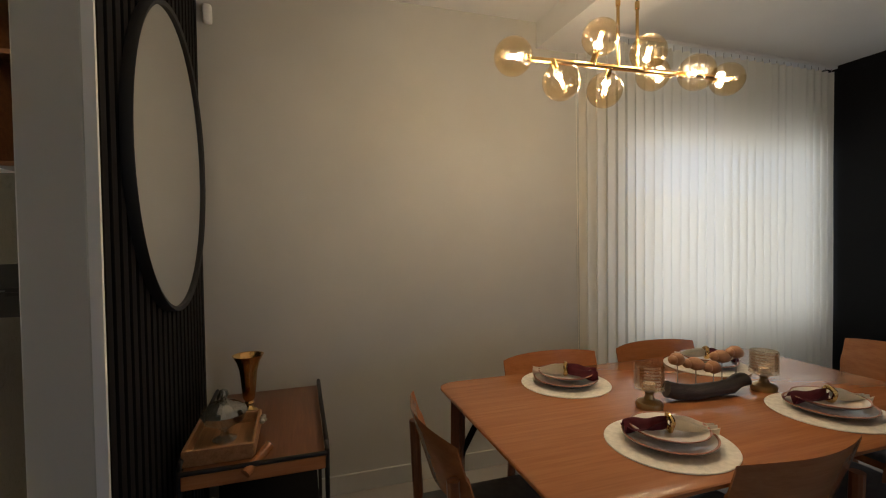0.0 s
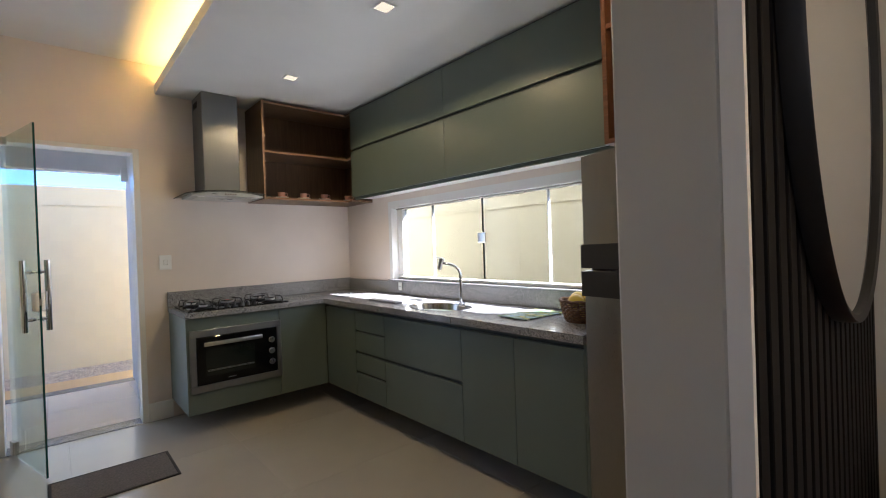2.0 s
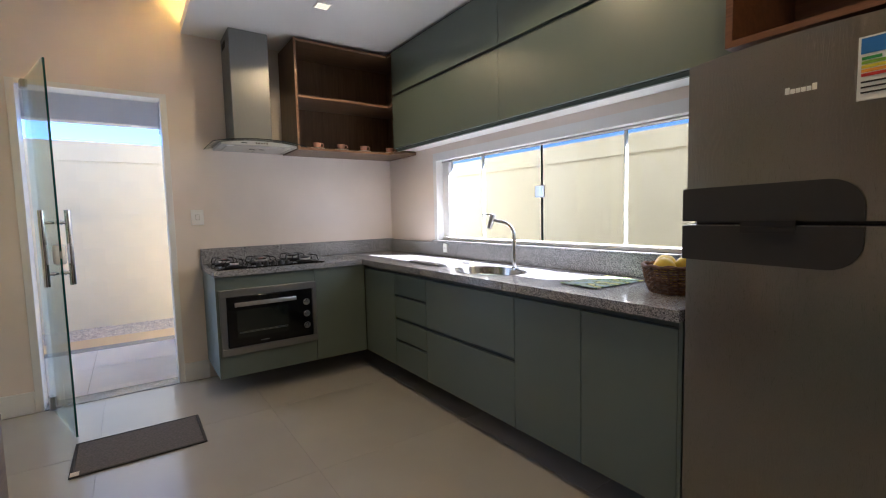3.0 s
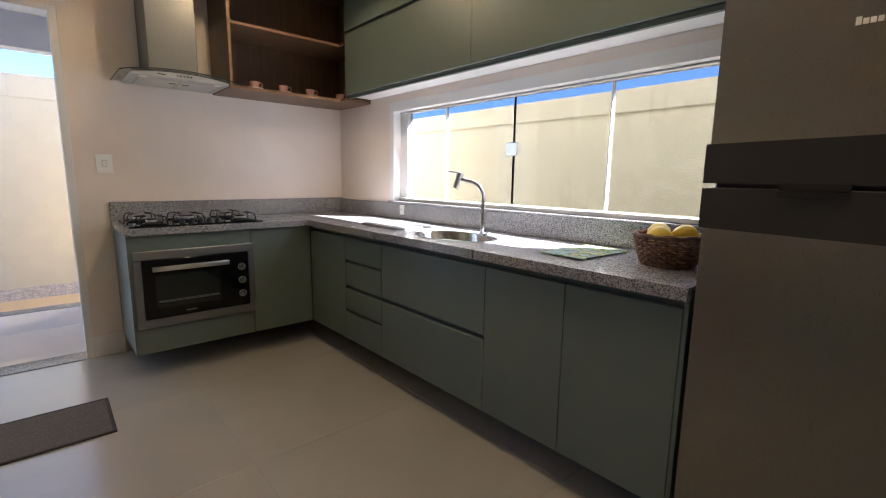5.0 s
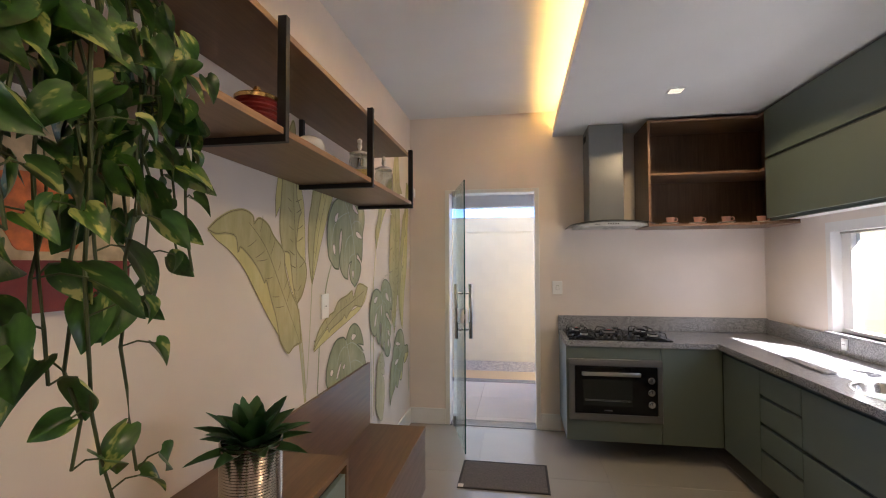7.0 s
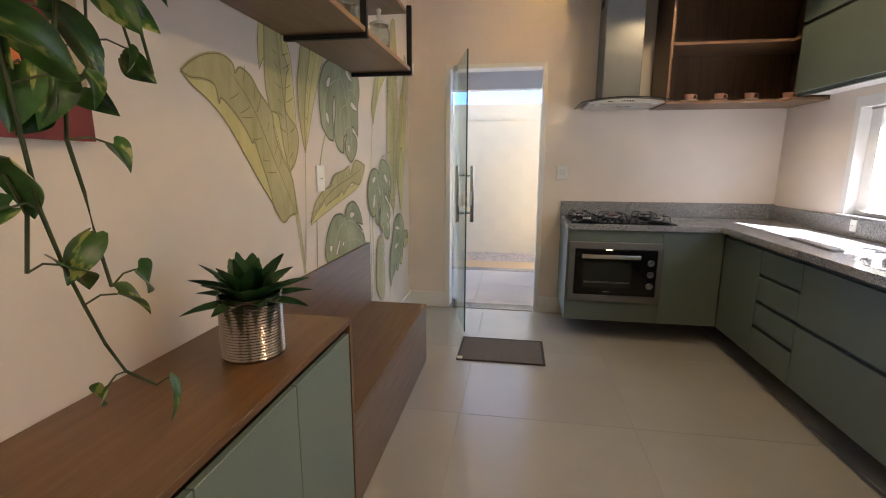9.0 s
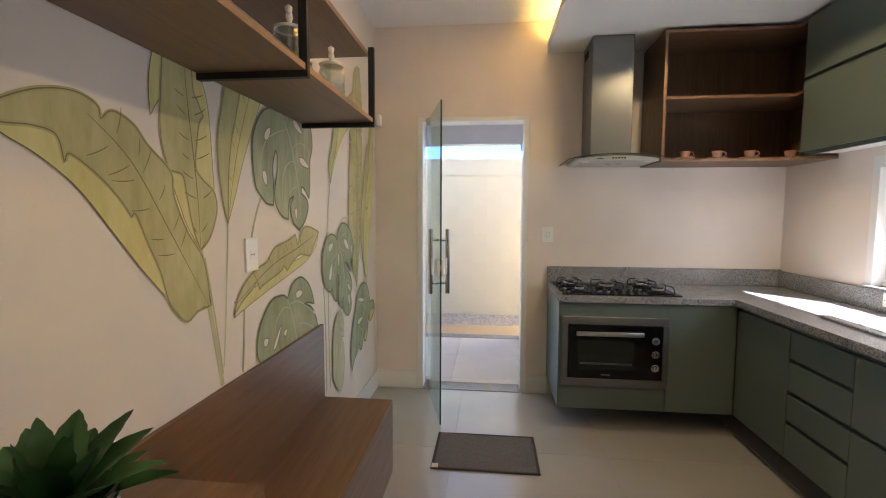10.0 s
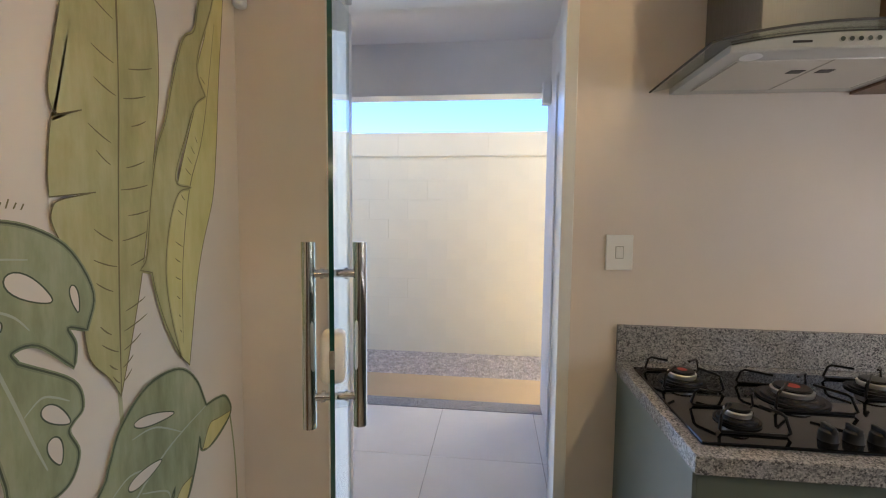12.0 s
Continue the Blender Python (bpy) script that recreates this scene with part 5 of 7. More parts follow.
ty = thing("serving_tray", "wooden serving tray with low sides", "tray", (-0.1, 2.13, CZ))
part("tray_base", mesh_box(-0.2, 1.985, CZ + 0.0005, 0.01, 2.29, CZ + 0.012), M["gold_tray"], ty)
for a in ((-0.2, 1.98, 0.01, 1.992), (-0.2, 2.283, 0.01, 2.295), (-0.207, 1.98, -0.195, 2.295), (0.003, 1.98, 0.015, 2.295)):
    part("tray_side", mesh_box(a[0], a[1], CZ + 0.0005, a[2], a[3], CZ + 0.055, bev=0.003), M["gold_tray"], ty)
bm = bmesh.new()
for i, (dx, dy, r) in enumerate(((0.024, 2.21, 0.012), (0.026, 2.235, 0.01), (0.024, 2.185, 0.01), (0.034, 2.2, 0.008))):
    bmesh.ops.create_icosphere(bm, subdivisions=2, radius=r, matrix=Matrix.Translation((dx, dy, CZ + 0.045)))
part("side_ornament", bm, M["steel"], ty, "small silver ornament")

gb = thing("glass_bowl", "cut glass lidded bowl standing in the tray", "bowl", (-0.1, 2.14, CZ + 0.012))
BZ = CZ + 0.0125
bm = lathe(bmesh.new(), [(0, 0), (0.04, 0), (0.042, 0.006), (0.016, 0.018), (0.012, 0.036), (0.03, 0.05), (0.066, 0.07), (0.078, 0.1), (0.074, 0.1), (0.062, 0.075), (0.028, 0.058), (0, 0.055)], (-0.1, 2.14, BZ), 24)
part("bowl", bm, M["clear"], gb, "clear faceted glass bowl", 12)
bm = lathe(bmesh.new(), [(0.079, 0.101), (0.07, 0.118), (0.04, 0.138), (0.012, 0.148), (0.01, 0.156), (0.018, 0.166), (0.012, 0.182), (0, 0.188), (0, 0.142), (0.038, 0.132), (0.068, 0.113), (0.074, 0.101)], (-0.1, 2.14, BZ), 24)
part("lid", bm, M["clear"], gb, "clear glass lid with a knob", 12)

# ---- dining table ----
TX0, TX1, TY0, TY1, TZ = 0.705, 2.41, 1.165, 2.12, 0.755
tb = thing("dining_table", "teak dining table with rounded corners and splayed legs", "table", ((TX0 + TX1) / 2, (TY0 + TY1) / 2, 0))
def rounded(x0, y0, x1, y1, r, n=6):
    out = []
    for cx, cy, a0 in ((x1 - r, y1 - r, 0), (x0 + r, y1 - r, 90), (x0 + r, y0 + r, 180), (x1 - r, y0 + r, 270)):
        out += [(cx + r * math.cos(radians(a0 + 90 * i / n)), cy + r * math.sin(radians(a0 + 90 * i / n))) for i in range(n + 1)]
    return out
bm = bmesh.new()
levels = [(0.02, TZ - 0.028), (0.0, TZ - 0.012), (0.0, TZ - 0.003), (0.004, TZ)]
rings = []
for ins, z in levels:
    rings.append([bm.verts.new((u, v, z)) for u, v in rounded(TX0 + ins, TY0 + ins, TX1 - ins, TY1 - ins, 0.06)])
for a, b in zip(rings, rings[1:]):
    for i in range(len(a)):
        j = (i + 1) % len(a)
        bm.faces.new((a[i], a[j], b[j], b[i]))
bm.faces.new(rings[0][::-1]), bm.faces.new(rings[-1])
part("tabletop", bm, M["teak"], tb, "warm teak veneer top", 30)
part("apron", mesh_box(TX0 + 0.12, TY0 + 0.12, TZ - 0.075, TX1 - 0.12, TY1 - 0.12, TZ - 0.028), M["teak"], tb)
for sx, lx in ((1, TX0 + 0.055), (-1, TX1 - 0.055)):
    for sy, ly in ((1, TY0 + 0.07), (-1, TY1 - 0.07)):
        bm = beam(bmesh.new(), (lx, ly, 0), (lx + sx * 0.01, ly + sy * 0.01, TZ - 0.028), 0.045, 0.05, 0.008)
        part("leg", bm, M["teak_z"], tb)
        bm = tube(bmesh.new(), [(lx + sx * 0.004, ly + sy * 0.01, 0.42), (lx + sx * 0.03, ly + sy * 0.012, 0.5), (lx + sx * 0.1, ly + sy * 0.012, 0.62), (lx + sx * 0.17, ly + sy * 0.012, TZ - 0.03)], 0.013, 8)
        part("brace", bm, M["black_slat"], tb, "dark curved brace")

# ---- dining chairs: built at the origin, facing +y ----
def build_chair():
    t = thing("dining_chair", "teak dining chair with a curved back and grey seat", "chair", (0, 0, 0), "chairs round the table")
    bm = bmesh.new()
    r = bmesh.ops.create_grid(bm, x_segments=12, y_segments=8, size=0.5)
    for v in bm.verts:
        u, w = v.co.x * 2, v.co.y * 2
        x = u * 0.235 * (1 - 0.08 * (w < 0) * w * w)
        z = 0.725 + w * 0.1 - 0.009 * u ** 4 * (1 if w > 0 else -0.6)
        y = -0.225 + 0.055 * u * u - 0.03 * w
        v.co = (x, y, z)
    ret = bmesh.ops.solidify(bm, geom=bm.faces[:], thickness=0.014)
    bmesh.ops.bevel(bm, geom=[e for e in bm.edges if e.is_boundary], offset=0.003, segments=1, affect="EDGES")
    part("backrest", bm, M["teak"], t, "curved teak backrest", 40)
    bm = bmesh.new()
    box(bm, -0.22, -0.2, 0.415, 0.22, 0.215, 0.455, 0.018, 3)
    part("seat", bm, M["seat_grey"], t, "grey upholstered seat pad")
    part("seat_frame", mesh_box(-0.215, -0.195, 0.385, 0.215, 0.205, 0.415, bev=0.006), M["teak"], t)
    for s in (-1, 1):
        part("leg", beam(bmesh.new(), (s * 0.2, 0.19, 0.0), (s * 0.19, 0.185, 0.4), 0.03, 0.03, 0.007), M["teak_z"], t)
        bm = bmesh.new()
        tube(bm, [(s * 0.205, -0.24, 0.0), (s * 0.2, -0.205, 0.3), (s * 0.2, -0.195, 0.42), (s * 0.205, -0.2, 0.56), (s * 0.208, -0.205, 0.72)], 0.018, 10)
        part("back_leg", bm, M["teak_z"], t)
    return t

ch = build_chair()
ch.matrix_basis = pose(1.25, 1.93, 0.001, 0, 0, 180)
for x, y, a in ((1.84, 1.93, 180), (1.36, 1.335, 2), (2.02, 1.33, -3), (0.75, 1.66, -90), (2.62, 1.66, 90)):
    copy_thing(ch, pose(x, y, 0.001, 0, 0, a))

# ---- table settings ----
def setting(x, y, turn):
    m = bmesh.new()
    lathe(m, [(0, 0), (0.176, 0), (0.178, 0.002), (0.176, 0.004), (0, 0.004)], (x, y, TZ + 0.0005), 48)
    solid("placemat", m, M["linen"], "round pale woven placemat on the table", "placemat", "placemats", smooth=30)
    z = TZ + 0.005
    for nm, rad, lift, lab, grp in (("dinner_plate", 0.128, 0.0, "large cream dinner plate with a brown-pink glazed rim", "dinner plates"), ("side_plate", 0.108, 0.0215, "smaller cream plate with a brown-pink rim on the dinner plate", "small plates")):
        pl = thing(nm, lab, "plate", (x, y, z + lift), grp)
        bm = lathe(bmesh.new(), [(0, 0), (rad * 0.54, 0), (rad * 0.82, 0.012), (rad * 0.97, 0.021), (rad * 0.95, 0.0235), (rad * 0.79, 0.016), (rad * 0.5, 0.006), (0, 0.005)], (x, y, z + lift), 48)
        part("dish", bm, M["stoneware"], pl, "glazed cream dish", 60)
        bm = lathe(bmesh.new(), [(rad * 0.95, 0.0232), (rad * 0.965, 0.0205), (rad, 0.0225), (rad * 1.005, 0.0255), (rad * 0.98, 0.0262), (rad * 0.95, 0.0236)], (x, y, z + lift), 48)
        part("rim", bm, M["rim_glaze"], pl, "brown-pink glazed rim", 60)
    zz = z + 0.05
    nk = thing("napkin", "two-tone wine and cream napkin in a gold ring", "napkin", (x, y, zz), "napkins")
    mat = pose(x, y, zz + 0.006, 0, 0, turn) @ Matrix.Scale(1.3, 4)
    def fan(l, w, sgn, fold):
        bm = bmesh.new()
        n, k = 14, 12
        rows = []
        for i in range(n + 1):
            s = i / n
            ww = 0.011 + (w - 0.011) * min(1, s * 1.15) ** 0.7
            rows.append([bm.verts.new((sgn * (0.006 + l * s), ww * (2 * j / k - 1) * (1 - 0.35 * s ** 6), 0.013 * math.cos(j / k * fold * math.pi * 2) * (1 - 0.5 * s) + 0.006 * s * math.sin(7 * s + j) - 0.012 * s)) for j in range(k + 1)])
        for a, b in zip(rows, rows[1:]):
            for j in range(k):
                bm.faces.new((a[j], a[j + 1], b[j + 1], b[j]))
        bmesh.ops.solidify(bm, geom=bm.faces[:], thickness=0.004)
        bmesh.ops.transform(bm, matrix=mat, verts=bm.verts)
        return bm
    part("wine_cloth", fan(0.09, 0.05, -1, 1.5), M["cloth_wine"], nk, "wine red half", 50)
    part("cream_cloth", fan(0.095, 0.024, 1, 2.0), M["cloth_cream"], nk, "cream half", 50)
    bm = bmesh.new()
    tube(bm, [(0.002 * math.sin(3 * a), 0.019 * math.cos(a), 0.017 * math.sin(a)) for a in [2 * math.pi * i / 20 for i in range(20)]], 0.006, 8, True)
    bmesh.ops.transform(bm, matrix=mat, verts=bm.verts)
    part("napkin_ring", bm, M["brass"], nk, "gold napkin ring")

for x, y, a in ((1.18, 1.375, -25), (1.2, 1.935, 150), (1.86, 1.38, -20), (1.94, 1.93, 155)):
    setting(x, y, a)

# candle holders
def candle_holder(x, y):
    t = thing("candle_holder", "ribbed glass candle holder on a brass foot", "candle holder", (x, y, TZ), "candle holders")
    bm = lathe(bmesh.new(), [(0, 0), (0.044, 0), (0.046, 0.012), (0.042, 0.02), (0.018, 0.03), (0.013, 0.045), (0.017, 0.055), (0.03, 0.06), (0, 0.062)], (x, y, TZ + 0.0005), 28)
    part("foot", bm, M["brass_dark"], t, "aged brass foot", 40)
    prof = [(0.03, 0.062)] + [(0.049 + 0.0018 * (-1) ** i, 0.068 + i * 0.0055) for i in range(16)] + [(0.046, 0.152)] + [(0.0455, 0.15 - i * 0.0055 * 2.5) for i in range(6)] + [(0.028, 0.068)]
    bm = lathe(bmesh.new(), prof, (x, y, TZ), 28)
    part("ribbed_cup", bm, M["jar_warm"], t, "ribbed clear glass cup", 20)
    part("candle", rod(bmesh.new(), (x, y, TZ + 0.065), (x, y, TZ + 0.085), 0.019, seg=18), M["cloth_cream"], t, "small wax candle")

candle_holder(1.33, 1.615)
candle_holder(1.87, 1.61)

# driftwood with carved birds
dw = thing("driftwood", "grey driftwood centrepiece on the table", "ornament", (1.6, 1.63, TZ))
bm = bmesh.new()
tube(bm, [(1.43, 1.64, TZ + 0.046), (1.47, 1.635, TZ + 0.034), (1.54, 1.62, TZ + 0.028), (1.62, 1.615, TZ + 0.028), (1.7, 1.615, TZ + 0.034), (1.75, 1.62, TZ + 0.044), (1.78, 1.62, TZ + 0.05)], 0.028, 14)
for v in bm.verts:
    k = noise.noise(v.co * 14)
    v.co += Vector((0, 0.012 * k, 0.012 * noise.noise(v.co * 22)))
    v.co.z = max(v.co.z, TZ + 0.001)
part("log", bm, M["driftwood"], dw, smooth=60)
for i, (x, y, h, a) in enumerate(((1.475, 1.635, 0.15, 200), (1.55, 1.625, 0.128, 170), (1.62, 1.612, 0.112, 190), (1.67, 1.62, 0.145, 175), (1.74, 1.62, 0.155, 185))):
    bm = lathe(bmesh.new(), [(0, -0.042), (0.008, -0.036), (0.018, -0.02), (0.024, 0.0), (0.021, 0.018), (0.014, 0.03), (0, 0.036)], (0, 0, 0), 16)
    bmesh.ops.create_uvsphere(bm, u_segments=12, v_segments=8, radius=0.017, matrix=Matrix.Translation((0.008, 0, 0.034)))
    bmesh.ops.create_cone(bm, cap_ends=True, segments=8, radius1=0.004, radius2=0.0005, depth=0.018, matrix=Matrix.Translation((0.016, 0, 0.052)))
    bmesh.ops.transform(bm, matrix=pose(x, y, TZ + h, 0, 72, a), verts=bm.verts)
    part("carved_bird", bm, M["bird_wood"], dw, "turned wooden bird shape", 60)
    part("peg", rod(bmesh.new(), (x, y, TZ + 0.045), (x, y, TZ + h - 0.012), 0.0017, seg=6), M["steel"], dw)

# ---- chandelier ----
cl = thing("chandelier", "brass bar chandelier with eight amber glass globes, lit", "chandelier", (1.27, 1.64, 1.93))
AY, AZ = 1.64, 1.93
part("bar", rod(bmesh.new(), (0.885, AY, AZ - 0.006), (1.655, AY, AZ + 0.008), 0.0095, seg=16), M["brass"], cl, "slim brass bar")
for x in (1.225, 1.305):
    part("stem", rod(bmesh.new(), (x, AY, AZ), (x, AY, 2.155), 0.0055, seg=12), M["brass"], cl)
    part("collar", rod(bmesh.new(), (x, AY, 2.14), (x, AY, 2.165), 0.008, seg=12), M["brass"], cl)
    part("cable", rod(bmesh.new(), (x, AY, 2.165), (x, AY, DIN - 0.02), 0.003, seg=8), M["black_metal"], cl)
part("ceiling_rose", rod(bmesh.new(), (1.265, AY, DIN - 0.022), (1.265, AY, DIN), 0.07, seg=28), M["brass"], cl)
GR = 0.061
for gx, gy, gz, jx in ((0.828, 0, -0.004, 0.885), (0.982, -0.03, -0.078, 0.965), (1.139, -0.02, 0.085, 1.12), (1.2, 0.04, -0.065, 1.19), (1.325, -0.03, 0.052, 1.33), (1.45, 0.085, 0.03, 1.45), (1.478, -0.085, -0.02, 1.5), (1.716, 0, 0.008, 1.655)):
    c = Vector((gx, AY + gy, AZ + gz))
    j = Vector((jx, AY, AZ))
    d = (c - j).normalized()
    g = part("globe", lathe(bmesh.new(), [(GR * math.sin(math.pi * i / 18), -GR * math.cos(math.pi * i / 18)) for i in range(19)], c, 28), M["amber"], cl, "amber glass globe", 180)
    hold = part("holder", rod(bmesh.new(), j, c - d * (GR * 0.72), 0.011, 0.009, 14), M["brass"], cl)
    bm = bmesh.new()
    for s in (-1, 1):
        side = d.cross(Vector((0, 0.3, 1))).normalized() * 0.006 * s
        rod(bm, c - d * 0.03 + side, c + d * 0.016 + side, 0.0032, seg=8)
    part("bulb", bm, M["filament"], g, "glowing warm bulb")
    ld = bpy.data.lights.new("globe_light", "POINT")
    ld.energy, ld.color, ld.shadow_soft_size = 0.4, (1.0, 0.85, 0.68), 0.02
    lo = new("globe_light", ld)
    lo.location = c + d * 0.032

# ---- curtain ----
cu = thing("curtain", "floor-length pleated cream voile curtain, drawn closed", "curtain", (3.0, 2.75, 0.015))
bm = bmesh.new()
nx, nz = 420, 14
rows = []
for j in range(nz + 1):
    s = j / nz
    z = 0.015 + (DIN - 0.05 - 0.015) * s
    row = []
    for i in range(nx + 1):
        u = i / nx
        x = 1.83 + (XE - 0.02 - 1.83) * u
        ph = 2 * math.pi * u * 31
        amp = 0.018 + 0.014 * noise.noise((u * 9, s * 0.7, 0))
        y = 2.765 + amp * math.sin(ph + 1.3 * noise.noise((u * 6, 0.3 * s, 4))) + 0.022 * (1 - s) * noise.noise((u * 14, s * 1.2, 2))
        x += 0.005 * math.sin(2 * ph) * (0.6 + 0.4 * s)
        row.append(bm.verts.new((x, y, z)))
    rows.append(row)
for a, b in zip(rows, rows[1:]):
    for i in range(nx):
        bm.faces.new((a[i], a[i + 1], b[i + 1], b[i]))
part("voile", bm, M["curtain"], cu, "sheer pleated cloth", 180)
part("track", mesh_box(1.9, 2.745, DIN - 0.022, XE - 0.004, 2.785, DIN - 0.002), M["white"], cu, "white curtain track")
for i in range(32):
    x = 1.86 + (XE - 0.04 - 1.86) * i / 31
    if x > 1.905:
        part("hook", rod(bmesh.new(), (x, 2.765, DIN - 0.06), (x, 2.765, DIN - 0.02), 0.0025, seg=6), M["steel"], cu)

# ---- mural painted on the south wall ----
INK = base("mural_ink", (0.19, 0.16, 0.075), 0.7)[0]
INK_GREEN = base("mural_green_ink", (0.075, 0.095, 0.055), 0.7)[0]
VEIN = base("mural_pale_vein", (0.46, 0.5, 0.4), 0.7)[0]


def brushed(name, dark, mid, light):
    """Thin wall paint laid on with a soft brush: long cloudy strokes that let the wall show through."""
    m, nt, p = base(name, mid, 0.65)
    n = noise_tex(nt, 3.2, 5, 0.6, (1.6, 1.0, 0.8))
    f = noise_tex(nt, 9, 4, 0.65, (3.0, 1.0, 0.6))
    mix = nt.nodes.new("ShaderNodeMix")
    mix.inputs[0].default_value = 0.4
    nt.links.new(n.outputs[0], mix.inputs[2])
    nt.links.new(f.outputs[0], mix.inputs[3])
    nt.links.new(ramp(nt, mix.outputs[0], [(0.36, dark), (0.5, mid), (0.64, light)]).outputs[0], p.inputs["Base Color"])
    bump(nt, p, noise_tex(nt, 160, 2).outputs[0], 0.08, 0.001)
    return m


G = {
    "olive": brushed("mural_olive", (0.37, 0.34, 0.155), (0.47, 0.435, 0.21), (0.56, 0.52, 0.29)),
    "lime": brushed("mural_lime", (0.53, 0.485, 0.19), (0.62, 0.565, 0.245), (0.69, 0.63, 0.33)),
    "sage": brushed("mural_sage", (0.24, 0.265, 0.145), (0.34, 0.365, 0.22), (0.46, 0.465, 0.31)),
    "moss": brushed("mural_moss", (0.33, 0.305, 0.135), (0.42, 0.39, 0.18), (0.5, 0.465, 0.24)),
    "shade": brushed("mural_sage_shade", (0.18, 0.21, 0.12), (0.245, 0.275, 0.165), (0.33, 0.35, 0.23)),
    "pale": brushed("mural_pale", (0.42, 0.42, 0.24), (0.5, 0.49, 0.31), (0.58, 0.55, 0.39)),
}
mural = thing("leaf_mural", "hand-painted mural of banana and monstera leaves", "mural", (-2.9, YM, 0.4))
LAYER = [0.0014]
STALK = [0.0003]


def on_wall(bm, pts, d):
    return [bm.verts.new((p[0], YM + d, p[1])) for p in pts]


def stroke(bm, pts, w, d, taper=True):
    """A brush stroke of width w along the points on the wall."""
    pts = [Vector(p[:2]) for p in pts]
    n = len(pts)
    left, right = [], []
    for i, p in enumerate(pts):
        t = (pts[min(n - 1, i + 1)] - pts[max(0, i - 1)])
        if t.length < 1e-7:
            t = Vector((1, 0))
        t.normalize()
        nrm = Vector((-t.y, t.x)) * w / 2
        if taper:
            nrm *= 0.35 + 0.65 * math.sin(math.pi * (i + 0.5) / n)
        left.append(p + nrm), right.append(p - nrm)
    a, b = on_wall(bm, left, d), on_wall(bm, right, d)
    for i in range(n - 1):
        bm.faces.new((a[i], a[i + 1], b[i + 1], b[i]))


def bez(p, q, r, n):
    p, q, r = Vector(p), Vector(q), Vector(r)
    return [(1 - t) ** 2 * p + 2 * t * (1 - t) * q + t * t * r for t in [i / n for i in range(n + 1)]]


def sweep(knots, closed=False, n=5):
    """A smooth hand-drawn line through the knots; a knot with a third value is a sharp corner."""
    ks = list(knots)
    if closed:
        ks = ks + [ks[0]]
    m = len(ks)
    out = []
    for i in range(m - 1):
        p1, p2 = Vector(ks[i][:2]), Vector(ks[i + 1][:2])
        before = ks[i - 1] if i else (ks[-2] if closed else ks[0])
        after = ks[i + 2] if i + 2 < m else (ks[1] if closed else ks[-1])
        t1 = (p2 - p1) if len(ks[i]) == 3 else (p2 - Vector(before[:2])) / 2
        t2 = (p2 - p1) if len(ks[i + 1]) == 3 else (Vector(after[:2]) - p1) / 2
        for k in range(n):
            s = k / n
            out.append((2 * s ** 3 - 3 * s * s + 1) * p1 + (s ** 3 - 2 * s * s + s) * t1 + (3 * s * s - 2 * s ** 3) * p2 + (s ** 3 - s * s) * t2)
    if not closed:
        out.append(Vector(ks[-1][:2]))
    return out


def painted(knots, colour, ink=None, edge=0.003, soft="", name="leaf", parent=None):
    """A flat painted shape with its ink line and, where given, a darker soft brush line inside the rim."""
    pts = sweep(knots, True)
    d = LAYER[0]
    LAYER[0] += 0.00025
    bm = bmesh.new()
    bm.faces.new(on_wall(bm, pts, d))
    lf = part(name, bm, G[colour], parent or mural, "", None)
    if soft:
        bm = bmesh.new()
        stroke(bm, pts + pts[:1], 0.011, d + 0.00006, False)
        tagged(part("shaded_rim", bm, G[soft], lf, "", None), kind="stuff")
    bm = bmesh.new()
    stroke(bm, pts + pts[:1], edge, d + 0.00012, False)
    tagged(part("ink_outline", bm, ink or INK, lf, "thin brown-green outline", None), kind="stuff")
    return lf


def veins(lf, rib, lines, material, w, rib_w=None):
    d = LAYER[0] - 0.0001
    bm = bmesh.new()
    stroke(bm, sweep(rib), rib_w or w * 1.4, d)
    for line in lines:
        stroke(bm, sweep(line), w, d)
    tagged(part("vein_pattern", bm, material, lf, "painted leaf veins", None), kind="stuff")


def ticks(lf, rib, reach_l, reach_r, count, lift, seed, w=0.0036):
    """Short curved ink veins on both sides of a rib, with gaps as a hand leaves them."""
    rnd = random.Random(seed)
    line = sweep(rib)
    d = LAYER[0] - 0.0001
    bm = bmesh.new()
    stroke(bm, line, w * 1.15, d)
    for i in range(count):
        s = 0.06 + 0.86 * (i + rnd.uniform(-0.2, 0.2)) / count
        c = line[int(s * (len(line) - 1))]
        t = (line[min(len(line) - 1, int(s * (len(line) - 1)) + 1)] - line[max(0, int(s * (len(line) - 1)) - 1)]).normalized()
        for side, reach in ((1, reach_l), (-1, reach_r)):
            if reach <= 0 or rnd.random() < 0.15:
                continue
            nrm = Vector((-t.y, t.x)) * side * min(1.0, 0.15 + 3.2 * s, 0.25 + 5.0 * (1 - s))
            a = c + nrm * reach * rnd.uniform(0.05, 0.3)
            b = c + nrm * reach * rnd.uniform(0.6, 0.85) + t * lift * rnd.uniform(0.7, 1.3)
            stroke(bm, bez(a, (a + b) / 2 - t * lift * 0.2, b, 5), w, d)
    tagged(part("vein_pattern", bm, INK, lf, "short ink veins", None), kind="stuff")


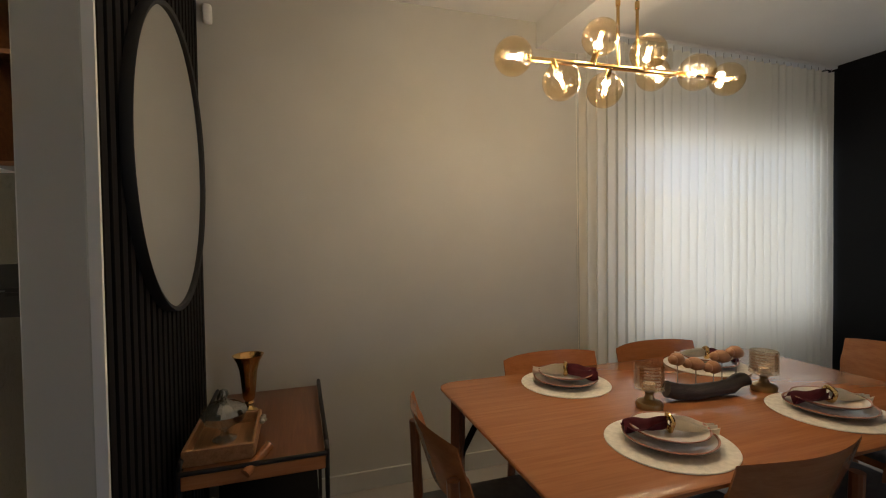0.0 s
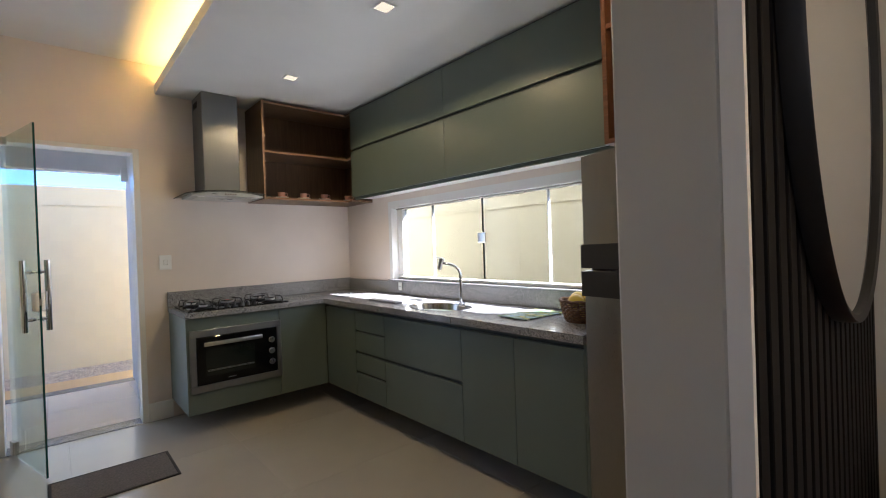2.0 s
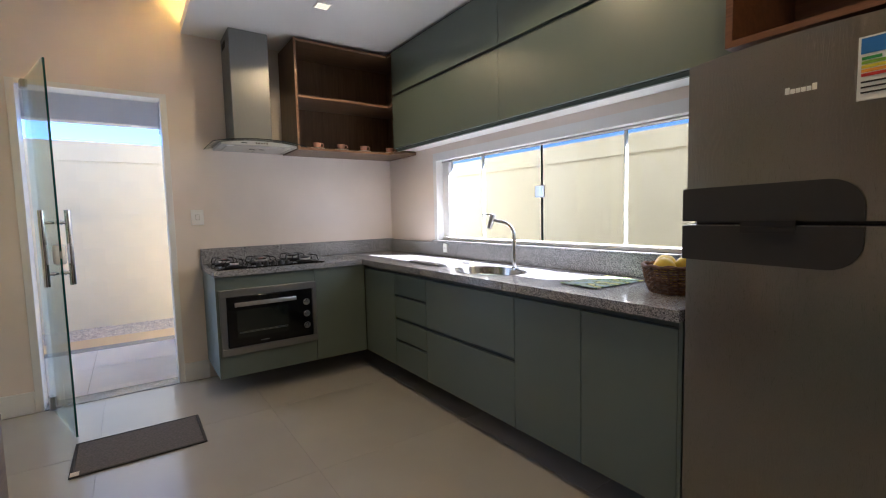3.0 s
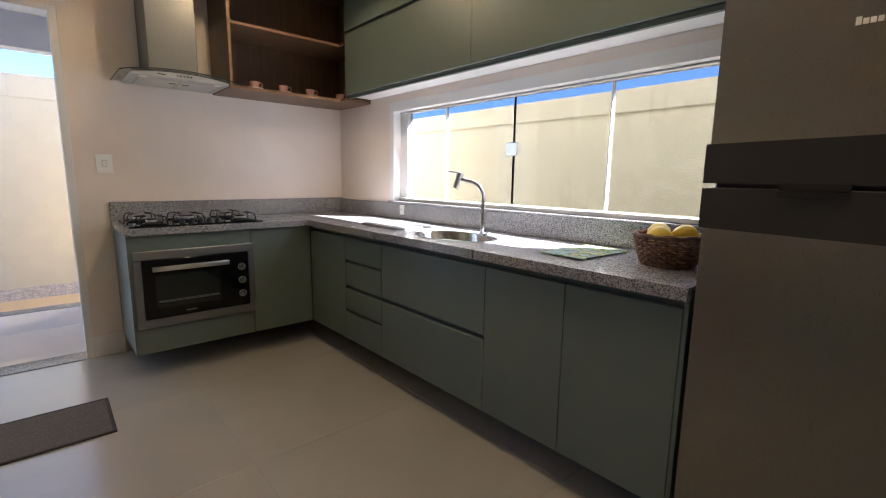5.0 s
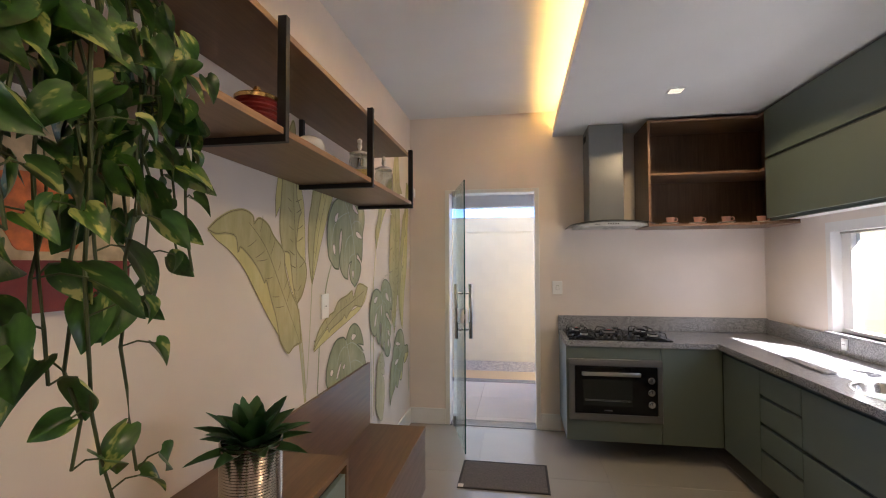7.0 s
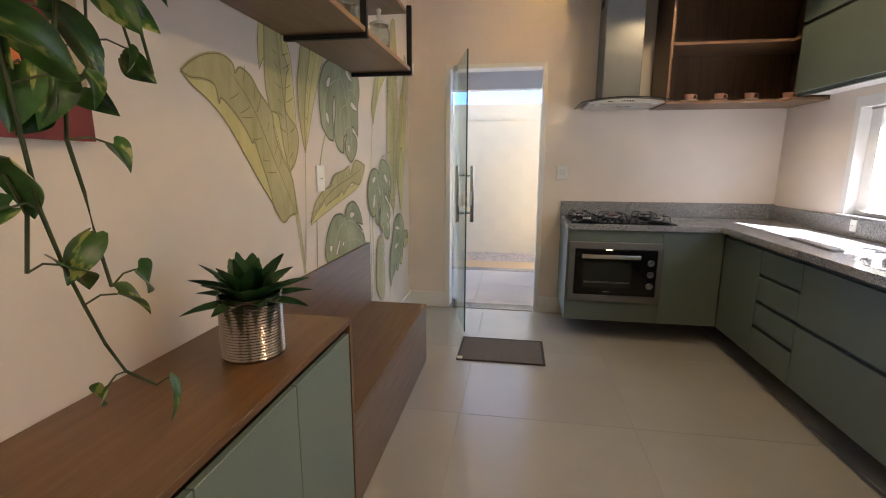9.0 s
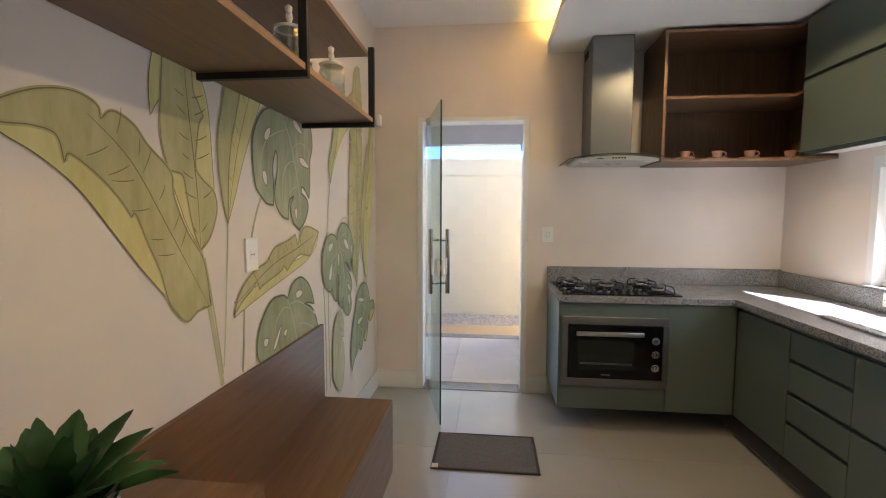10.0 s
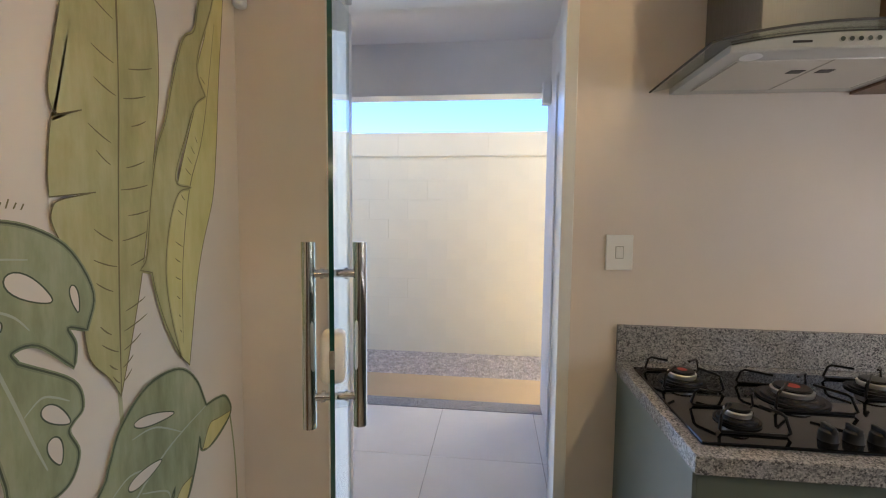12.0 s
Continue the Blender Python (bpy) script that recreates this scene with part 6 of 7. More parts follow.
def bare(lf, holes):
    """Oval gaps where the wall is left bare, each by its middle, its long half axis and its slimness."""
    d = LAYER[0] - 0.00008
    hb, ob = bmesh.new(), bmesh.new()
    for (cx, cz), (ax, az), slim in holes:
        a = Vector((ax, az))
        nrm = Vector((-az, ax)) * slim
        el = [Vector((cx, cz)) + a * math.cos(t) + nrm * math.sin(t) * (1 - 0.35 * math.cos(t)) for t in [2 * math.pi * i / 22 for i in range(22)]]
        hb.faces.new(on_wall(hb, el, d))
        stroke(ob, el + el[:1], 0.0032, d + 0.00004, False)
    tagged(part("painted_hole", hb, M["wall"], lf, "wall colour left bare", None), kind="stuff")
    tagged(part("hole_outline", ob, INK_GREEN, lf, "", None), kind="stuff")


def stalk(p, q, r, w, colour):
    bm = bmesh.new()
    STALK[0] += 0.0001
    stroke(bm, bez(p, q, r, 16), w, STALK[0], False)
    part("stalk", bm, G[colour], mural, "", None)


stalk((-2.14, 1.1), (-2.17, 0.97), (-2.2, 0.8), 0.022, "olive")
stalk((-2.114, 1.27), (-2.16, 1.02), (-2.2, 0.82), 0.016, "pale")
stalk((-2.13, 1.24), (-2.18, 1.02), (-2.205, 0.84), 0.008, "olive")
stalk((-3.715, 0.91), (-3.72, 0.8), (-3.72, 0.72), 0.012, "pale")
stalk((-3.13, 0.98), (-3.16, 0.7), (-3.15, 0.4), 0.012, "sage")
stalk((-3.2, 0.96), (-3.19, 0.7), (-3.21, 0.4), 0.014, "olive")
stalk((-4.16, 0.68), (-4.2, 0.5), (-4.2, 0.3), 0.008, "sage")
stalk((-2.345, 1.03), (-2.335, 0.9), (-2.325, 0.8), 0.012, "sage")
stalk((-3.254, 1.56), (-3.2, 1.4), (-3.17, 1.1), 0.01, "lime")
stalk((-2.495, 1.45), (-2.44, 1.38), (-2.41, 1.29), 0.013, "sage")
stalk((-2.26, 1.35), (-2.24, 1.1), (-2.21, 0.86), 0.008, "pale")

lf = painted(((-1.955, 1.84), (-1.995, 1.845), (-2.015, 1.79), (-2.005, 1.72), (-1.96, 1.685), (-1.925, 1.635, 0), (-1.925, 1.73)), "lime")
lf = painted(((-2.085, 1.8, 0), (-2.11, 1.815), (-2.145, 1.785), (-2.17, 1.72), (-2.18, 1.625), (-2.185, 1.535), (-2.19, 1.44, 0), (-2.13, 1.475), (-2.1, 1.545), (-2.115, 1.655), (-2.095, 1.735)), "lime")
lf = painted(((-1.99, 1.5, 0), (-2, 1.455), (-2.025, 1.4), (-2.05, 1.345), (-2.105, 1.27, 0), (-2.085, 1.355), (-2.065, 1.425), (-2.04, 1.49)), "lime")
lf = painted(((-1.96, 1.655), (-1.96, 1.585), (-1.975, 1.525), (-1.99, 1.5), (-2.04, 1.49), (-2.055, 1.435), (-2.07, 1.365), (-2.09, 1.305), (-2.11, 1.265, 0), (-2.155, 1.3), (-2.185, 1.35), (-2.2, 1.4), (-2.185, 1.45), (-2.13, 1.485), (-2.1, 1.52), (-2.11, 1.595), (-2.125, 1.655), (-2.145, 1.68, 0), (-2.12, 1.72), (-2.1, 1.76), (-2.095, 1.95), (-2.07, 2.08), (-2.02, 2), (-1.985, 1.86), (-1.965, 1.695)), "olive", soft="moss")
ticks(lf, ((-2.11, 1.27), (-2.105, 1.425), (-2.09, 1.57), (-2.075, 1.695), (-2.065, 1.815)), 0.1, 0.075, 8, 0.02, 3)
lf = painted(((-2.26, 1.345, 0), (-2.27, 1.5), (-2.285, 1.59), (-2.315, 1.675), (-2.355, 1.795), (-2.395, 1.96), (-2.52, 2.03), (-2.575, 1.955), (-2.505, 1.815), (-2.425, 1.675), (-2.36, 1.555), (-2.31, 1.445)), "lime")
ticks(lf, ((-2.262, 1.36), (-2.33, 1.6), (-2.44, 1.85)), 0, 0.06, 7, 0.03, 8, 0.0026)
lf = painted(((-2.26, 1.345, 0), (-2.24, 1.4), (-2.22, 1.495), (-2.215, 1.59), (-2.225, 1.67), (-2.245, 1.73), (-2.265, 1.805), (-2.31, 1.925), (-2.39, 1.93), (-2.365, 1.83), (-2.33, 1.73), (-2.3, 1.65, 0), (-2.285, 1.59), (-2.27, 1.5)), "olive", soft="moss")
lf = painted(((-1.515, 1.555, 0), (-1.555, 1.525), (-1.625, 1.49), (-1.705, 1.43), (-1.795, 1.325), (-1.875, 1.23), (-1.96, 1.14, 0), (-2, 1.185), (-1.91, 1.325), (-1.785, 1.495), (-1.655, 1.56)), "lime")
lf = painted(((-1.515, 1.555, 0), (-1.56, 1.59), (-1.63, 1.625), (-1.705, 1.64), (-1.76, 1.625), (-1.77, 1.595, 0), (-1.805, 1.62), (-1.865, 1.6), (-1.91, 1.555), (-1.99, 1.495), (-2, 1.425), (-2.05, 1.325), (-2.12, 1.235), (-2.15, 1.085, 0), (-2.085, 1.08), (-2.035, 1.06), (-1.99, 1.095), (-1.96, 1.14), (-1.935, 1.22), (-1.895, 1.3), (-1.86, 1.375), (-1.845, 1.37, 0), (-1.81, 1.415), (-1.755, 1.465), (-1.69, 1.505), (-1.675, 1.485, 0), (-1.66, 1.54), (-1.61, 1.55), (-1.555, 1.545)), "olive", soft="moss")
ticks(lf, ((-2.14, 1.085), (-1.98, 1.325), (-1.855, 1.505), (-1.735, 1.6)), 0.1, 0.11, 8, 0.03, 7, 0.003)
lf = painted(((-2.655, 1.815, 0), (-2.6, 1.815), (-2.545, 1.795), (-2.5, 1.765), (-2.46, 1.715), (-2.435, 1.66), (-2.43, 1.595), (-2.435, 1.535), (-2.45, 1.48), (-2.49, 1.445), (-2.53, 1.42), (-2.585, 1.415, 0), (-2.59, 1.47), (-2.585, 1.535), (-2.59, 1.59), (-2.615, 1.64), (-2.63, 1.605), (-2.62, 1.545), (-2.6, 1.485), (-2.6, 1.43), (-2.63, 1.39), (-2.67, 1.365), (-2.72, 1.355, 0), (-2.72, 1.395), (-2.735, 1.44), (-2.78, 1.46, 0), (-2.75, 1.425), (-2.745, 1.385), (-2.77, 1.34), (-2.83, 1.305, 0), (-2.89, 1.34), (-2.93, 1.39), (-2.935, 1.43), (-2.91, 1.455), (-2.86, 1.475, 0), (-2.865, 1.505), (-2.9, 1.495), (-2.95, 1.455, 0), (-2.96, 1.51), (-2.965, 1.59), (-2.97, 1.645, 0), (-3, 1.71), (-2.99, 1.785), (-2.935, 1.835), (-2.865, 1.86), (-2.765, 1.855), (-2.7, 1.83)), "sage", INK_GREEN, 0.004, "shade")
veins(lf, ((-2.655, 1.815), (-2.735, 1.73), (-2.795, 1.61), (-2.84, 1.46), (-2.85, 1.35)), (((-2.74, 1.75), (-2.61, 1.71), (-2.52, 1.65), (-2.48, 1.54)), ((-2.79, 1.62), (-2.72, 1.595), (-2.675, 1.535), (-2.665, 1.435)), ((-2.83, 1.505), (-2.78, 1.495), (-2.75, 1.48), (-2.745, 1.455)), ((-2.715, 1.775), (-2.77, 1.84), (-2.845, 1.875), (-2.91, 1.875)), ((-2.775, 1.675), (-2.84, 1.705), (-2.905, 1.705), (-2.97, 1.675))), VEIN, 0.0055)
bare(lf, (((-2.55, 1.7), (-0.024, 0.027), 0.45), ((-2.52, 1.52), (-0.011, -0.03), 0.5), ((-2.835, 1.775), (-0.048, -0.021), 0.32), ((-2.9, 1.62), (-0.054, -0.014), 0.3), ((-2.8, 1.38), (0, -0.027), 0.5),))
lf = painted(((-2.69, 1.005, 0), (-2.655, 1.025), (-2.59, 1.03), (-2.54, 1.02), (-2.49, 0.985), (-2.455, 0.945), (-2.43, 0.895), (-2.425, 0.83), (-2.47, 0.77), (-2.555, 0.71), (-2.645, 0.73), (-2.855, 0.665), (-3.02, 0.72), (-3.03, 0.8), (-2.99, 0.875), (-2.94, 0.92), (-2.86, 0.945, 0), (-2.91, 0.945), (-2.99, 0.925, 0), (-2.96, 0.99), (-2.91, 1.045), (-2.835, 1.08), (-2.76, 1.07), (-2.72, 1.04)), "sage", INK_GREEN, 0.004, "shade")
veins(lf, ((-2.69, 1.005), (-2.73, 0.93), (-2.77, 0.82), (-2.79, 0.705)), (((-2.705, 0.975), (-2.78, 0.975), (-2.865, 0.945), (-2.99, 0.87)), ((-2.71, 0.96), (-2.65, 0.97), (-2.59, 0.935), (-2.565, 0.885)), ((-2.76, 0.86), (-2.84, 0.86), (-2.935, 0.825), (-3, 0.775))), VEIN, 0.0055)
bare(lf, (((-2.815, 1.005), (-0.039, 0.001), 0.45), ((-2.665, 0.86), (-0.014, 0.011), 0.7), ((-2.59, 0.855), (-0.034, 0.043), 0.2), ((-2.495, 0.865), (-0.02, 0.006), 0.8), ((-2.985, 0.88), (-0.008, -0.013), 0.6),))
lf = painted(((-2.275, 1.015, 0), (-2.4, 1.045), (-2.565, 1.08), (-2.74, 1.115), (-2.91, 1.155), (-3.02, 1.21), (-3.065, 1.285, 0), (-2.91, 1.19), (-2.705, 1.155), (-2.455, 1.11), (-2.325, 1.06)), "lime")
lf = painted(((-2.275, 1.025, 0), (-2.31, 1.085), (-2.36, 1.13), (-2.43, 1.165), (-2.52, 1.185, 0), (-2.54, 1.205), (-2.59, 1.24), (-2.705, 1.26), (-2.785, 1.285, 0), (-2.805, 1.235, 0), (-2.84, 1.275), (-2.89, 1.315), (-2.97, 1.31), (-3.065, 1.285, 0), (-2.99, 1.215), (-2.94, 1.175), (-2.83, 1.19), (-2.735, 1.155), (-2.695, 1.13, 0), (-2.66, 1.155), (-2.635, 1.135), (-2.485, 1.1), (-2.455, 1.085, 0), (-2.435, 1.115), (-2.4, 1.095), (-2.335, 1.065)), "olive", soft="moss")
ticks(lf, ((-2.29, 1.06), (-2.55, 1.165), (-2.8, 1.22), (-3.0, 1.27)), 0, 0.06, 9, -0.01, 13)
lf = painted(((-3.25, 1.55, 0), (-3.225, 1.63), (-3.235, 1.69), (-3.28, 1.755), (-3.305, 1.84), (-3.325, 1.915, 0), (-3.375, 1.895, 0), (-3.39, 1.955), (-3.46, 2.015), (-3.63, 2.13), (-3.765, 2.185), (-3.795, 2.145, 0), (-3.695, 2.07), (-3.6, 2.08), (-3.5, 2.015), (-3.425, 1.935), (-3.38, 1.84), (-3.34, 1.73), (-3.285, 1.645)), "olive", soft="moss")
lf = painted(((-3.25, 1.55, 0), (-3.285, 1.645), (-3.34, 1.73), (-3.38, 1.84), (-3.425, 1.935), (-3.5, 2.015), (-3.6, 2.085), (-3.695, 2.06), (-3.745, 2.075), (-3.7, 1.99), (-3.54, 1.89), (-3.435, 1.81), (-3.345, 1.705), (-3.29, 1.62)), "lime")
lf = painted(((-3.715, 0.89, 0), (-3.72, 1.09), (-3.73, 1.38), (-3.745, 1.65), (-3.75, 1.86), (-3.745, 2.3), (-3.83, 2.355, 0), (-3.875, 2.13), (-3.87, 1.94, 0), (-3.83, 1.92, 0), (-3.875, 1.895), (-3.88, 1.7), (-3.86, 1.545), (-3.835, 1.395), (-3.805, 1.225), (-3.765, 1.06)), "olive")
lf = painted(((-3.715, 0.89, 0), (-3.685, 0.945), (-3.635, 1.01), (-3.62, 1.115), (-3.6, 1.23), (-3.565, 1.315), (-3.565, 1.35), (-3.585, 1.37), (-3.67, 1.39, 0), (-3.56, 1.375, 0), (-3.56, 1.43), (-3.57, 1.52), (-3.585, 1.545), (-3.645, 1.57, 0), (-3.595, 1.55), (-3.575, 1.56), (-3.57, 1.605), (-3.585, 1.685), (-3.605, 1.785), (-3.6, 1.82, 0), (-3.645, 1.83, 0), (-3.595, 1.865), (-3.62, 1.935), (-3.645, 2.065), (-3.7, 2.28, 0), (-3.745, 2.3), (-3.75, 1.8), (-3.73, 1.35)), "olive")
ticks(lf, ((-3.716, 0.9), (-3.72, 1.1), (-3.733, 1.4), (-3.747, 1.7), (-3.745, 2.25)), 0.13, 0.1, 17, 0.025, 19)
lf = painted(((-3.795, 2.145, 0), (-3.875, 2.11), (-3.955, 2.05, 0), (-3.84, 2.025), (-3.74, 2.01), (-3.705, 2.01), (-3.745, 2.085)), "olive")
lf = painted(((-3.965, 0.885, 0), (-3.925, 0.935), (-3.895, 1.05), (-3.88, 1.18), (-3.9, 1.31), (-3.935, 1.42), (-3.99, 1.575), (-4.03, 1.685), (-4.04, 1.785), (-4.09, 1.925), (-4.13, 2.13, 0), (-4.175, 2.155), (-4.18, 2.05), (-4.15, 1.805), (-4.125, 1.56), (-4.1, 1.395), (-4.045, 1.25), (-4.01, 1.13), (-3.985, 0.995)), "lime")
ticks(lf, ((-3.94, 0.96), (-3.95, 1.2), (-3.99, 1.42), (-4.06, 1.6), (-4.13, 1.95)), 0, 0.05, 15, 0.01, 29, 0.0028)
lf = painted(((-3.93, 0.92, 0), (-3.875, 1.03), (-3.84, 1.135), (-3.83, 1.185, 0), (-3.79, 1.195, 0), (-3.815, 1.235), (-3.835, 1.385), (-3.865, 1.52), (-3.9, 1.6), (-3.93, 1.705), (-3.98, 1.845), (-4.03, 1.89), (-4.05, 1.96), (-4.08, 2.07), (-4.1, 2.165, 0), (-4.15, 2.145), (-4.125, 2.025), (-4.095, 1.945), (-4.05, 1.84), (-4.04, 1.77), (-4.075, 1.71, 0), (-4.025, 1.67), (-3.98, 1.575), (-3.93, 1.44), (-3.995, 1.42, 0), (-3.94, 1.4), (-3.9, 1.31), (-3.88, 1.18), (-3.895, 1.05)), "olive", soft="moss")
lf = painted(((-3.34, 1.23, 0), (-3.3, 1.255), (-3.235, 1.265), (-3.17, 1.245), (-3.125, 1.19), (-3.1, 1.12), (-3.105, 1.055), (-3.135, 0.995), (-3.185, 0.955), (-3.22, 0.945), (-3.25, 0.955, 0), (-3.24, 0.955, 0), (-3.265, 0.91), (-3.295, 0.88), (-3.32, 0.88), (-3.325, 0.94), (-3.325, 1.005), (-3.35, 1.02), (-3.365, 0.975), (-3.345, 0.92), (-3.355, 0.86), (-3.415, 0.805, 0), (-3.415, 0.855), (-3.435, 0.875, 0), (-3.445, 0.825), (-3.455, 0.78), (-3.515, 0.745), (-3.57, 0.755), (-3.595, 0.81), (-3.575, 0.865), (-3.585, 0.885), (-3.61, 0.91), (-3.59, 0.975), (-3.48, 1.05, 0), (-3.47, 1.075), (-3.52, 1.075), (-3.595, 1.005, 0), (-3.6, 1.055), (-3.585, 1.095), (-3.63, 1.08, 0), (-3.65, 1.16), (-3.6, 1.26), (-3.525, 1.31), (-3.445, 1.325), (-3.39, 1.305), (-3.355, 1.27)), "sage", INK_GREEN, 0.004, "shade")
veins(lf, ((-3.34, 1.23), (-3.405, 1.145), (-3.455, 1.015), (-3.5, 0.88), (-3.525, 0.81)), (((-3.39, 1.155), (-3.32, 1.145), (-3.26, 1.125), (-3.225, 1.105)), ((-3.395, 1.155), (-3.315, 1.1), (-3.27, 1.035), (-3.265, 1)), ((-3.445, 1.05), (-3.39, 1), (-3.39, 0.92), (-3.41, 0.865)), ((-3.38, 1.18), (-3.445, 1.16), (-3.48, 1.14), (-3.505, 1.11)), ((-3.36, 1.205), (-3.4, 1.24), (-3.445, 1.255), (-3.51, 1.25)), ((-3.485, 0.94), (-3.52, 0.965), (-3.55, 0.955), (-3.58, 0.935))), VEIN, 0.005)
bare(lf, (((-3.235, 1.195), (-0.037, 0.015), 0.5), ((-3.23, 1.055), (-0.022, 0.049), 0.35), ((-3.36, 1.105), (-0.003, -0.042), 0.25), ((-3.45, 1.13), (-0.002, -0.01), 0.6), ((-3.51, 1.19), (-0.044, -0.031), 0.4), ((-3.605, 1.155), (-0.006, -0.031), 0.3), ((-3.55, 0.915), (-0.029, -0.028), 0.4), ((-3.545, 0.84), (-0.008, -0.033), 0.45),))
lf = painted(((-4.035, 0.73, 0), (-3.99, 0.83), (-3.915, 0.89), (-3.8, 0.885), (-3.71, 0.815), (-3.675, 0.745), (-3.66, 0.705, 0), (-3.615, 0.645), (-3.585, 0.545), (-3.575, 0.455), (-3.59, 0.355, 0), (-3.645, 0.415), (-3.715, 0.45), (-3.765, 0.5, 0), (-3.765, 0.455), (-3.81, 0.44), (-3.855, 0.5), (-3.885, 0.55, 0), (-3.875, 0.485), (-3.93, 0.475), (-3.975, 0.56), (-4, 0.645, 0), (-4.01, 0.595), (-4.08, 0.595), (-4.165, 0.65), (-4.14, 0.715), (-4.09, 0.73)), "sage", INK_GREEN, 0.0042, "shade")
veins(lf, ((-4.035, 0.73), (-3.86, 0.675), (-3.72, 0.58), (-3.61, 0.435)), (((-3.925, 0.695), (-3.82, 0.76), (-3.74, 0.765)), ((-3.815, 0.65), (-3.73, 0.675), (-3.665, 0.645)), ((-3.765, 0.605), (-3.855, 0.555), (-3.865, 0.505))), VEIN, 0.005)
bare(lf, (((-3.82, 0.785), (-0.072, -0.016), 0.2), ((-3.78, 0.65), (-0.058, 0.008), 0.3),))
lf = painted(((-4.165, 0.655, 0), (-4.14, 0.63), (-4.05, 0.59), (-4.01, 0.595, 0), (-4.05, 0.66), (-4.095, 0.66)), "lime")
lf = painted(((-3.96, 0.54, 0), (-3.925, 0.475), (-3.875, 0.485, 0), (-3.91, 0.53)), "lime")
lf = painted(((-3.375, 0.81, 0), (-3.32, 0.79), (-3.275, 0.75), (-3.245, 0.71, 0), (-3.275, 0.685, 0), (-3.25, 0.675), (-3.24, 0.575), (-3.245, 0.425), (-3.375, 0.315), (-3.435, 0.445), (-3.43, 0.58), (-3.385, 0.645, 0), (-3.435, 0.63, 0), (-3.43, 0.67), (-3.39, 0.68, 0), (-3.435, 0.69), (-3.425, 0.74)), "pale")
ticks(lf, ((-3.375, 0.81), (-3.35, 0.71), (-3.335, 0.61), (-3.325, 0.455)), 0.06, 0.06, 7, -0.02, 41, 0.003)
# the painter's signature, too small to read
bm = bmesh.new()
for i in range(12):
    c = Vector((-3.352 - i * 0.0135, 1.305 + 0.045 * math.sin(i / 11 * 1.9)))
    stroke(bm, [c, c + Vector((-0.006, 0.012 + 0.006 * (i % 3 == 0)))], 0.003, 0.0085, False)
part("signature", bm, INK, mural, "small illegible signature", None)

# ---- painting behind the hanging plant ----
pt = thing("canvas_painting", "unframed canvas with a dark red lower band", "painting", (-0.95, YM, 1.345))
px0, px1, pz0, pz1 = -1.2, -0.68, 1.345, 1.775
part("canvas", mesh_box(px0, YM + 0.001, pz0, px1, YM + 0.024, pz1, bev=0.001), M["canvas"], pt, "cream mottled canvas")
part("red_band", mesh_box(px0 - 0.0005, YM + 0.0235, pz0, px1, YM + 0.0255, 1.452), M["red_band"], pt, "dark red painted band")
bm = bmesh.new()
prism(bm, [(-1.0 + 0.11 * math.cos(a) * (1 + 0.25 * math.sin(3 * a)), 1.55 + 0.1 * math.sin(a) * (1 + 0.2 * math.cos(2 * a))) for a in [2 * math.pi * i / 24 for i in range(24)]], 0.0015, lambda u, v, w: (u, YM + 0.0241 + w, v))
part("orange_shape", bm, M["orange_paint"], pt, "orange and red brushwork")
bm = bmesh.new()
prism(bm, [(-1.1 + 0.04 * math.cos(a), 1.62 + 0.08 * math.sin(a)) for a in [2 * math.pi * i / 18 for i in range(18)]], 0.0015, lambda u, v, w: (u, YM + 0.0259 + w, v))
part("red_shape", bm, M["red_band"], pt, "dark red brushwork")

# ---- agave in a ribbed metal pot ----
PX, PY, PR = -1.39, 0.605, 0.083
ag = thing("potted_agave", "green agave in a ribbed silver metal pot", "potted plant", (PX, PY, SBZ))
prof = [(0, 0), (PR - 0.004, 0)]
for i in range(21):
    z = 0.006 + i * 0.0077
    prof += [(PR - 0.003, z), (PR, z + 0.0035)]
prof += [(PR, 0.172), (PR - 0.004, 0.174), (PR - 0.006, 0.17), (PR - 0.007, 0.14), (0, 0.14)]
pot = part("pot", lathe(bmesh.new(), prof, (PX, PY, SBZ + 0.0005), 48), M["pot_metal"], ag, "ribbed polished metal pot", 25)
part("soil", rod(bmesh.new(), (PX, PY, SBZ + 0.141), (PX, PY, SBZ + 0.156), PR - 0.008, seg=28), M["soil"], ag)


def agave_leaf(length, width, lift, curl):
    bm = bmesh.new()
    n = 12
    rows = []
    for i in range(n + 1):
        s = i / n
        w = width * (0.55 + 0.9 * s - 1.45 * s ** 2.2) if s < 1 else 0.0005
        w = max(w, 0.0006)
        ang = radians(lift) - curl * s
        x = 0.012 + length * s * math.cos(radians(lift) - curl * s * 0.5)
        z = length * s * math.sin(radians(lift) - curl * s * 0.5)
        spike = 0.0018 if i % 2 else 0
        rows.append([bm.verts.new((x, k * (w + (spike if abs(k) == 1 else 0)), z + 0.35 * w * k * k - (0.006 * (1 - s) if k == 0 else 0))) for k in (-1, -0.5, 0, 0.5, 1)])
    for a, b in zip(rows, rows[1:]):
        for k in range(4):
            bm.faces.new((a[k], a[k + 1], b[k + 1], b[k]))
    bmesh.ops.solidify(bm, geom=bm.faces[:], thickness=0.0035)
    return finish("agave_leaf", bm, M["leaf_dark"], 50)


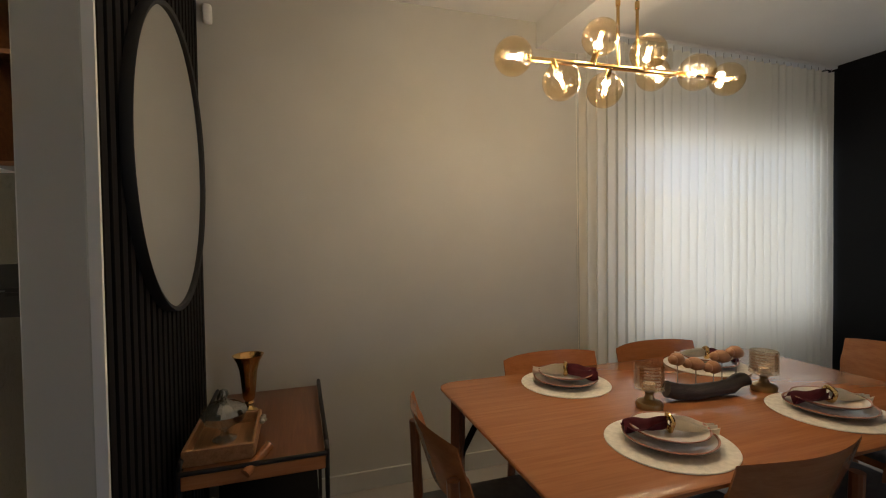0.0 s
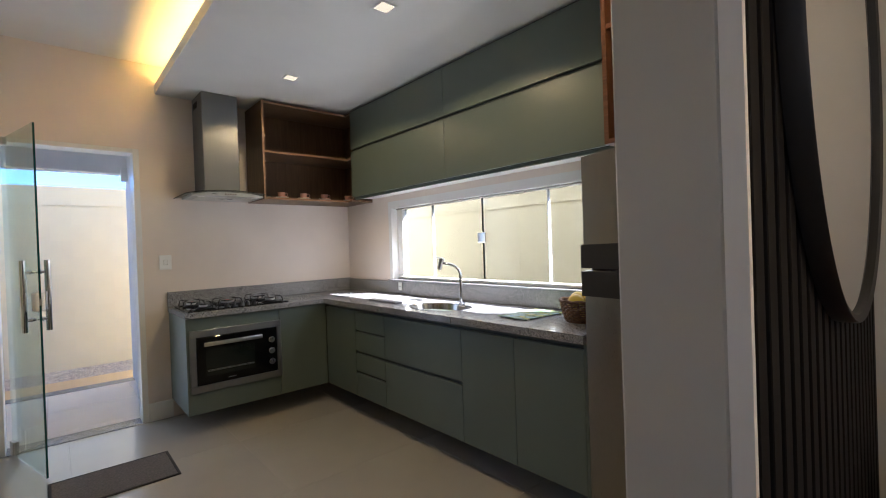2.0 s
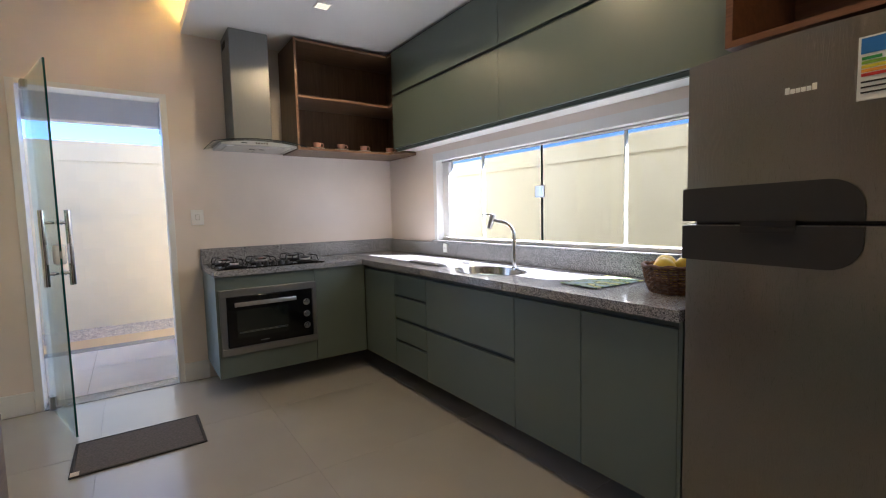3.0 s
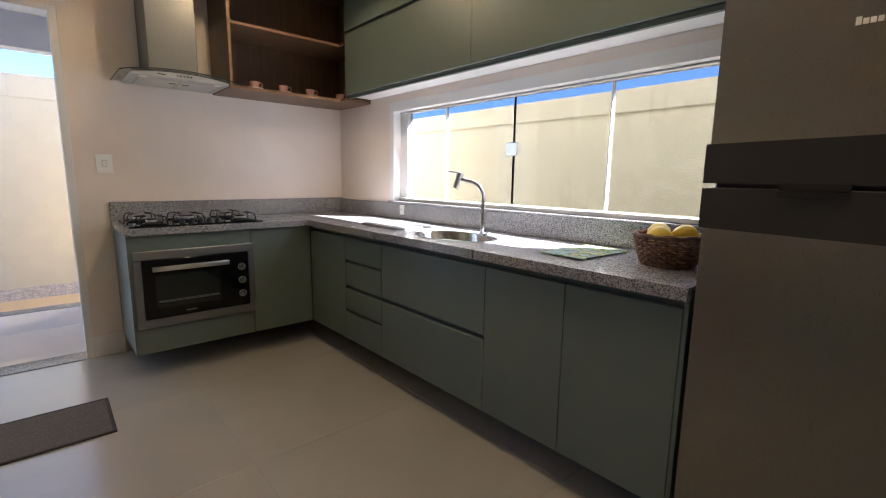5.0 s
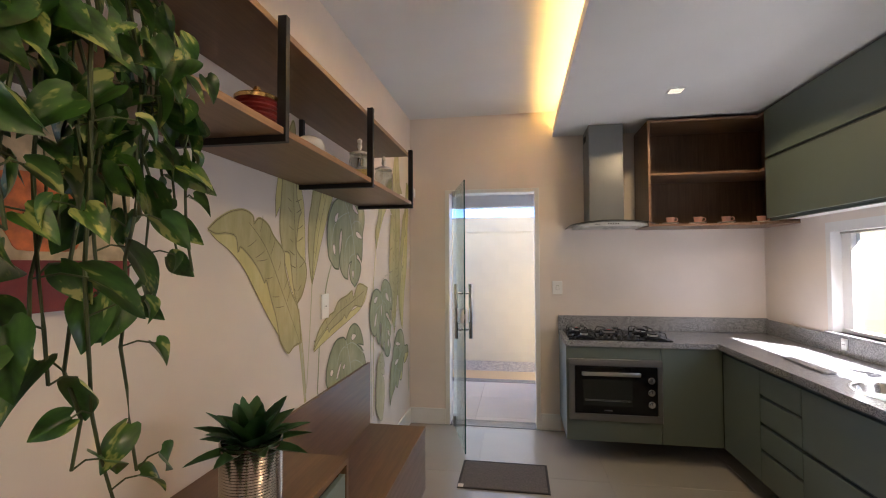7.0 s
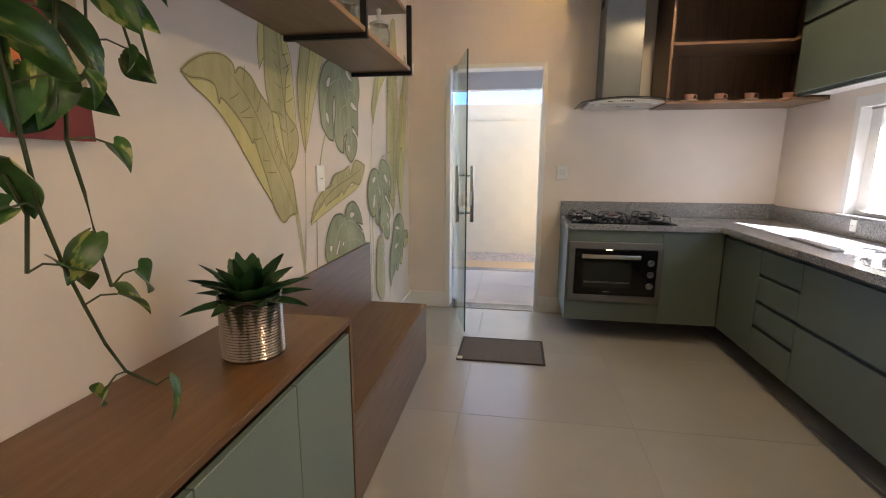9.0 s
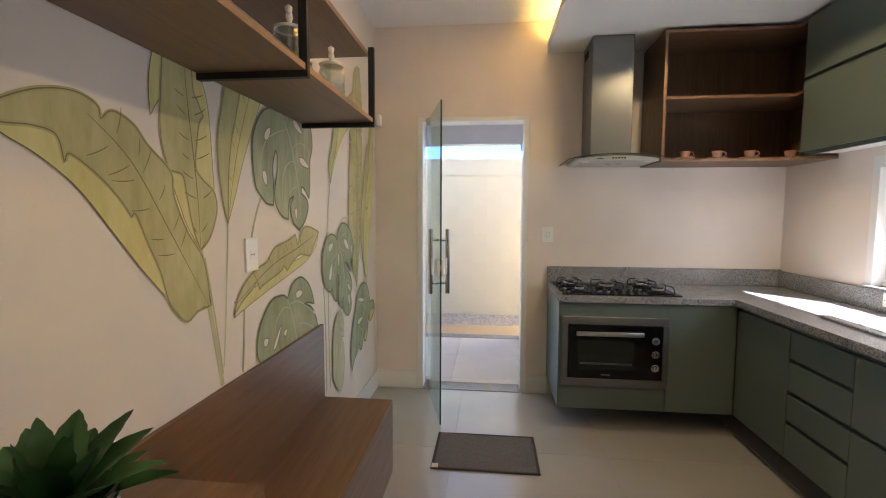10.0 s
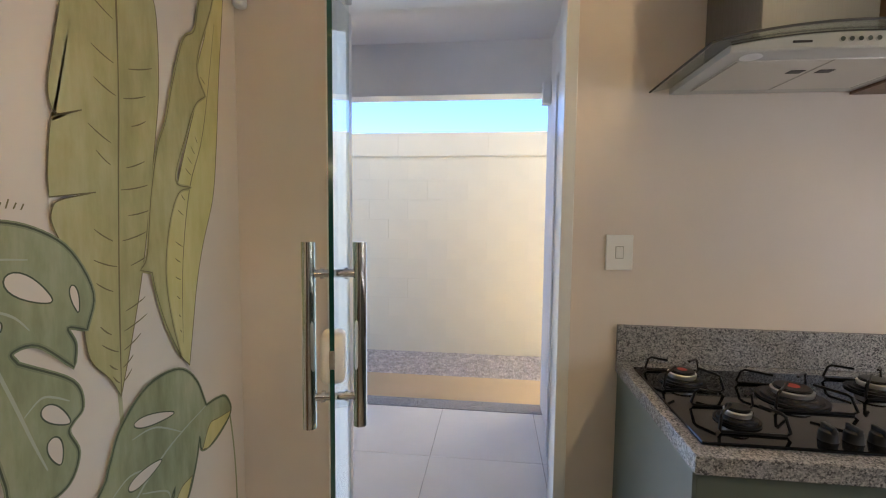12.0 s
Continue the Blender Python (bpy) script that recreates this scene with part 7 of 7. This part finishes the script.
rnd = random.Random(5)
whorls = ((9, 0.155, 0.038, 12, 0.25, 0.152), (8, 0.15, 0.042, 32, 0.25, 0.158), (7, 0.14, 0.04, 54, 0.15, 0.162), (4, 0.12, 0.03, 76, 0.05, 0.165))
for k, (cnt, ln, wd, lift, curl, z) in enumerate(whorls):
    shared = [agave_leaf(ln * f, wd, lift + df, curl) for f, df in ((1.0, 0), (0.88, 5), (1.06, -4))]
    for i in range(cnt):
        ob = new("leaf", shared[i % 3])
        ob.parent = ag
        ob.matrix_basis = pose(0, 0, z - 0.004, 0, 0, 360 * i / cnt + k * 23 + rnd.uniform(-8, 8))

# ---- trailing pothos on the rack ----
po = thing("trailing_pothos", "variegated pothos trailing down from the rack", "potted plant", (-0.82, 0.54, Z))
bm = lathe(bmesh.new(), [(0, 0), (0.065, 0), (0.085, 0.13), (0.09, 0.14), (0.082, 0.14), (0.075, 0.12), (0, 0.12)], (-0.82, 0.54, Z + 0.0005), 28)
part("pot", bm, M["ceramic_white"], po, "plain white pot", 40)


def heart_leaf(size, droop, fold, twist=0.0):
    bm = bmesh.new()
    n = 10
    rows = []
    for i in range(n + 1):
        s = i / n
        w = size * 0.39 * math.sin(math.pi * min(1, 0.06 + 0.94 * s) ** 0.62) ** 0.85
        if i == n:
            w = 0.0005
        y = size * s
        z = -droop * size * s * s
        back = 0.13 * size * (1 - s) ** 6
        rows.append([bm.verts.new((k * w, y - (back if abs(k) > 0.4 else 0), z + fold * abs(k) * w - 0.25 * w * k * k + twist * k * w * (s - 0.2))) for k in (-1, -0.6, -0.25, 0, 0.25, 0.6, 1)])
    for a, b in zip(rows, rows[1:]):
        for k in range(6):
            bm.faces.new((a[k], a[k + 1], b[k + 1], b[k]))
    return finish("pothos_leaf", bm, M["pothos"], 180)


LEAVES = [heart_leaf(0.08, 0.3, 0.45, 0.5), heart_leaf(0.068, 0.5, 0.8, -0.7), heart_leaf(0.054, 0.35, 0.9, 0.8), heart_leaf(0.038, 0.45, 1.1, -0.9), heart_leaf(0.06, 0.6, -0.2, 0.3)]


def put_leaf(p, heading, pitch, roll, which, scale=1.0):
    ob = new("leaf", LEAVES[which])
    ob.parent = po
    ob.matrix_basis = pose(*(Vector(p) - ORIGIN[po]), pitch, roll, heading) @ Matrix.Scale(scale, 4)


def vine(x, y, z0, dx, dy, small, seed, gap=0.075, bare=0.0):
    r = random.Random(seed)
    start = Vector((-0.82 + 0.25 * (x + 0.82), 0.56, Z + 0.15))
    pts = [start, Vector((x * 0.6 - 0.82 * 0.4, 0.66, Z + 0.17)), Vector((x, y - 0.02, Z + 0.06))]
    length = Z - z0
    n = max(4, int(length / 0.06))
    for i in range(1, n + 1):
        s = i / n
        pts.append(Vector((x + dx * s ** 4 + 0.014 * math.sin(5 * s + seed) + 0.02 * noise.noise((s * 6, seed, 0)), y + dy * s ** 4 + 0.01 * math.cos(4 * s + seed) + 0.015 * noise.noise((s * 6, seed, 5)), Z - length * s)))
    part("vine", tube(bmesh.new(), pts, 0.0034, 6, taper=0.0022), M["stem"], po)
    s = 0.03
    run = 0.0
    stems = bmesh.new()
    side = 1
    have = False
    for a, b in zip(pts[2:], pts[3:]):
        run += (b - a).length
        if run > gap * r.uniform(0.7, 1.25):
            run = 0
            side = -side
            depth = (Z - b.z) / max(0.2, length)
            if depth < bare and r.random() < 0.3:
                continue
            ang = r.uniform(-35, 35) + (90 if side > 0 else -90)
            out = Vector((math.cos(radians(ang + 90)), math.sin(radians(ang + 90)) * 0.7 + 0.25, 0)).normalized()
            q = b + out * r.uniform(0.02, 0.065) + Vector((0, 0, r.uniform(-0.005, 0.02)))
            if q.x < -0.965 and q.z > 1.15:
                continue
            tube(stems, [b, b.lerp(q, 0.5) + Vector((0, 0, 0.006)), q], 0.0014, 5)
            have = True
            head = math.degrees(math.atan2(out.y, out.x)) - 90
            which = r.choice((2, 2, 3, 4)) if small else r.choice((0, 0, 1, 1, 2, 4))
            put_leaf(q, head + r.uniform(-35, 35), r.uniform(-85, -25), r.uniform(-60, 60), which, r.uniform(0.8, 1.15))
    if have:
        tagged(part("leaf_stalk", stems, M["stem"], po), kind="stuff")
    else:
        stems.free()


for args in ((-0.58, 0.74, 1.19, -0.02, 0.02, False, 1, 0.1), (-0.66, 0.77, 1.3, -0.02, 0.02, False, 2, 0.05), (-0.71, 0.775, 1.18, -0.02, 0.0, False, 3, 0.07),
             (-0.7, 0.8, 0.93, -0.24, -0.08, True, 4, 0.09), (-0.8, 0.78, 1.14, -0.0, 0.02, True, 5, 0.06), (-0.86, 0.75, 1.4, -0.01, 0.0, True, 6, 0.05),
             (-0.9, 0.74, 1.46, -0.07, -0.03, True, 7, 0.06), (-0.6, 0.76, 1.38, 0.0, 0.0, False, 8, 0.045), (-0.68, 0.76, 1.36, 0.01, 0.02, False, 9, 0.045),
             (-0.76, 0.76, 1.4, 0.0, 0.02, False, 10, 0.042), (-0.83, 0.75, 1.37, 0.02, 0.02, False, 11, 0.042), (-0.92, 0.75, 1.55, 0.0, 0.0, True, 12, 0.035),
             (-0.52, 0.76, 1.36, 0.03, 0.02, False, 13, 0.05), (-0.93, 0.75, 1.43, -0.03, 0.01, True, 22, 0.045), (-0.73, 0.765, 1.5, 0.0, 0.03, False, 15, 0.04), (-0.63, 0.77, 1.48, 0.0, 0.03, False, 16, 0.04), (-0.86, 0.755, 1.55, 0.0, 0.02, False, 17, 0.04)):
    vine(*args)
r = random.Random(77)
for i in range(150):
    x = r.uniform(-0.955, -0.5)
    zz = Z + r.uniform(-0.26, 0.25)
    y = r.uniform(0.6, 0.79) if zz > Z + 0.03 else r.uniform(0.72, 0.8)
    put_leaf((x, y, zz), r.uniform(-75, 75), r.uniform(-75, -10), r.uniform(-50, 50), r.choice((0, 0, 1, 1, 2, 4)) if x > -0.9 else r.choice((1, 2, 3)), r.uniform(0.7, 1.05))

# ---- yard: gravel stones, porch door ----
r = random.Random(9)
verts, faces = [], []
for i in range(5200):
    x, y = r.uniform(-7.2, -6.5), r.uniform(0.0, 2.4)
    s = r.uniform(0.009, 0.02)
    a = r.uniform(0, 6.28)
    base_i = len(verts)
    for k in range(5):
        t = a + k * 1.2566
        verts.append((x + s * math.cos(t) * r.uniform(0.7, 1.2), y + s * math.sin(t) * r.uniform(0.7, 1.2), -0.062))
    verts.append((x + r.uniform(-0.3, 0.3) * s, y, -0.06 + s * r.uniform(0.5, 1.0)))
    faces += [(base_i + k, base_i + (k + 1) % 5, base_i + 5) for k in range(5)]
me = bpy.data.meshes.new("gravel")
me.from_pydata(verts, [], faces)
me.materials.append(M["gravel_stone"])
tagged(new("gravel", me), "loose grey and cream gravel stones", "gravel", "", "stuff")

pd = thing("door_2", "white porch side door casing, closed", "door", (-4.85, 1.62, 0), **S)
part("door_leaf", mesh_box(-5.2, 1.6, 0.01, -4.55, 1.618, 2.08), M["white"], pd)
for a, b in ((-5.26, -5.2), (-4.55, -4.49)):
    part("casing", mesh_box(a, 1.585, 0.0, b, 1.618, 2.14, bev=0.003), M["white"], pd)
part("casing_head", mesh_box(-5.2, 1.585, 2.08, -4.55, 1.618, 2.14, bev=0.003), M["white"], pd)
# roller shutter box end at the lintel
solid("awning_bracket", mesh_box(-5.76, 1.565, 2.06, -5.7, 1.618, 2.2, bev=0.004), M["plaster_out"], "small pale bracket under the porch lintel", "bracket")

# ---- painted concrete blocks of the yard wall ----
def blocks(parent, x, y0, y1, z0, z1, bl, bh, shift):
    cache = {}
    j = 0
    z = z0
    while z < z1 - 0.01:
        h = min(bh, z1 - z)
        y = y0 + (shift if j % 2 else 0) - bl
        while y < y1:
            a, b = max(y0, y), min(y1, y + bl)
            if b - a > 0.03:
                key = (round(b - a - 0.0015, 4), round(h - 0.0015, 4))
                if key not in cache:
                    cache[key] = finish("block", mesh_box(-0.01, -key[0] / 2, -key[1] / 2, 0.0012, key[0] / 2, key[1] / 2, bev=0.0008), M["yard_wall"])
                ob = new("block", cache[key])
                ob.parent = parent
                rr = random.Random(j * 97 + int(y * 50))
                ob.location = Vector((x + rr.uniform(-0.001, 0.001), (a + b) / 2, z + h / 2)) - parent.location
            y += bl
        z += bh
        j += 1


blocks(yard, -7.215, -0.6, 2.9, -0.1, 1.92, 0.4, 0.2, 0.2)
blocks(yard, -7.2, -0.6, 2.9, 1.93, 2.16, 0.9, 0.23, 0)

# ---- floor tiles, last ----
def tiles(parent, x0, y0, x1, y1, z, px, py, pitch, gap=0.0016, mat="tile"):
    me_cache = {}
    ix0, ix1 = math.floor((x0 - px) / pitch), math.ceil((x1 - px) / pitch)
    iy0, iy1 = math.floor((y0 - py) / pitch), math.ceil((y1 - py) / pitch)
    for i in range(ix0, ix1):
        for j in range(iy0, iy1):
            a, b = max(x0, px + i * pitch + gap / 2), min(x1, px + (i + 1) * pitch - gap / 2)
            c, d = max(y0, py + j * pitch + gap / 2), min(y1, py + (j + 1) * pitch - gap / 2)
            if b - a < 0.02 or d - c < 0.02:
                continue
            key = (round(b - a, 3), round(d - c, 3))
            if key not in me_cache:
                me_cache[key] = finish("tile", mesh_box(-key[0] / 2, -key[1] / 2, -0.008, key[0] / 2, key[1] / 2, 0.0, bev=0.0006), M[mat])
            ob = new("tile", me_cache[key])
            ob.parent = parent
            ob.location = Vector(((a + b) / 2, (c + d) / 2, z)) - parent.location


tiles(floor, XB, YM, -0.43, YW, 0.0, -2.48, 1.05, 0.88)
tiles(floor, -0.427, YM, XE, YD, 0.0, -2.48, 1.05, 0.88)
tiles(porch, -5.75, -0.4, XB - 0.155, 1.62, 0.0, -5.75, 0.94, 0.62, 0.003, "porch_tile")
